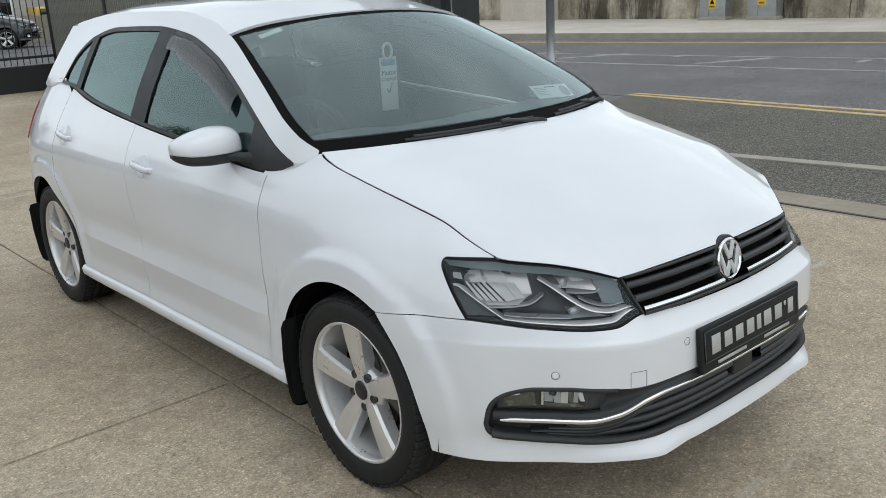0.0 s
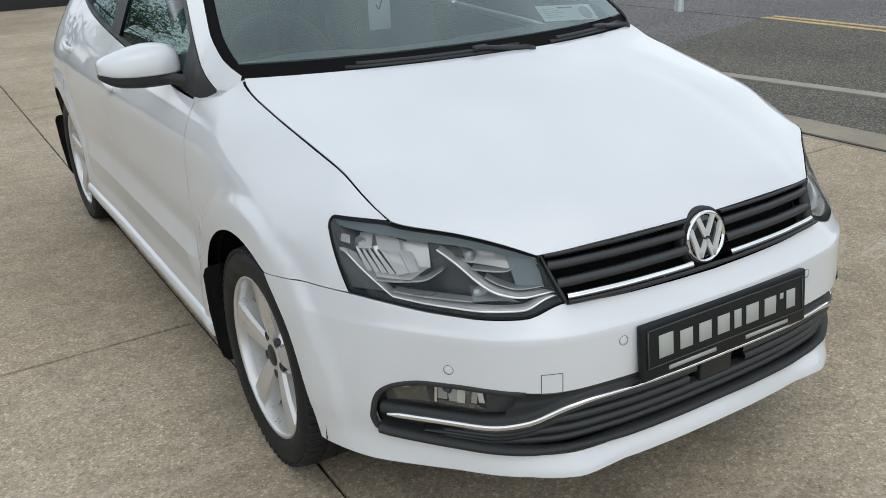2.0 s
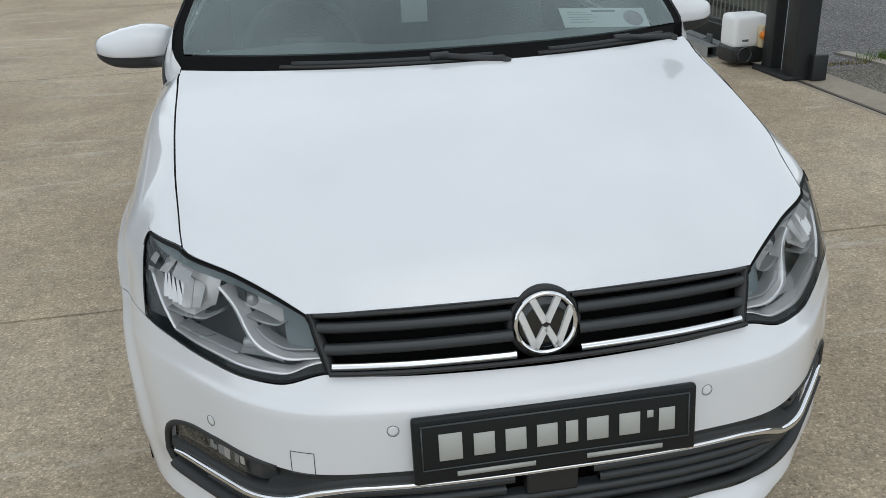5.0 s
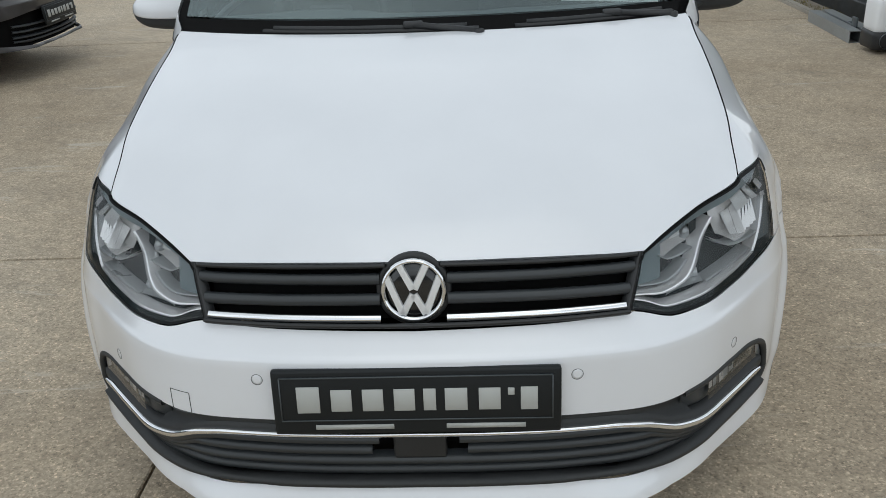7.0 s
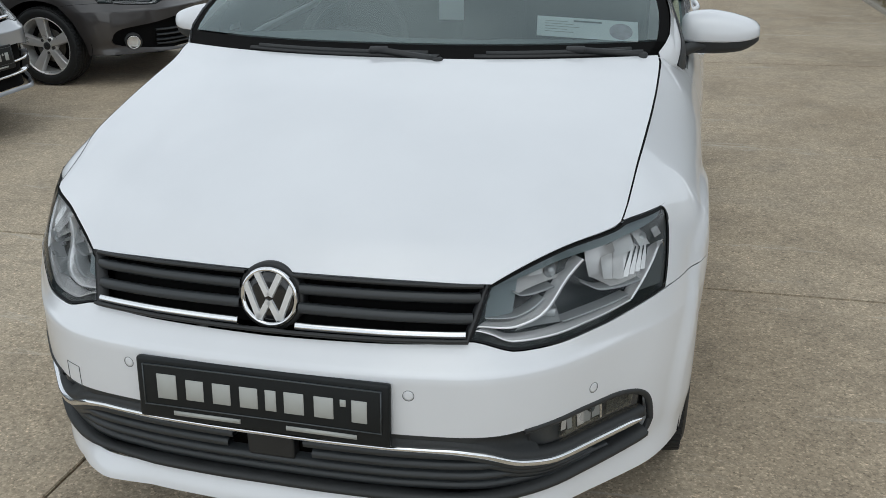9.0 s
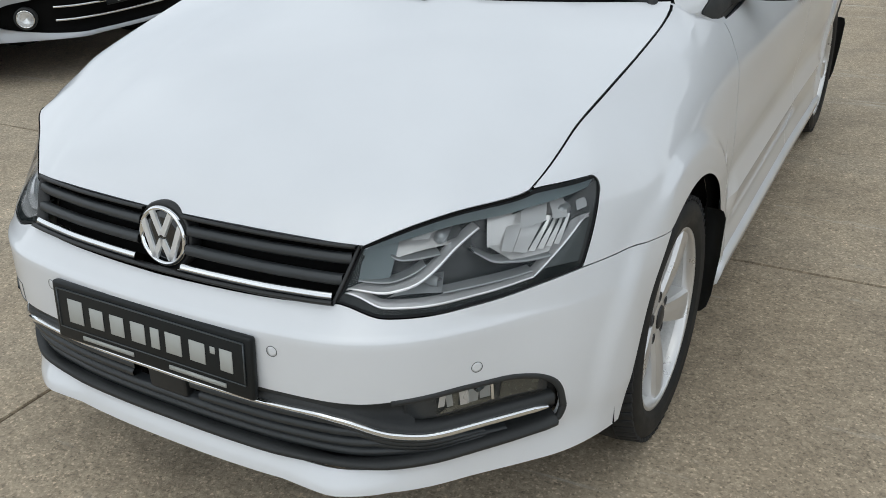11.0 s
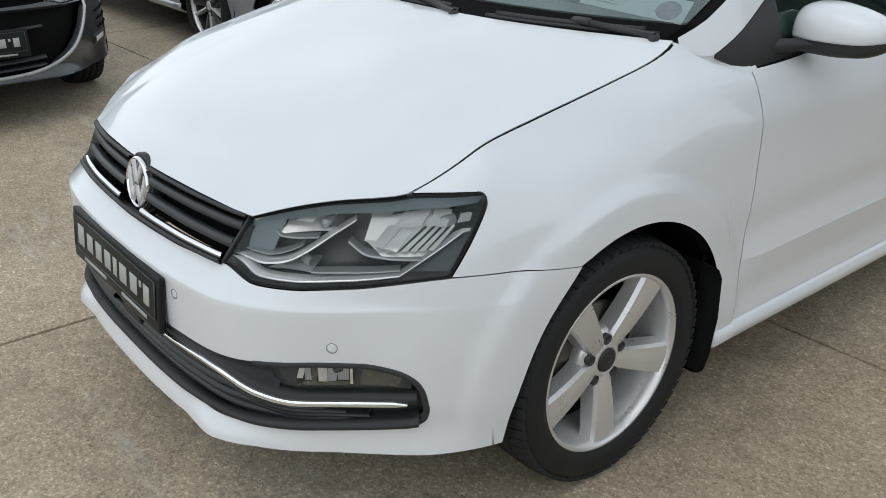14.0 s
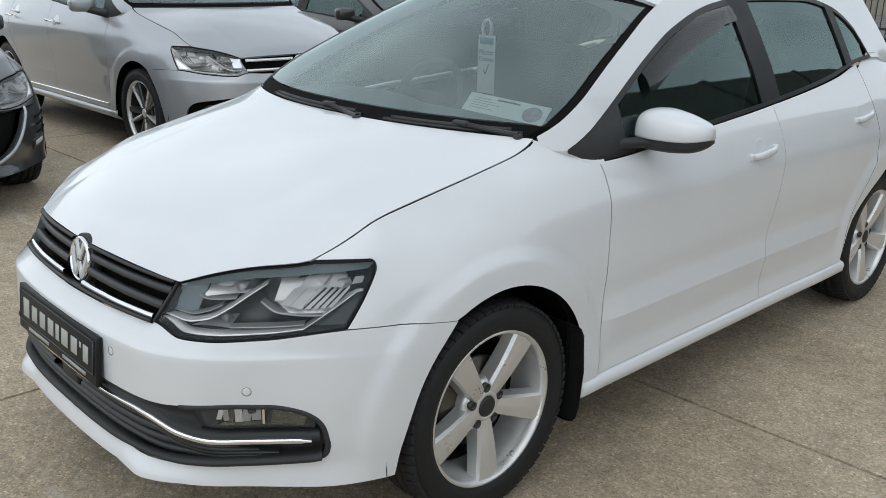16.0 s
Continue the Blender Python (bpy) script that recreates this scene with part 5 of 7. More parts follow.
def door_mirror(sh, car, side):
    """White cap over a black foot, drawn out to a low tip, on a flat arm."""
    root = new("door_mirror")
    root.parent = car
    top = curve((0, 0.06, 0.18, 0.36, 0.60, 0.82, 0.95, 1), (0.036, 0.050, 0.058, 0.061, 0.054, 0.041, 0.029, 0.018))
    mid = curve((0, 0.5, 0.8, 1), (-0.023, -0.023, -0.020, -0.012))
    low = curve((0, 0.4, 0.75, 0.93, 1), (-0.064, -0.064, -0.057, -0.040, -0.027))
    depth = curve((0, 0.08, 0.3, 0.7, 0.92, 1), (0.066, 0.088, 0.098, 0.090, 0.066, 0.040))

    def ring(t, upper):
        x, d = 0.738 + 0.226 * t, depth(t)
        back = 0.705 + 0.004 * t
        zt, zm, zl = 0.986 + top(t), 0.986 + mid(t), 0.986 + low(t)
        if upper:
            arc = [(math.sin(a) ** 0.72, math.cos(a) ** 0.72) for a in steps(0, math.pi / 2, 9)]
            pts = [(back, zm), (back, zt - 0.006), (back - 0.004, zt)] + [(back - 0.012 - (d - 0.012) * u, zm + 0.006 + (zt - zm - 0.006) * v) for u, v in arc] + [(back - d + 0.002, zm)]
        else:
            arc = [(math.cos(a) ** 0.7, math.sin(a) ** 0.7) for a in steps(0, math.pi / 2, 7)]
            pts = [(back - 0.003, zm - 0.0015), (back - d + 0.005, zm - 0.0015)] + [(back - 0.016 - (d - 0.022) * u, zm - 0.004 - (zm - 0.004 - zl) * v) for u, v in arc] + [(back - 0.003, zl + 0.004)]
        return [Vector((side * x, y, z)) for y, z in pts]

    for name, upper, material, label in (("mirror_cap", True, WHITE, "white mirror cap"), ("mirror_base", False, MATT, "")):
        bm = grid([ring(t, upper) for t in steps(0, 1, 22)], closed=True)
        bm.verts.ensure_lookup_table()
        n = len(ring(0, upper))
        bm.faces.new([bm.verts[i] for i in range(n)])
        bm.faces.new([bm.verts[len(bm.verts) - n + i] for i in range(n)][::-1])
        bmesh.ops.recalc_face_normals(bm, faces=bm.faces)
        part(name, bm, material, root, label)
    rows = []
    for x, y, z, w, h in ((0.728, 0.520, 0.940, 0.030, 0.022), (0.752, 0.575, 0.944, 0.034, 0.019), (0.790, 0.640, 0.950, 0.036, 0.015), (0.840, 0.660, 0.953, 0.032, 0.012)):
        rows.append([Vector((side * x, y + w * math.cos(a), z + h * math.sin(a))) for a in steps(0, 2 * math.pi, 14)[:-1]])
    part("mirror_arm", outward(grid(rows, closed=True), (side * 0.78, 0.60, 0.947)), MATT, root)


def door_handle(sh, car, side, y, z):
    root = new("door_handle")
    root.parent = car
    rows = []
    for t in steps(-1, 1, 16):
        lift = 0.021 * (1 - abs(t) ** 4) + 0.002
        p = sh.skin(sh.sy(y + 0.088 * t), z + 0.007 * t, side, 0.0) + Vector((side * lift, 0, 0))
        h = 0.0135 * (1 - 0.35 * abs(t) ** 3)
        rows.append([p + Vector((side * dx, 0, dz * h)) for dx, dz in ((-0.012, -0.8), (-0.002, -1), (0.004, -0.5), (0.005, 0), (0.004, 0.5), (-0.002, 1), (-0.012, 0.8))])
    part("grip", outward(grid(rows, closed=True), (side * 0.5, y, z)), WHITE, root)
    for y_end in (-0.086, 0.086):
        p = sh.skin(sh.sy(y + y_end), z + 0.007 * (1 if y_end > 0 else -1), side, 0.0)
        part("handle_foot", box(0.022, 0.022, 0.022, (p.x, p.y, p.z), 0.006), WHITE, root)
    rows = []
    for r, off in ((0.050, -0.0016), (0.048, -0.0006), (0.043, -0.0014), (0.001, -0.0015)):
        rows.append([sh.skin(sh.sy(y - 0.010 + r * math.cos(a)), z + 0.002 + r * 0.92 * math.sin(a), side, off + 0.002) for a in steps(0, 2 * math.pi, 28)[:-1]])
    part("finger_cup", outward(grid(rows, closed=True), (side * 0.4, y, z)), WHITE, root)


def wiper(car, x0, xm, x1):
    root = new("wiper")
    root.parent = car
    foot = lambda x: 0.065 + 0.185 * (abs(x) / 0.68) ** 2.3
    line = lambda x, up, z: (x, foot(x) + 0.022 + up * 0.6, 0.984 + up + z)
    part("wiper_blade", tube([line(x, 0.006, 0.002) for x in steps(x0, x1, 14)], 0.0075, 6), BLACK, root)
    part("wiper_spoiler", tube([line(x, 0.010, 0.007) for x in steps(x0 + 0.03, x1 - 0.03, 12)], 0.0065, 6), MATT, root)
    part("wiper_arm", tube([line(xm, 0.011, 0.010), line((xm + x1) / 2, 0.0, 0.012), (x1, foot(x1) + 0.005, 0.990)], 0.0095, 8), BLACK, root)
    part("wiper_joint", box(0.050, 0.018, 0.016, line(xm, 0.011, 0.011), 0.005, turn=(20, 0, 8)), BLACK, root)
    part("wiper_pivot", outward(lathe([(-0.02, 0.014), (0.007, 0.014), (0.010, 0.010), (0.010, 0.001)], 16, "Z", (x1, foot(x1) + 0.005, 0.985)), (x1, 0.3, 0.9)), BLACK, root)


def seat(car, x, y):
    root = new("seat")
    root.parent = car
    part("cushion", box(0.50, 0.52, 0.16, (x, y - 0.22, 0.52), 0.05, 3), CLOTH, root)
    part("backrest", box(0.48, 0.15, 0.62, (x, y + 0.10, 0.82), 0.06, 3, (-14, 0, 0)), CLOTH, root)
    part("headrest", box(0.27, 0.10, 0.19, (x, y + 0.22, 1.205), 0.04, 3, (-8, 0, 0)), CLOTH, root)
    for dx in (-0.06, 0.06):
        part("headrest_post", tube([(x + dx, y + 0.17, 1.05), (x + dx, y + 0.21, 1.16)], 0.006, 8), STEEL, root)


def cabin(sh, car):
    foot = lambda x: 0.065 + 0.185 * (abs(x) / 0.68) ** 2.3
    rows = []
    for f, dz in ((0.0, 0.960), (0.15, 0.968), (0.45, 0.972), (0.75, 0.962), (0.9, 0.925), (0.95, 0.80), (0.9, 0.55)):
        rows.append([(x, foot(x) + 0.05 + (0.66 - foot(x)) * f + 0.04 * (abs(x) > 0.2) * f, dz + 0.02 * math.exp(-((x + 0.36) / 0.17) ** 2) * math.sin(math.pi * min(f, 1))) for x in steps(-0.68, 0.68, 26)])
    part("dashboard", outward(grid(rows), (0, 0.6, 0.5)), DASH, car, "dark grey dashboard")
    wheel_root = new("steering_wheel")
    wheel_root.parent = car
    wheel_root.matrix_basis = pose(-0.36, 0.80, 0.905, 62, 0, 0)
    part("wheel_ring", tube([(0.183 * math.cos(a), 0.183 * math.sin(a), 0) for a in steps(0, 2 * math.pi, 40)], 0.016, 10, False), MATT, wheel_root)
    part("wheel_pad", box(0.15, 0.12, 0.04, (0, 0, -0.01), 0.02, 3), MATT, wheel_root)
    for a in (0, 180, 270):
        b = box(0.12, 0.035, 0.018, (0.115, 0, -0.005), 0.006)
        bmesh.ops.rotate(b, cent=(0, 0, 0), matrix=Matrix.Rotation(radians(a), 3, "Z"), verts=b.verts)
        part("wheel_spoke", b, MATT, wheel_root)
    seat(car, -0.37, 1.35)
    seat(car, 0.37, 1.35)
    part("rear_bench", join(box(1.2, 0.5, 0.2, (0, 2.05, 0.5), 0.06, 3), box(1.2, 0.16, 0.6, (0, 2.36, 0.82), 0.06, 3, (-14, 0, 0))), CLOTH, car)
    part("headlining", outward(grid([[(x, y, 1.395 - 0.10 * (x / 0.5) ** 2 - 0.06 * ((y - 1.6) / 0.8) ** 2) for x in steps(-0.5, 0.5, 10)] for y in steps(0.95, 2.75, 12)]), (0, 1.6, 2.0)), LINING, car)
    part("cabin_floor", box(1.3, 2.2, 0.03, (0, 1.5, 0.34)), DARK, car)
    mirror_root = new("rear_view_mirror")
    mirror_root.parent = car
    part("mirror_shell", box(0.22, 0.035, 0.062, (0.0, 0.80, 1.262), 0.016, 3, (12, 0, 0)), BLACK, mirror_root)
    part("mirror_stalk", tube([(0, 0.81, 1.28), (0, 0.80, 1.335)], 0.011, 8), BLACK, mirror_root)
    part("sensor_cover", box(0.10, 0.10, 0.035, (0, 0.815, 1.325), 0.012, 3, (25, 0, 0)), BLACK, mirror_root)
    # dark loop added to draw a street lamp's reflection in the windscreen
    reflection_path = [(-0.14, 0.83, 1.345), (-0.20, 0.79, 1.325), (-0.255, 0.75, 1.285), (-0.275, 0.725, 1.245), (-0.262, 0.715, 1.226), (-0.20, 0.715, 1.226), (-0.12, 0.73, 1.228), (-0.04, 0.75, 1.226)]
    part("street_lamp_reflection", tube(smooth_path(reflection_path, 40), 0.0045, 6), BLACK, car, "thin black loop drawn as a street lamp's reflection")


LINING = wear(mat("grey_headlining", (0.55, 0.56, 0.55), 0.95), 30, 0.9, 1.1, 0.9, 0.98)


def smooth_path(points, n):
    k = [i / (len(points) - 1) for i in range(len(points))]
    f = [curve(k, [p[i] for p in points]) for i in range(3)]
    return [tuple(g(t) for g in f) for t in steps(0, 1, n)]


def text_mesh(words, size, material, name, parent, m):
    """Built-in font, turned into a mesh; local x to the right, y up."""
    data = bpy.data.curves.new(name, "FONT")
    data.body, data.size, data.extrude = words, size, 0.0003
    data.align_x, data.align_y = "CENTER", "CENTER"
    ob = bpy.data.objects.new("tmp_text", data)
    scene.collection.objects.link(ob)
    me = bpy.data.meshes.new_from_object(ob.evaluated_get(bpy.context.evaluated_depsgraph_get()))
    bpy.data.objects.remove(ob)
    me.materials.clear()
    me.materials.append(material)
    out = new(name, me)
    out.parent = parent
    out.matrix_basis = m
    return out


def mud_flap(sh, car, side, axle):
    rows = []
    for z, y, w0, w1 in ((0.468, axle + 0.331, 0.74, 0.858), (0.462, axle + 0.333, 0.72, 0.870), (0.44, axle + 0.340, 0.70, 0.876), (0.32, axle + 0.362, 0.70, 0.868), (0.20, axle + 0.366, 0.705, 0.856), (0.160, axle + 0.368, 0.711, 0.846), (0.143, axle + 0.369, 0.722, 0.832), (0.136, axle + 0.369, 0.742, 0.808)):
        rows.append([Vector((side * (x - (0.028 if axle < 1 else 0.034)), y - 0.022, z)) for x in steps(w0, w1, 6)])
    bm = grid(rows)
    bmesh.ops.solidify(bm, geom=list(bm.faces), thickness=0.010)
    bmesh.ops.recalc_face_normals(bm, faces=bm.faces)
    return part("mud_flap", bm, MATT, car, "black rubber mud flap")


# ---------------------------------------------------------------- the white hatchback
SH = Shell()
hatchback = thing("hatchback_car", "white five-door hatchback parked on the concrete forecourt", "car")
HATCH_NOSE = {
    "top_x": (0, 0.35, 0.45, 0.52, 0.60, 0.65, 0.69, 0.718, 0.729), "top_z": (0.455, 0.448, 0.447, 0.452, 0.459, 0.458, 0.446, 0.424, 0.398, 0.352),
    "low_x": (0, 0.33, 0.45, 0.60, 0.69, 0.722, 0.731), "low_z": (0.287, 0.286, 0.287, 0.298, 0.308, 0.314, 0.324, 0.352),
}
bumper, open_top, open_low, nose_seam = car_body(SH, hatchback, WHITE, HATCH_NOSE)
for side in (1, -1):
    wheel(hatchback, SH, side, 0.0)
    wheel(hatchback, SH, side, WHEELBASE)
    headlight(SH, hatchback, side, nose_seam)
    door_mirror(SH, hatchback, side)
    door_handle(SH, hatchback, side, 1.305, 0.840)
    door_handle(SH, hatchback, side, 2.19, 0.878)
    mud_flap(SH, hatchback, side, 0.0)
    mud_flap(SH, hatchback, side, WHEELBASE)
    # smoked rain deflector along the front door's glass
    rows = [[SH.pane(y, DLO(y) - 0.020 - d, side, o) for d, o in ((0.0, 0.002), (0.012, 0.012), (0.040, 0.014), (0.066 if y < 1.3 else 0.05, 0.012))] for y in steps(0.74, 1.405, 20)]
    deflector = part("wind_deflector", outward(grid(rows), (0, 1.3, 0.9)), SMOKE, hatchback, "smoked plastic wind deflector")
    # tail lamp
    rows = [[SH.skin(SH.sy(y), z, side, 0.004) for z in steps(0.80, 0.98, 6)] for y in steps(2.86, 3.02, 6)]
    part("tail_lamp", flange(outward(grid(rows), (0, 1.5, 0.7)), 0.006), TAIL_RED, hatchback)
upper_grille(SH, hatchback)
emblem(hatchback)
show_plate(hatchback, pose(0, -0.817, 0.4955, -5.7, 0, 0), GLYPHS, 0.522, 0.129)
lower_nose(SH, hatchback, open_top, open_low)
wiper(hatchback, -0.43, -0.035, 0.13)
wiper(hatchback, 0.22, 0.473, 0.64)
cabin(SH, hatchback)


# ---------------------------------------------------------------- the other parked cars
def plain_nose(sh, car, seam, style, trim):
    """Grille bars, badge, lamps and lower mouth of a background car."""
    open_top, open_low = style["curves"]
    k = sh.k
    tip = sh.sx(0.73)
    # near-black sheets colour in the shaded depth of mouth and grille
    back = bmesh.new()
    for side in (1, -1):
        join(back, grid([[sh.skin(s, open_low(s) - 0.01 + (open_top(s) - open_low(s) + 0.02) * f, side, -0.05) for f in steps(0, 1, 4)] for s in steps(0, tip, 20)]))
        join(back, grid([[sh.skin(sh.sx(0.45) * u, 0.613 + (sh.top(sh.sx(0.45) * u) - 0.615) * f, side, -0.04) for f in steps(0, 1, 3)] for u in steps(0, 1, 10)]))
    part("nose_back", outward(back, (0, 0.4, 0.45)), DARK, car)
    for side in (1, -1):
        headlight(sh, car, side, seam, style["paint"], style["bright"])
        for z in style["upper"]:
            part("grille_bar", bar_on_skin(sh, side, 0.05, sh.sx(0.42), lambda t, z=z: z - 0.003 * t, 0.0, 0.011, 0.012), trim, car)
        for z in style["lower"]:
            end = sh.sx(style["reach"])
            part("mouth_bar", bar_on_skin(sh, side, 0.0, end, lambda t, z=z: z + 0.01 * t * t, -0.010, 0.007, 0.016), style["bar"], car)
        if style["smile"]:
            edge = curve((0, 0.20, 0.33, 0.45, 0.55, 0.62), (0.268, 0.276, 0.300, 0.365, 0.480, 0.592))
            part("mouth_trim", bar_on_skin(sh, side, 0.0, sh.sx(0.62), lambda t: edge(0.62 * t), 0.006, 0.010, 0.010, 40), LAMP_TRIM, car, "curved satin trim round the mouth")
            # raised near-black bars: the shade inside the bumper's slits, put into colour
            for z in (0.515, 0.470, 0.425):
                part("slit_shade_bar", bar_on_skin(sh, side, sh.sx(0.69), sh.sy(-0.40), lambda t, z=z: z + 0.014 * t, 0.003, 0.006, 0.006, 12), DARK, car)
            part("corner_lamp", bar_on_skin(sh, side, sh.sx(0.665), sh.sx(0.735), lambda t: 0.365 + 0.012 * t, 0.003, 0.016, 0.006, 10), REFLECTOR, car)
            part("corner_lamp_surround", bar_on_skin(sh, side, sh.sx(0.645), sh.sx(0.755), lambda t: 0.365 + 0.012 * t, 0.001, 0.028, 0.006, 10), BLACK, car)
        else:
            # fog lamp in its own cup
            s, z = sh.sx(style["fog_x"]), style["fog_z"]
            fn = along_skin(sh, side, lambda t: s, lambda t: z, 0.004)(0)
            lamp = new("fog_lamp")
            lamp.parent = car
            lamp.matrix_basis = Matrix.Translation(fn[0]) @ fn[2].to_track_quat("Z", "Y").to_matrix().to_4x4()
            part("cup", outward(lathe([(-0.04, 0.062), (0.004, 0.064), (0.006, 0.058), (-0.015, 0.050)], 28, "Z"), (0, 0, -0.3)), MATT, lamp)
            part("reflector", lathe([(0.001, 0.047), (-0.02, 0.036), (-0.03, 0.001)], 16, "Z"), REFLECTOR, lamp, smooth=False)
            ob = part("lens", outward(lathe([(0.002, 0.048), (0.010, 0.03), (0.012, 0.0005)], 24, "Z"), (0, 0, -0.3)), LENS, lamp)
            ob.visible_shadow = False
            part("bezel", outward(lathe([(-0.005, 0.052), (0.009, 0.051), (0.009, 0.047), (0.0, 0.046)], 28, "Z"), (0, 0, -0.3)), CHROME, lamp)
    badge = new("badge")
    badge.parent = car
    badge.matrix_basis = Matrix.Translation(sh.skin(0, 0.668, 1, 0.012))
    part("ring", outward(lathe([(0.01, 0.062), (-0.008, 0.062), (-0.012, 0.057), (-0.008, 0.050)], 32, "Y"), (0, 0.3, 0)), CHROME, badge)
    part("disc", outward(lathe([(0.004, 0.052), (-0.003, 0.048), (-0.004, 0.0005)], 24, "Y"), (0, 0.3, 0)), style["disc"], badge)
    p = sh.skin(0, style["plate_z"], 1, 0.015)
    show_plate(car, Matrix.Translation(p) @ pose(0, 0, 0, -4, 0, 0), GLYPHS)


def parked_car(label, at, k, body_paint, style, rims, name="parked_car"):
    sh = Shell(k)
    root = thing(name, label, "car", at)
    _, a, b, seam = car_body(sh, root, body_paint, style)
    style["curves"], style["paint"] = (a, b), body_paint
    for side in (1, -1):
        wheel(root, sh, side, 0.0, rims)
        wheel(root, sh, side, WHEELBASE, rims)
        mirror = new("door_mirror")
        mirror.parent = root
        m = box(0.19, 0.12, 0.115, (side * 0.875 * k[0], 0.65 * k[1], 0.995 * k[2]), 0.045, 3)
        part("mirror_cap", m, body_paint if style["caps"] is None else style["caps"], mirror)
        part("mirror_arm", tube([(side * 0.74 * k[0], 0.52 * k[1], 0.93 * k[2]), (side * 0.845 * k[0], 0.64 * k[1], 0.965 * k[2])], 0.030, 8), MATT, mirror)
        for y in (1.305, 2.19):
            door_handle(sh, root, side, y, 0.84 if y < 2 else 0.878)
            part("handle_trim", tube([sh.skin(sh.sy(y - 0.08), 0.842, side, 0.046), sh.skin(sh.sy(y + 0.08), 0.846, side, 0.046)], 0.010, 8), body_paint if style["caps"] is None else CHROME, root)
        part("side_strip", bar_on_side(sh, side, 0.45, 2.05, 0.315), style["strip"], root)
    plain_nose(sh, root, seam, style, style["trim"])
    foot = lambda x: 0.065 + 0.185 * (abs(x) / 0.68) ** 2.3
    rows = [[sh.at((x, foot(x) + 0.05 + (0.6 - foot(x)) * f, z)) for x in steps(-0.66, 0.66, 14)] for f, z in ((0, 0.955), (0.5, 0.968), (0.9, 0.93), (0.95, 0.6))]
    part("dashboard", outward(grid(rows), (0, 0.6, 0.5)), DASH, root)
    for sx in (-0.37, 0.37):
        seat_root = new("seat")
        seat_root.parent = root
        part("backrest", box(0.48 * k[0], 0.15, 0.6, (sx * k[0], 1.45 * k[1], 0.82 * k[2]), 0.06, 3, (-14, 0, 0)), CLOTH, seat_root)
        part("headrest", box(0.27, 0.10, 0.19, (sx * k[0], 1.56 * k[1], 1.2 * k[2]), 0.04, 3), CLOTH, seat_root)
    for x0, xm, x1 in ((-0.50, -0.035, 0.13), (0.22, 0.473, 0.64)):
        blade = [sh.at((x, foot(x) + 0.055, 1.012)) for x in steps(x0, x1, 10)]
        part("wiper", tube(blade, 0.010, 6), BLACK, root)
    return root, sh


def bar_on_side(sh, side, y0, y1, z):
    return outward(ribbon(along_skin(sh, side, lambda t: sh.sy(y0 + (y1 - y0) * t), lambda t: z, 0.003), 20, 0.008, 0.004), (0, 1.2, 0.5))


def nose_style(**change):
    style = {
        "top_x": (0, 0.35, 0.45, 0.52, 0.62, 0.69, 0.72), "top_z": (0.500, 0.496, 0.485, 0.47, 0.45, 0.43, 0.40, 0.345),
        "low_x": (0, 0.33, 0.45, 0.60, 0.69, 0.722), "low_z": (0.262, 0.264, 0.268, 0.285, 0.305, 0.318, 0.345),
        "upper": (0.70, 0.665, 0.632), "lower": (0.40, 0.36, 0.32, 0.29), "reach": 0.52, "fog_x": 0.625, "fog_z": 0.36,
        "bar": SLAT, "disc": GLOSS_BLACK, "plate_z": 0.445, "trim": SLAT, "strip": SLAT, "caps": None, "bright": False, "smile": False,
    }
    style.update(change)
    return style


SILVER_PAINT = paint("silver_car_paint", (0.41, 0.425, 0.45), 0.55, 0.34)
GREY_PAINT = paint("dark_grey_car_paint", (0.045, 0.050, 0.056), 0.35, 0.32)
BROWN_PAINT = paint("dark_brown_grey_car_paint", (0.040, 0.036, 0.035), 0.3, 0.32)
NAVY_PAINT = paint("black_car_paint", (0.012, 0.014, 0.018), 0.2, 0.3)
turn = 90
mpv, mpv_shell = parked_car("silver people carrier with black and silver alloy wheels", pose(-4.10, 2.20, 0, 0, 0, turn), (1.064, 1.12, 1.10), SILVER_PAINT,
    nose_style(upper=(0.70, 0.64), trim=CHROME, lower=(0.40, 0.33), bar=CHROME, strip=CHROME, caps=SILVER_PAINT, bright=True), "ten", "people_carrier")
grey_hatch, _ = parked_car("dark grey hatchback with a wide lower grille", pose(-3.86, -0.42, 0, 0, 0, turn), (1.043, 1.07, 1.0), GREY_PAINT,
    nose_style(upper=(0.665,), top_z=(0.600, 0.600, 0.599, 0.597, 0.594, 0.592, 0.591, 0.590), low_x=(0, 0.20, 0.33, 0.45, 0.55, 0.61, 0.70), low_z=(0.262, 0.270, 0.295, 0.360, 0.475, 0.575, 0.588, 0.590),
        lower=(0.50, 0.34, 0.30), reach=0.34, strip=GREY_PAINT, bright=True, smile=True), "five", "grey_hatchback_car")
small_hatch, _ = parked_car("dark brown-grey small hatchback with round fog lamps", pose(-3.985, 4.62, 0, 0, 0, turn), (1.02, 1.12, 0.99), BROWN_PAINT,
    nose_style(upper=(0.70, 0.665, 0.63), fog_x=0.64, fog_z=0.33, strip=BROWN_PAINT), "five", "small_hatchback_car")
suv, _ = parked_car("dark blue-black car parked beyond the rear fence", pose(7.9, 32.6, 0, 0, 0, 60), (1.08, 1.12, 1.15), NAVY_PAINT, nose_style(strip=NAVY_PAINT), "five", "parked_dark_car")

RED_INK = mat("red_print", (0.55, 0.08, 0.05), 0.6)
SEAL = wear(mat("grey_seal_print", (0.42, 0.36, 0.42), 0.6), 60, 0.6, 1.4, 0.5, 0.7)


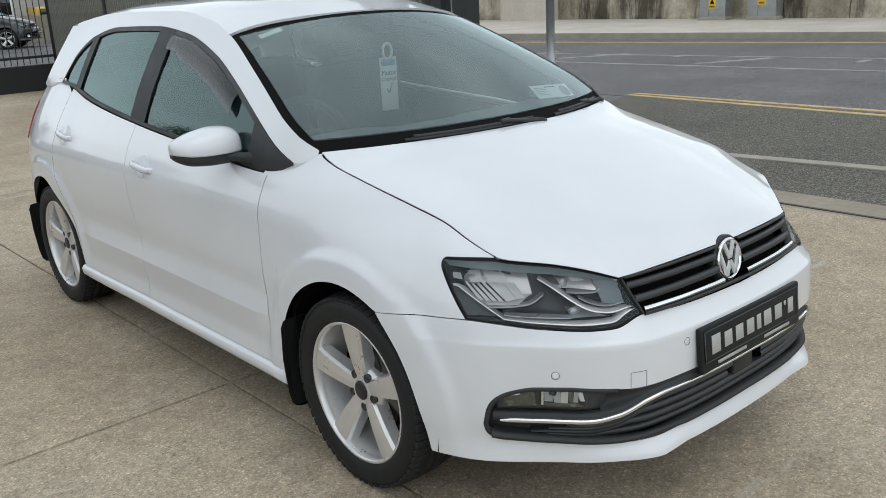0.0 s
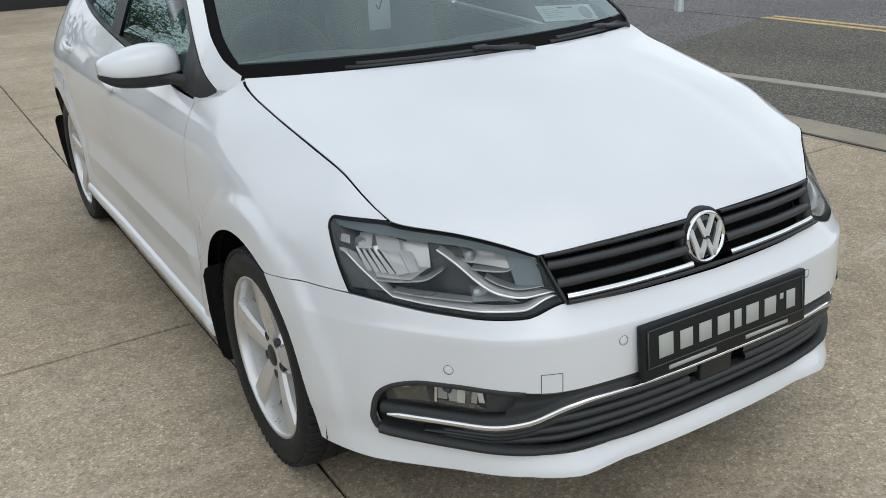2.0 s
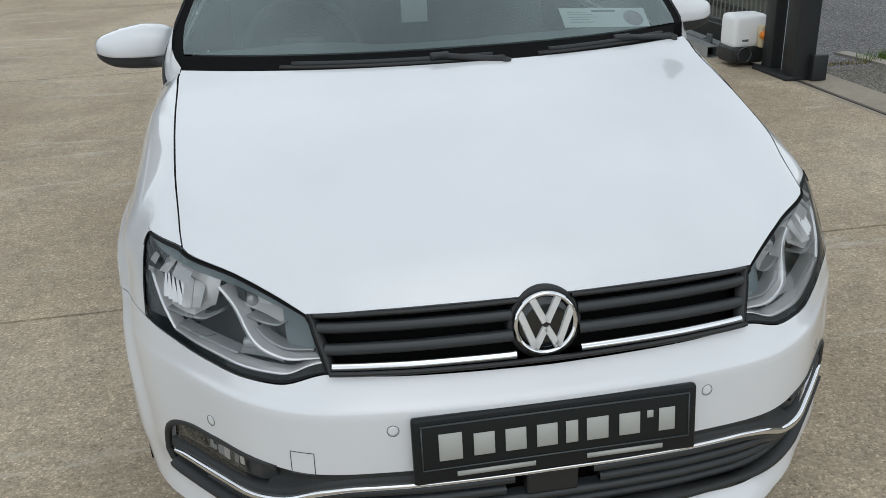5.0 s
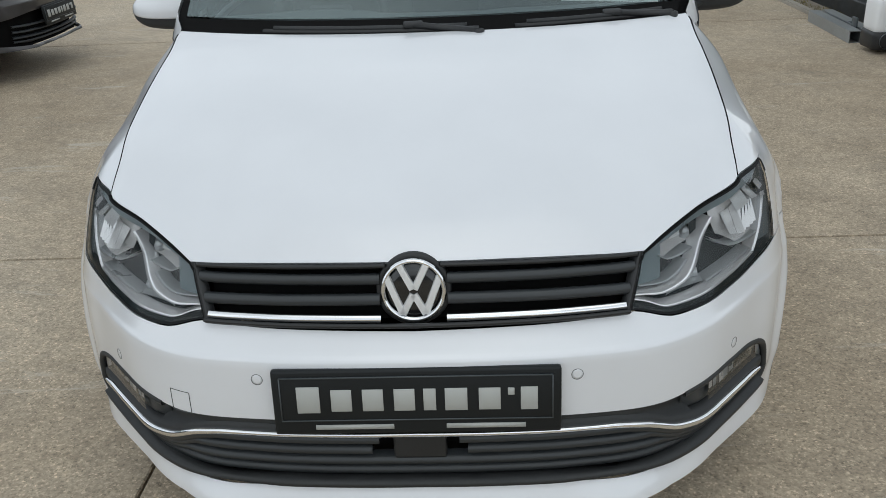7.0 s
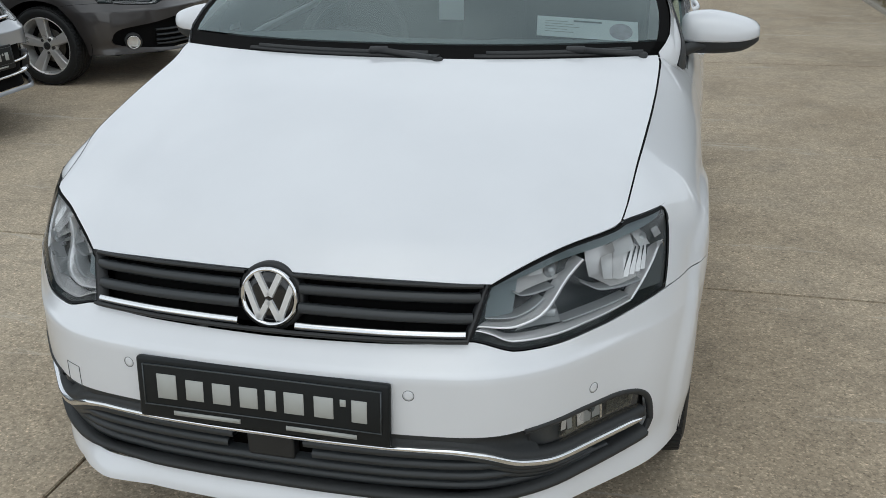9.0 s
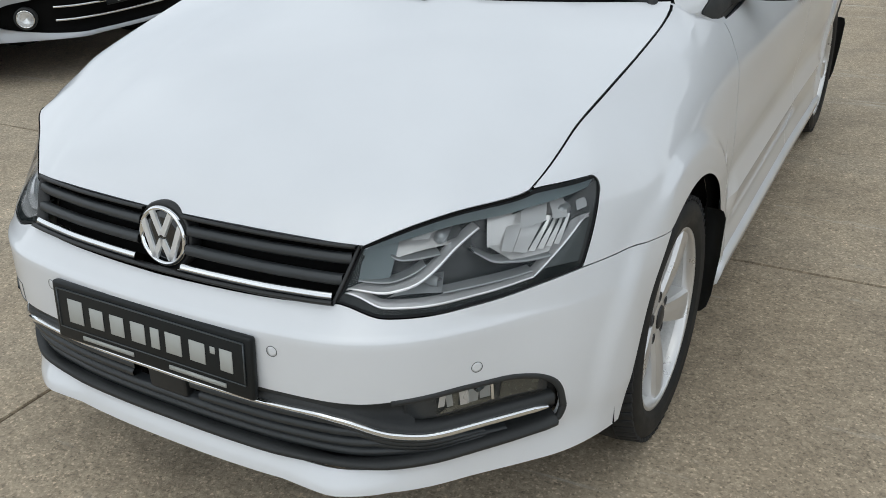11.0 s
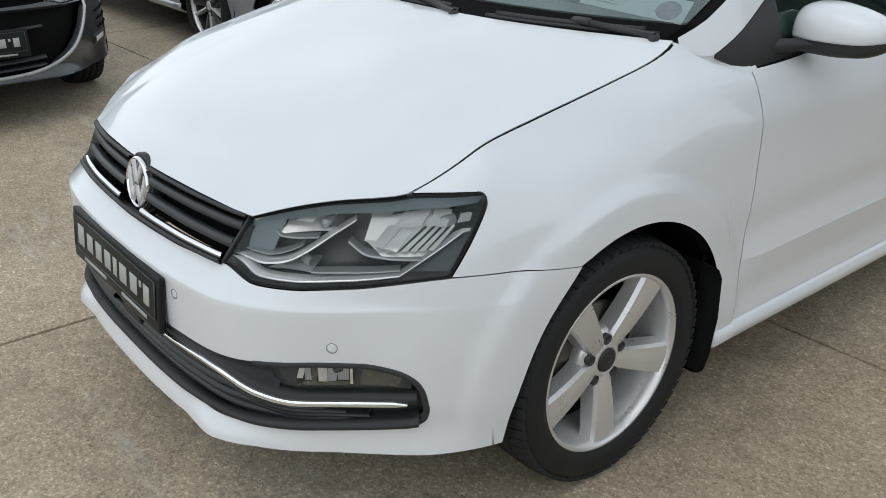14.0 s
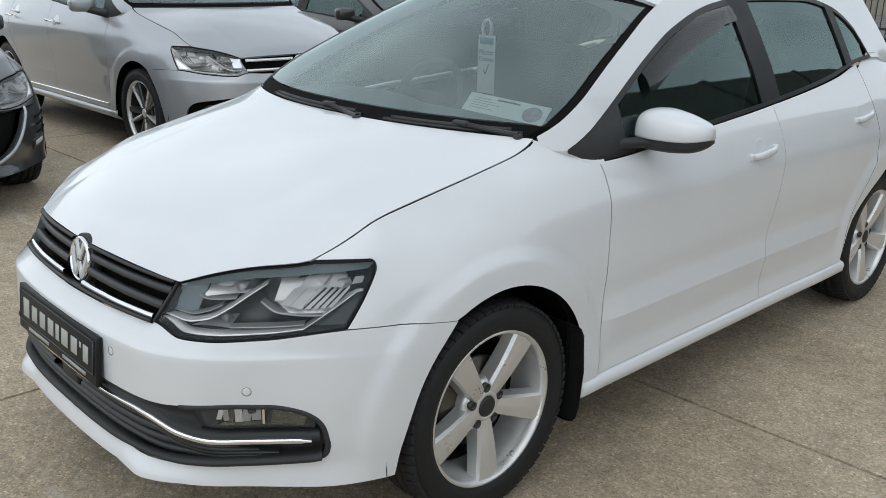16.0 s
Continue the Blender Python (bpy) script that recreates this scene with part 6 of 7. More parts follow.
def SCREEN_AT(u, v):
    """A place just inside the windscreen."""
    fine = screen_rows(SH, 100, 100, -0.003)
    p = fine[round(v * 100)][round(abs(u) * 100)]
    return Vector((math.copysign(p.x, u), p.y, p.z))


# price card on the people carrier's dashboard
card = thing("price_card", "white price card with red print behind a windscreen", "card", pose(-4.0, 2.2, 0, 0, 0, turn))
part("card_sheet", box(0.55, 0.004, 0.16, (0.12, 0.47, 1.12), turn=(52, 0, 0)), PAPER, card)
for i in range(3):
    part("print_bar", box(0.14, 0.004, 0.06, (-0.08 + 0.19 * i, 0.466, 1.124), turn=(52, 0, 0)), RED_INK, card)

# ---------------------------------------------------------------- small things in the white hatchback
tag = thing("hanging_tag", "white card tag hanging from the mirror with blue heading", "tag")
TAG_AT = pose(0.0, 0.765, 1.095, 90, 0, 0)
bm = box(0.084, 0.205, 0.0015, (0, 0, 0), 0.0006, 1)
part("tag_card", bm, PAPER, tag).matrix_basis = TAG_AT
part("tag_hook", outward(tube([(0.022 * math.cos(a), 0.125 + 0.03 * math.sin(a), 0) for a in steps(-0.9, 4.0, 18)], 0.006, 6), (0, 0.125, 0)), PAPER, tag).matrix_basis = TAG_AT
part("tag_heading", box(0.066, 0.022, 0.001, (0, 0.082, 0.001)), PALE_BLUE, tag).matrix_basis = TAG_AT
text_mesh("Motor", 0.027, INK, "tag_text", tag, TAG_AT @ pose(0, 0.042, 0.0015))
text_mesh("Checked", 0.0205, INK, "tag_text", tag, TAG_AT @ pose(0, 0.018, 0.0015))
part("tick_mark", join(box(0.004, 0.018, 0.001, (-0.008, -0.026, 0.0015), turn=(0, 0, 30)), box(0.004, 0.040, 0.001, (0.006, -0.016, 0.0015), turn=(0, 0, -22))), INK, tag).matrix_basis = TAG_AT

sheet = thing("paper_sheet", "white paper with printed lines and a round seal on the dashboard", "paper")
a, b, c = Vector((0.347, 0.345, 1.068)), Vector((0.618, 0.398, 1.047)), Vector((0.624, 0.347, 1.001))
d = a + (c - b)
part("sheet", grid([[a, b], [d, c]]), PAPER, sheet, smooth=False)
up = (b - a).cross(d - a).normalized()
up = -up if up.y > 0 else up
def on_sheet(u0, u1, v0, v1, material, name):
    q = [a + (b - a) * u + (d - a) * v + up * 0.0015 for u, v in ((u0, v0), (u1, v0), (u1, v1), (u0, v1))]
    bm = bmesh.new()
    bm.faces.new([bm.verts.new(p) for p in q])
    part(name, bm, material, sheet, smooth=False)
for i in range(5):
    on_sheet(0.08, 0.30 + 0.06 * (i % 3), 0.22 + 0.13 * i, 0.25 + 0.13 * i, PALE_INK, "print_line")
on_sheet(0.36, 0.64, 0.14, 0.22, INK, "signature_bar")
seal = bmesh.new()
seal.faces.new([seal.verts.new(a + (b - a) * (0.83 + 0.115 * math.cos(t)) + (d - a) * (0.55 + 0.40 * math.sin(t)) + up * 0.001) for t in steps(0, 2 * math.pi, 28)[:-1]])
part("round_seal", seal, SEAL, sheet, smooth=False)

pass_card = thing("screen_sticker", "small white sticker in the top corner of the windscreen", "sticker")
bm = grid([[SCREEN_AT(-0.86, 0.93), SCREEN_AT(-0.70, 0.955)], [SCREEN_AT(-0.86, 0.89), SCREEN_AT(-0.70, 0.915)]])
part("sticker_sheet", bm, PAPER, pass_card, smooth=False)


# ---------------------------------------------------------------- gateway, road and far side
GALV = wear(mat("galvanised_steel", (0.40, 0.42, 0.43), 0.42, 0.7), 6, 0.75, 1.15, 0.35, 0.55)
FENCE = wear(mat("black_fence_paint", (0.014, 0.016, 0.017), 0.5), 5, 0.75, 1.3, 0.42, 0.62)
PICKET = wear(mat("grey_green_picket", (0.16, 0.165, 0.14), 0.65), 5, 0.7, 1.25, 0.55, 0.75)
KERB = wear(mat("kerb_stone", (0.36, 0.33, 0.28), 0.9), 4, 0.75, 1.15, 0.8, 0.95, 0.002)
GRASS = wear(mat("grass_blade", (0.10, 0.17, 0.025), 0.7), 9, 0.6, 1.4, 0.6, 0.8)
DRY = wear(mat("dry_grass", (0.22, 0.18, 0.07), 0.8), 9, 0.6, 1.3, 0.7, 0.9)


def retaining():
    m = mat("stained_retaining_wall", (0.3, 0.27, 0.22), 0.9, spec=0.3)
    c = coords(m)
    flow = node(m, "ShaderNodeMapping", Scale=(1.0, 1.0, 0.16))
    link(m, c, flow.inputs["Vector"])
    streak, blot, fine = noise_of(m, flow.outputs[0], 1.1, 7, 0.7), noise_of(m, c, 0.8, 6, 0.6), noise_of(m, c, 12.0, 4)
    base = ramp(m, blot, [(0.3, (0.17, 0.155, 0.11)), (0.5, (0.38, 0.335, 0.25)), (0.68, (0.62, 0.56, 0.46))])
    dark = ramp(m, streak, [(0.40, grey(0.22)), (0.50, grey(0.85)), (0.68, grey(1.2))])
    tone = blend(m, "MULTIPLY", 1.0, base, dark)
    link(m, blend(m, "MULTIPLY", 0.5, tone, ramp(m, fine, [(0.3, grey(0.6)), (0.7, grey(1.3))])), bsdf(m).inputs["Base Color"])
    bump(m, fine, 0.4, 0.01)
    return m


RETAIN = retaining()


def sloped(x_a, y_a, x_b, y_b, width, y0, y1):
    """Plan outline of a line through two places, drawn out to y0 and y1."""
    k = (x_b - x_a) / (y_b - y_a)
    x = lambda y: x_a + k * (y - y_a)
    return [(x(y0), y0), (x(y0) + width, y0), (x(y1) + width, y1), (x(y1), y1)]


RUSTED = wear(mat("rusty_rail", (0.10, 0.085, 0.07), 0.6, 0.5), 9, 0.6, 1.3, 0.5, 0.75)
GATE_CONCRETE = wear(mat("dusty_gate_concrete", (0.30, 0.262, 0.205), 0.9), 1.3, 0.7, 1.25, 0.8, 0.95, 0.003)
flat("gate_strip", rect(3.05, 3.42, -30, 15.2), -0.10, -0.002, GATE_CONCRETE, "pale worn concrete strip under a sliding gate", category="pavement")
flat("gate_rail", rect(3.090, 3.115, -9.0, 6.0), -0.05, 0.004, RUSTED, "rusty steel gate rail let into concrete", category="rail")
flat("apron_strip", rect(3.42, 4.30, -30, 3.9), -0.10, -0.006, APRON, "old stony asphalt strip outside the gate", category="road")
flat("edging", [(4.42, -30), (4.55, -30), (4.55, 0.5), (4.27, 2.6), (4.02, 4.4), (3.90, 4.4), (4.14, 2.6), (4.42, 0.5)], -0.10, 0.006, KERB, "flush pale concrete edging in asphalt", category="kerb")
flat("apron", [(4.30, -30), (6.95, -30), (7.05, 4.9), (4.05, 4.0), (4.30, 3.9)], -0.10, -0.004, APRON, "rough grey asphalt apron before the road", category="road")
flat("road", [(6.6, -80), (17.3, -80), (14.6, 90), (6.9, 90), (7.0, 4.9)], -0.10, -0.008, ASPHALT, "grey asphalt road with worn markings", category="road")
flat("road_edge", [(3.45, 3.86), (7.2, 3.86), (7.2, 40), (3.6, 40)], -0.10, -0.012, ASPHALT, "worn grey asphalt beside the gate", category="road")
for n, w in ((0.0, 0.10), (0.27, 0.10)):
    flat("yellow_line", sloped(6.84 + n, 1.67, 7.0 + n * 0.6, 4.6, w, -40, 4.9), -0.01, 0.002, YELLOW, "worn yellow parking line along the road", category="road marking")
flat("far_yellow_line", sloped(15.35, 5.2, 13.85, 13.7, 0.16, -20, 30), -0.01, 0.002, YELLOW, "worn yellow line beside the far kerb", category="road marking")
flat("lane_line", sloped(12.35, 3.95, 11.6, 9.86, 0.12, -20, 40), -0.01, 0.002, LINE, "long thin white lane line", category="road marking")
flat("lane_line", sloped(10.62, 3.2, 10.2, 8.65, 0.12, -20, 40), -0.01, 0.002, LINE, "long thin white lane line", category="road marking")
for y in (1.9, 5.0, 8.0, 11.0):
    flat("hatch_line", [(10.75, y + 1.25), (12.0, y + 0.55), (12.05, y + 0.72), (10.80, y + 1.42)], -0.01, 0.0025, LINE, "white slanted hatch bar between lane lines", category="road marking")
for y in (4.0, 7.3, 10.4):
    flat("road_stud", rect(11.7, 12.1, y, y + 0.14), -0.01, 0.006, LINE, "short white dash on the road", category="road marking")
far_kerb = sloped(16.35, 5.2, 15.0, 13.7, 0.16, -20, 40)
flat("far_kerb", far_kerb, -0.10, 0.13, KERB, "raised concrete kerb along the far pavement", 0.02, category="kerb")
flat("far_pavement", [far_kerb[1], (24.0, -20), (24.0, 40), far_kerb[2]], -0.10, 0.115, PAVE, "pale concrete pavement on the far side", category="pavement")

wall = thing("retaining_wall", "tall stained concrete retaining wall with dark streaks", "wall", kind="structure")
for i in range(14):
    y = -22 + i * 3.6
    part("wall_panel", box(0.30, 3.585, 3.6, (21.45 + 0.01 * (i % 2), y, 1.8), 0.015, 1), RETAIN, wall, smooth=False)
part("wall_pier", box(0.9, 2.2, 3.8, (21.2, 19.6, 1.9), 0.02, 1), PAVE, wall, smooth=False)


def utility_box(y, h, sign_z, extra):
    root = thing("utility_cabinet", "grey steel utility cabinet with a yellow warning sign", "cabinet", group="roadside cabinets")
    part("plinth", box(0.40, 0.86, 0.10, (20.75, y, 0.16), 0.01), KERB, root)
    part("body", box(0.38, 0.82, h, (20.75, y, 0.20 + h / 2), 0.012), GALV, root)
    part("lid", box(0.44, 0.88, 0.04, (20.75, y, 0.22 + h), 0.012), GALV, root)
    part("door_seam", box(0.006, 0.008, h - 0.08, (20.557, y + 0.1, 0.20 + h / 2)), INK, root)
    part("warning_sign", box(0.006, 0.23, 0.32, (20.556, y, sign_z), 0.002, 1), SIGN, root, "yellow warning sign")
    tri = bmesh.new()
    tri.faces.new([tri.verts.new(p) for p in ((20.551, y + 0.075, sign_z - 0.02), (20.551, y - 0.075, sign_z - 0.02), (20.551, y, sign_z + 0.11))])
    bmesh.ops.solidify(tri, geom=list(tri.faces), thickness=0.003)
    part("warning_triangle", tri, INK, root, smooth=False)
    part("text_bar", box(0.004, 0.16, 0.05, (20.551, y, sign_z - 0.09)), INK, root)
    if extra:
        for dy, dz in ((-0.2, 0.12), (-0.05, 0.15), (0.12, 0.14), (-0.28, 0.2), (0.2, 0.2)):
            part("sticker", box(0.004, 0.07, 0.05, (20.556, y + dy, h + 0.2 - dz + 0.02)), INK, root)


SIGN = wear(mat("yellow_sign", (0.75, 0.50, 0.02), 0.5), 8, 0.9, 1.05, 0.45, 0.6)
utility_box(12.15, 0.92, 0.58, False)
utility_box(10.65, 0.98, 0.66, True)

pole = thing("steel_pole", "grey galvanised steel pole with a domed cap", "pole")
part("pole_tube", tube([(6.95, 6.1, -0.02), (6.95, 6.1, 1.30)], 0.057, 20), GALV, pole)
part("pole_cap", outward(lathe([(1.30, 0.061), (1.33, 0.060), (1.355, 0.04), (1.362, 0.001)], 20, "Z", (6.95, 6.1, 0)), (6.95, 6.1, 1)), LAMP_GREY, pole)


def barred_fence(name, label, a, b, height, plinth, gap, material, post_every=2.6, bar=0.010):
    """Plinth, posts, two rails and upright bars between two places."""
    root = thing(name, label, "fence", kind="structure")
    a, b = Vector((*a, 0)), Vector((*b, 0))
    way, n = (b - a).normalized(), (b - a).length
    turn = math.degrees(math.atan2(way.y, way.x))
    mid = (a + b) / 2
    part("plinth", box(n, 0.22, plinth, (mid.x, mid.y, plinth / 2 - 0.01), 0.01, 1, (0, 0, turn)), FENCE, root, smooth=False)
    for z in (plinth + 0.12, height - 0.12):
        part("rail", box(n, 0.035, 0.045, (mid.x, mid.y, z), 0.004, 1, (0, 0, turn)), FENCE, root, smooth=False)
    k = int(n / post_every) + 1
    post = None
    for i in range(k + 1):
        p = a + way * (n * i / k)
        if post is None:
            post = part("post", box(0.09, 0.09, height + 0.06, (0, 0, 0), 0.006), FENCE, root)
            post.location = (p.x, p.y, height / 2 + 0.03)
        else:
            o = new("post", post.data)
            o.parent, o.location = root, (p.x, p.y, height / 2 + 0.03)
    m, first = int(n / gap), None
    for i in range(m):
        p = a + way * (n * (i + 0.5) / m)
        if first is None:
            first = part("bar", box(bar, bar * 2.0, height - plinth, (0, 0, 0), 0.002, 1), material, root, smooth=False)
        else:
            o = new("bar", first.data)
            o.parent = root
            o.location, o.rotation_euler = (p.x, p.y, plinth + (height - plinth) / 2), (0, 0, radians(turn))
            continue
        first.location, first.rotation_euler = (p.x, p.y, plinth + (height - plinth) / 2), (0, 0, radians(turn))
    return root


barred_fence("fence_side", "black fence on a low dark plinth with grey pickets", (3.42, 4.45), (3.35, 14.6), 3.3, 0.16, 0.075, PICKET, 2.6, 0.022)
barred_fence("fence_rear", "black barred fence on a black plinth wall", (-14.0, 14.9), (3.35, 14.6), 2.1, 0.46, 0.105, FENCE, 2.9, 0.012)

gate_post = thing("gate_post", "heavy black steel gate post on a base plate", "gate post")
part("post_front", box(0.16, 0.16, 2.3, (3.14, 3.66, 1.15), 0.008), FENCE, gate_post)
part("post_back", box(0.13, 0.13, 2.3, (3.126, 3.96, 1.15), 0.008), FENCE, gate_post)
part("stop_box", box(0.11, 0.08, 0.18, (3.232, 3.565, 0.09), 0.008), FENCE, gate_post)
part("conduit", tube([(3.105, 3.80, 0.0), (3.105, 3.80, 2.2)], 0.010, 8), GALV, gate_post)
part("post_foot", box(0.26, 0.48, 0.03, (3.14, 3.82, 0.015), 0.004), FENCE, gate_post)

CREAM = wear(mat("cream_plastic", (0.62, 0.52, 0.34), 0.5), 9, 0.9, 1.05, 0.45, 0.6)
ORANGE = mat("orange_plastic", (0.75, 0.22, 0.02), 0.4)
machine = thing("gate_motor", "white and black gate motor with an orange knob", "motor")
part("hood_cover", box(0.27, 0.23, 0.25, (3.01, 4.24, 0.262), 0.045, 3), PAPER, machine)
part("base", box(0.28, 0.25, 0.13, (3.01, 4.24, 0.092), 0.03, 2), BLACK, machine)
part("wheel_disc", outward(lathe([(-0.01, 0.055), (0.02, 0.055), (0.02, 0.03), (0.005, 0.001)], 24, "Y", (2.965, 4.11, 0.095)), (2.965, 4.4, 0.1)), GALV, machine)
part("control_box", box(0.12, 0.07, 0.16, (3.115, 4.085, 0.23), 0.012), CREAM, machine)
part("knob", outward(lathe([(-0.02, 0.001), (-0.018, 0.03), (0.02, 0.032)], 20, "Y", (3.075, 4.04, 0.245)), (3.075, 4.3, 0.245)), ORANGE, machine)
part("mark_bar", box(0.05, 0.003, 0.016, (2.97, 4.124, 0.20)), INK, machine)

for dx, dy, name in ((0.0, 0.0, "front"), (0.115, 0.02, "back")):
    beam = thing("steel_section", "galvanised hollow square steel section lying on concrete", "steel section", group="steel sections")
    bm = bmesh.new()
    x0, y0, y1, h, w = 2.92 + dx, 4.54 + dy, 5.50 + dy, 0.088, 0.005
    outer = [(-h / 2, 0), (h / 2, 0), (h / 2, h), (-h / 2, h)]
    inner = [(-h / 2 + w, w), (h / 2 - w, w), (h / 2 - w, h - w), (-h / 2 + w, h - w)]
    lean = lambda y: (y - y0) * 0.03
    rows = []
    for y, prof in ((y0 + 0.25, inner), (y0, inner), (y0, outer), (y1, outer), (y1, inner), (y1 - 0.25, inner)):
        rows.append([(x0 + px + lean(y), y, pz + 0.001) for px, pz in prof])
    part("tube", grid(rows, closed=True), GALV, beam, smooth=False)
    if name == "front":
        part("lug", box(0.012, 0.10, 0.09, (x0 + 0.056, 4.72, 0.115), 0.01, 2), LAMP_GREY, beam)
    else:
        part("weld_tab", box(0.05, 0.06, 0.006, (x0 + 0.0, 4.9, h + 0.004), 0.002, 1), LAMP_GREY, beam)


def tufts(name, label, places, height, material, seed):
    """Many bent blades, as one mesh."""
    rng = random.Random(seed)
    bm = bmesh.new()
    for x, y, spread, count in places:
        for _ in range(count):
            a, r = rng.uniform(0, 6.283), spread * math.sqrt(rng.random())
            px, py = x + r * math.cos(a), y + r * math.sin(a)
            h, w, b = height * rng.uniform(0.45, 1.1), rng.uniform(0.0025, 0.005), rng.uniform(0, 6.283)
            lean = rng.uniform(0.1, 0.7) * h
            vs = []
            for f in (0, 0.5, 1.0):
                ox, oy = px + lean * f * f * math.cos(b), py + lean * f * f * math.sin(b)
                k = w * (1 - f * 0.95)
                vs.append((bm.verts.new((ox - k * math.sin(b), oy + k * math.cos(b), h * f - 0.01)), bm.verts.new((ox + k * math.sin(b), oy - k * math.cos(b), h * f - 0.01))))
            for p, q in zip(vs, vs[1:]):
                bm.faces.new((p[0], p[1], q[1], q[0]))
    ob = part(name, bm, material, smooth=False)
    return tagged(ob, label, "grass", kind="stuff")


tufts("grass_tuft", "small green grass tuft growing at the asphalt edge", [(4.16, 4.05, 0.09, 300), (4.02, 4.08, 0.12, 60)], 0.09, GRASS, 4)
tufts("dry_weeds", "yellowed weeds along a crack beside the gate", [(3.60 + 0.07 * i, 4.0 + 0.01 * (i % 3), 0.05, 24) for i in range(12)], 0.035, DRY, 5)
tufts("fence_weeds", "low brown dry weeds along the fence foot", [(3.2 + 0.05 * math.sin(i), 4.6 + 0.16 * i, 0.09, 70) for i in range(60)], 0.035, DRY, 6)
flat("fence_kerb", sloped(3.02, 4.6, 2.98, 12.0, 0.07, 5.3, 14.4), -0.05, 0.035, KERB, "low concrete edging along the fence", 0.01, category="kerb")

# behind the rear fence: car park, sheds and trees
flat("car_park", rect(-40, 6.3, 15.3, 48), -0.10, -0.004, ASPHALT, "grey car park surface with white bays", category="road")
for i in range(8):
    flat("bay_line", rect(-9 + i * 2.6, -8.9 + i * 2.6, 17.0, 21.5), -0.01, 0.003, LINE, "white parking bay line", category="road marking")
flat("bay_end_line", rect(-12, 6.3, 21.5, 21.62), -0.01, 0.003, LINE, "white line closing the parking bays", category="road marking")


def shed(x, y, sx, sy, h, rise, wall_mat, roof_mat, label):
    root = thing("building", label, "building")
    part("wall", box(sx, sy, h, (x, y, h / 2), 0.01, 1), wall_mat, root, smooth=False)
    bm = bmesh.new()
    o = 0.25
    pts = [(-sx / 2 - o, -sy / 2 - o, h), (0, -sy / 2 - o, h + rise), (sx / 2 + o, -sy / 2 - o, h), (-sx / 2 - o, sy / 2 + o, h), (0, sy / 2 + o, h + rise), (sx / 2 + o, sy / 2 + o, h)]
    v = [bm.verts.new((x + p[0], y + p[1], p[2])) for p in pts]
    for f in ((0, 1, 4, 3), (1, 2, 5, 4), (0, 2, 1), (3, 4, 5), (0, 3, 5, 2)):
        bm.faces.new([v[i] for i in f])
    part("roof", bm, roof_mat, root, smooth=False)
    for i in range(max(int(sx / 3), 1)):
        wx = x - sx / 2 + (i + 0.5) * sx / max(int(sx / 3), 1)
        win = part("window", box(1.1, 0.10, 1.2, (wx, y - sy / 2, 1.6), 0.01, 1), PAPER, root)
        part("pane", box(0.95, 0.03, 1.05, (wx, y - sy / 2 - 0.05, 1.6)), GLOSS_BLACK, win)
    return root


RENDER = wear(mat("grey_render", (0.42, 0.40, 0.36), 0.9), 0.6, 0.75, 1.15, 0.85, 0.95, 0.003)
CLAD = wear(mat("timber_boards", (0.33, 0.30, 0.24), 0.85), 1.2, 0.7, 1.2, 0.8, 0.9, 0.004)
ROOF = wear(mat("grey_roof", (0.16, 0.16, 0.165), 0.8), 0.8, 0.75, 1.2, 0.7, 0.9, 0.004)
shed(4.0, 46.0, 22.0, 8.0, 3.0, 2.4, RENDER, ROOF, "low grey rendered building with a pitched roof")
shed(-24.0, 45.0, 26.0, 9.0, 3.6, 2.2, CLAD, ROOF, "long weathered timber-clad shed with a grey roof")
boards = thing("board_fence", "weathered upright timber board fence", "fence", kind="structure")
first_board = None
for i in range(124):
    if first_board is None:
        first_board = part("board", box(0.24, 0.03, 1.08, (0, 0, 0), 0.004, 1), CLAD, boards, smooth=False)
        first_board.location = (-20 + 0.27 * i, 36.0, 0.50)
    else:
        o = new("board", first_board.data)
        o.parent, o.location = boards, (-20 + 0.27 * i, 36.0, 0.50 + 0.02 * (i % 3))


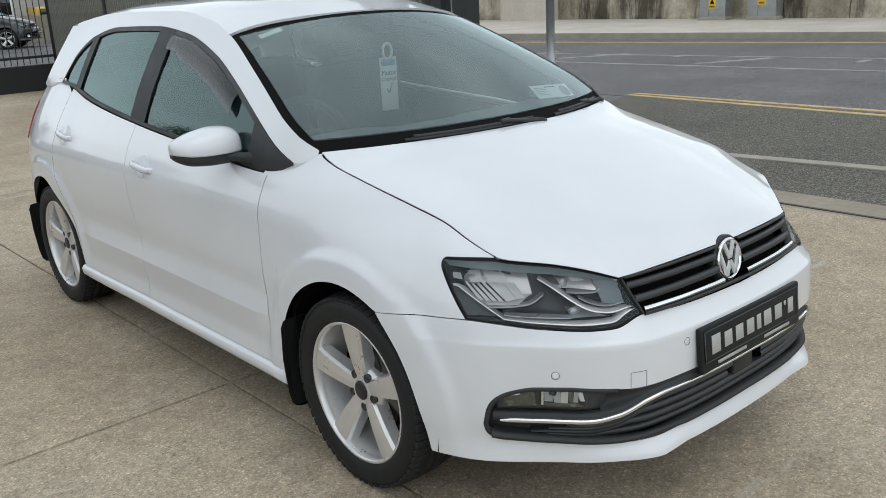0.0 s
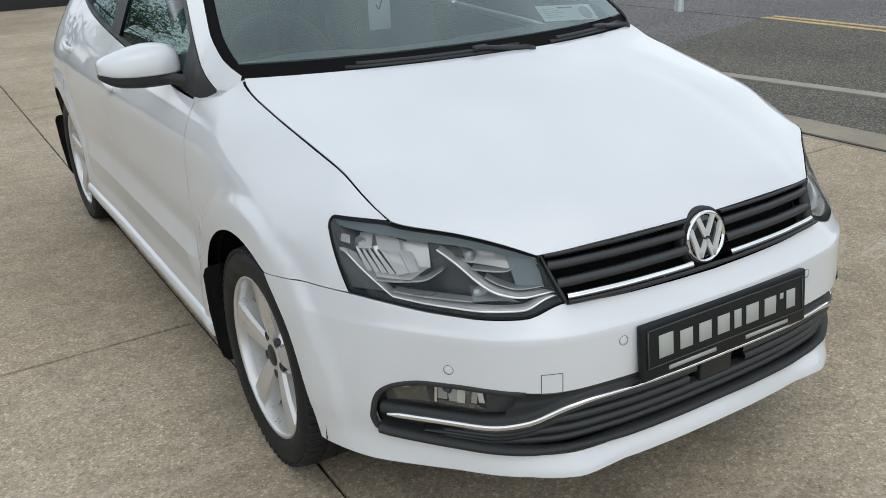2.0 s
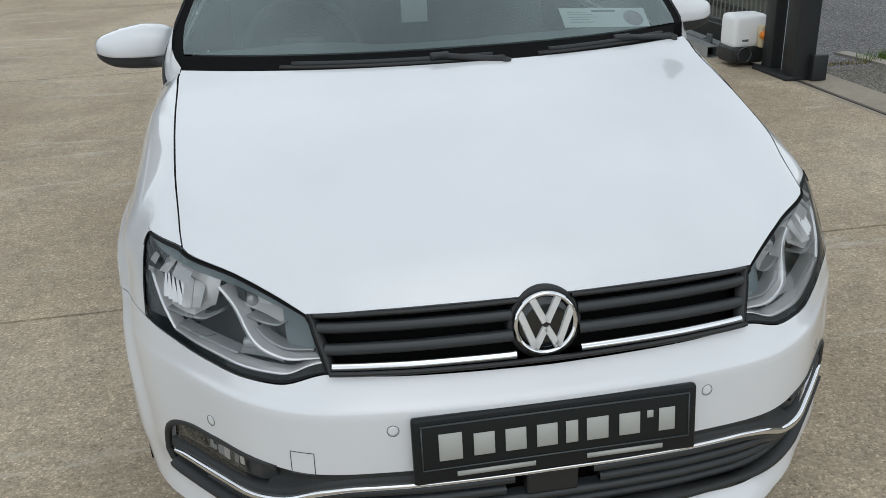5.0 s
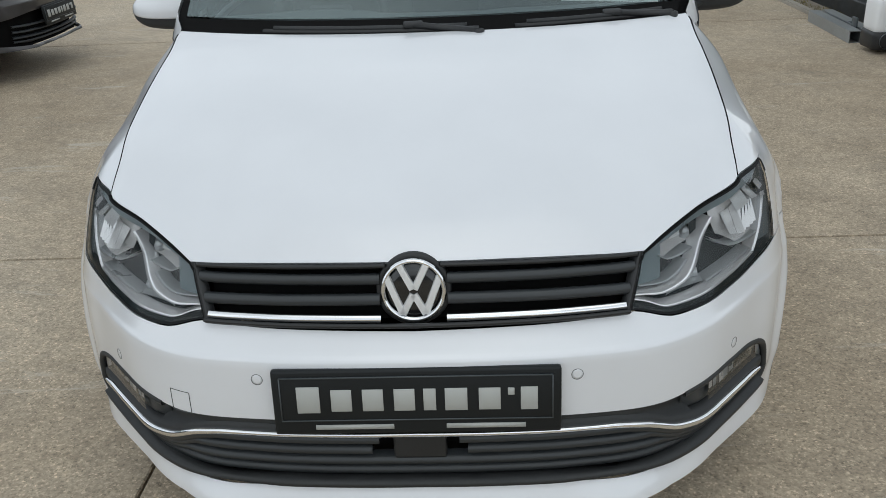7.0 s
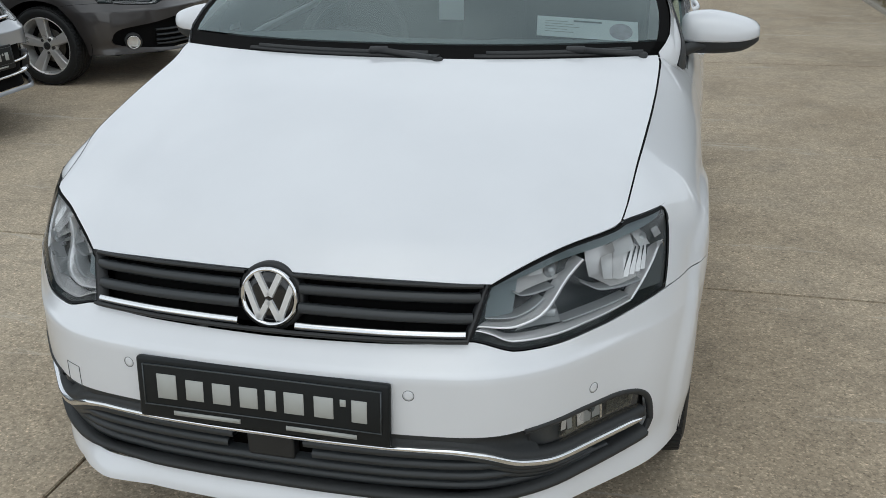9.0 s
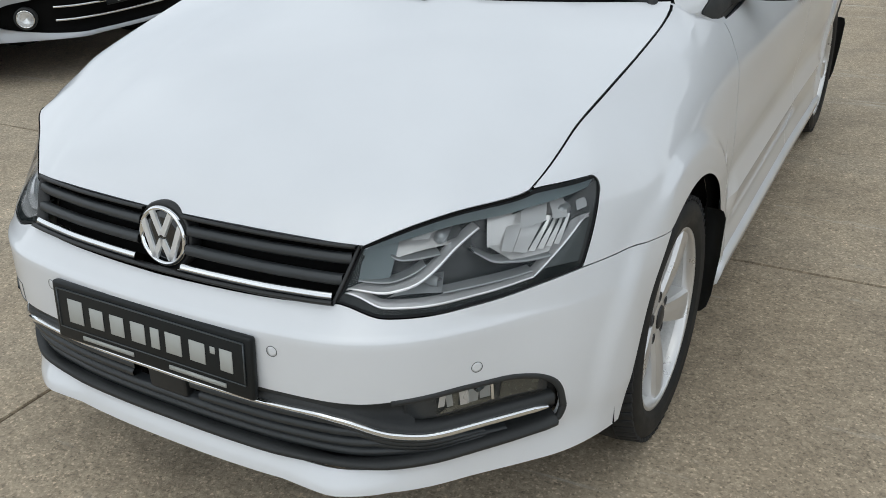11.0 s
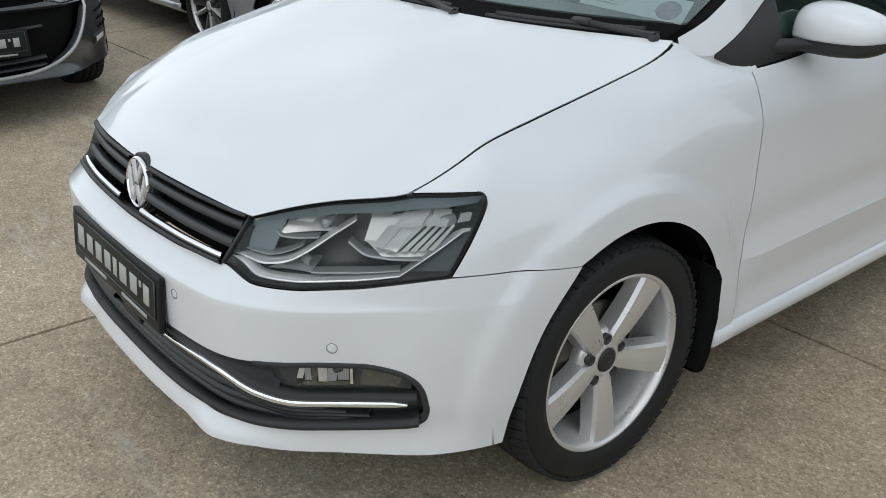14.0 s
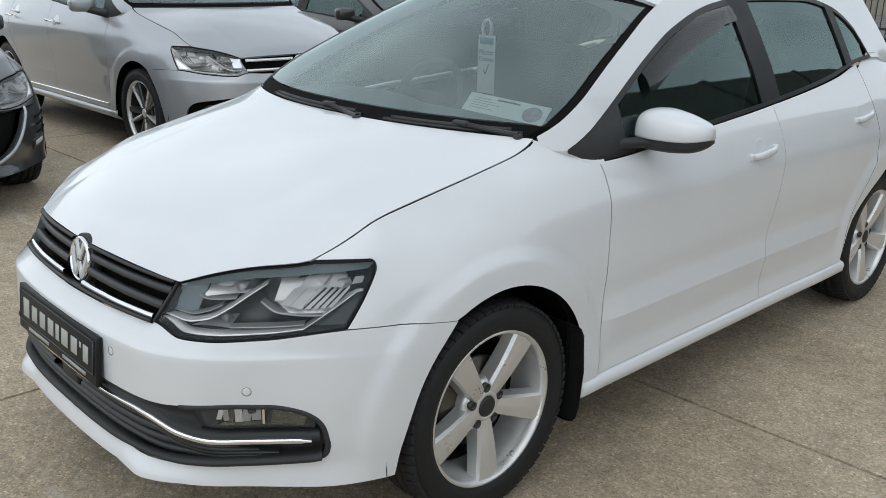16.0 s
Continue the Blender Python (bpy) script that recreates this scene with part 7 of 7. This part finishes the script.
def compact_van(x, y):
    """Small boxy van, seen from the side over the boards."""
    van = thing("compact_van", "small yellow van parked behind the timber boards", "van")
    body = join(box(2.8, 1.5, 0.62, (x, y, 0.62), 0.10, 3), box(2.5, 1.4, 0.62, (x - 0.08, y, 1.06), 0.14, 3))
    part("body", body, VAN_PAINT, van)
    for dx, w in ((-0.62, 1.05), (0.62, 0.62)):
        part("side_window", box(w, 0.02, 0.30, (x + dx, y - 0.703, 1.13), 0.008, 2), GLOSS_BLACK, van)
    for dx in (-0.85, 0.85):
        for dy in (-0.68, 0.68):
            part("wheel", outward(lathe([(-0.08, 0.05), (-0.08, 0.27), (-0.05, 0.30), (0.05, 0.30), (0.08, 0.27), (0.08, 0.05)], 20, "Y", Vector((x + dx, y + dy, 0.30))), (x + dx, y + dy, 0.30)), RUBBER, van)


VAN_PAINT = paint("yellow_van_paint", (0.62, 0.40, 0.03), 0.1, 0.35)
compact_van(11.8, 38.4)


def tree(x, y, h, seed, label):
    rng = random.Random(seed)
    root = thing("tree", label, "tree")
    part("trunk", tube(smooth_path([(x, y, -0.05), (x + 0.1, y, h * 0.25), (x - 0.05, y + 0.1, h * 0.5), (x, y, h * 0.8)], 14), lambda t: 0.16 * (1 - 0.75 * t) * h / 6, 10), BARK, root)
    leaves = bmesh.new()
    for k in range(14):
        a, el = rng.uniform(0, 6.283), rng.uniform(0.1, 1.2)
        base = Vector((x, y, h * rng.uniform(0.35, 0.7)))
        tip = base + Vector((math.cos(a) * math.cos(el), math.sin(a) * math.cos(el), math.sin(el))) * h * rng.uniform(0.2, 0.36)
        part("limb", tube([base, (base + tip) / 2 + Vector((0, 0, 0.1)), tip], lambda t: 0.05 * (1 - 0.8 * t) * h / 6, 6), BARK, root)
        for _ in range(260):
            c = tip + Vector((rng.gauss(0, 1), rng.gauss(0, 1), rng.gauss(0, 0.8))) * h * 0.085
            n = Vector((rng.gauss(0, 1), rng.gauss(0, 1), rng.gauss(0, 1))).normalized()
            u = n.orthogonal().normalized() * rng.uniform(0.05, 0.1)
            w = n.cross(u)
            leaves.faces.new([leaves.verts.new(c + d) for d in (u, w * 0.6, -u, -w * 0.6)])
    ob = part("crown", leaves, LEAF, root, smooth=False)
    return root


BARK = wear(mat("bark", (0.08, 0.065, 0.05), 0.9), 6, 0.6, 1.3, 0.85, 0.95, 0.01)
LEAF = wear(mat("leaf_green", (0.055, 0.095, 0.025), 0.6), 3, 0.6, 1.5, 0.5, 0.7)
for i, (x, y, h) in enumerate(((10.6, 33.2, 7.0), (4.6, 30.0, 6.0), (-8.0, 34.0, 6.5), (-16.0, 33.0, 7.5), (-26.0, 30.0, 7.0))):
    tree(x, y, h, 20 + i, "leafy green tree behind the car park")
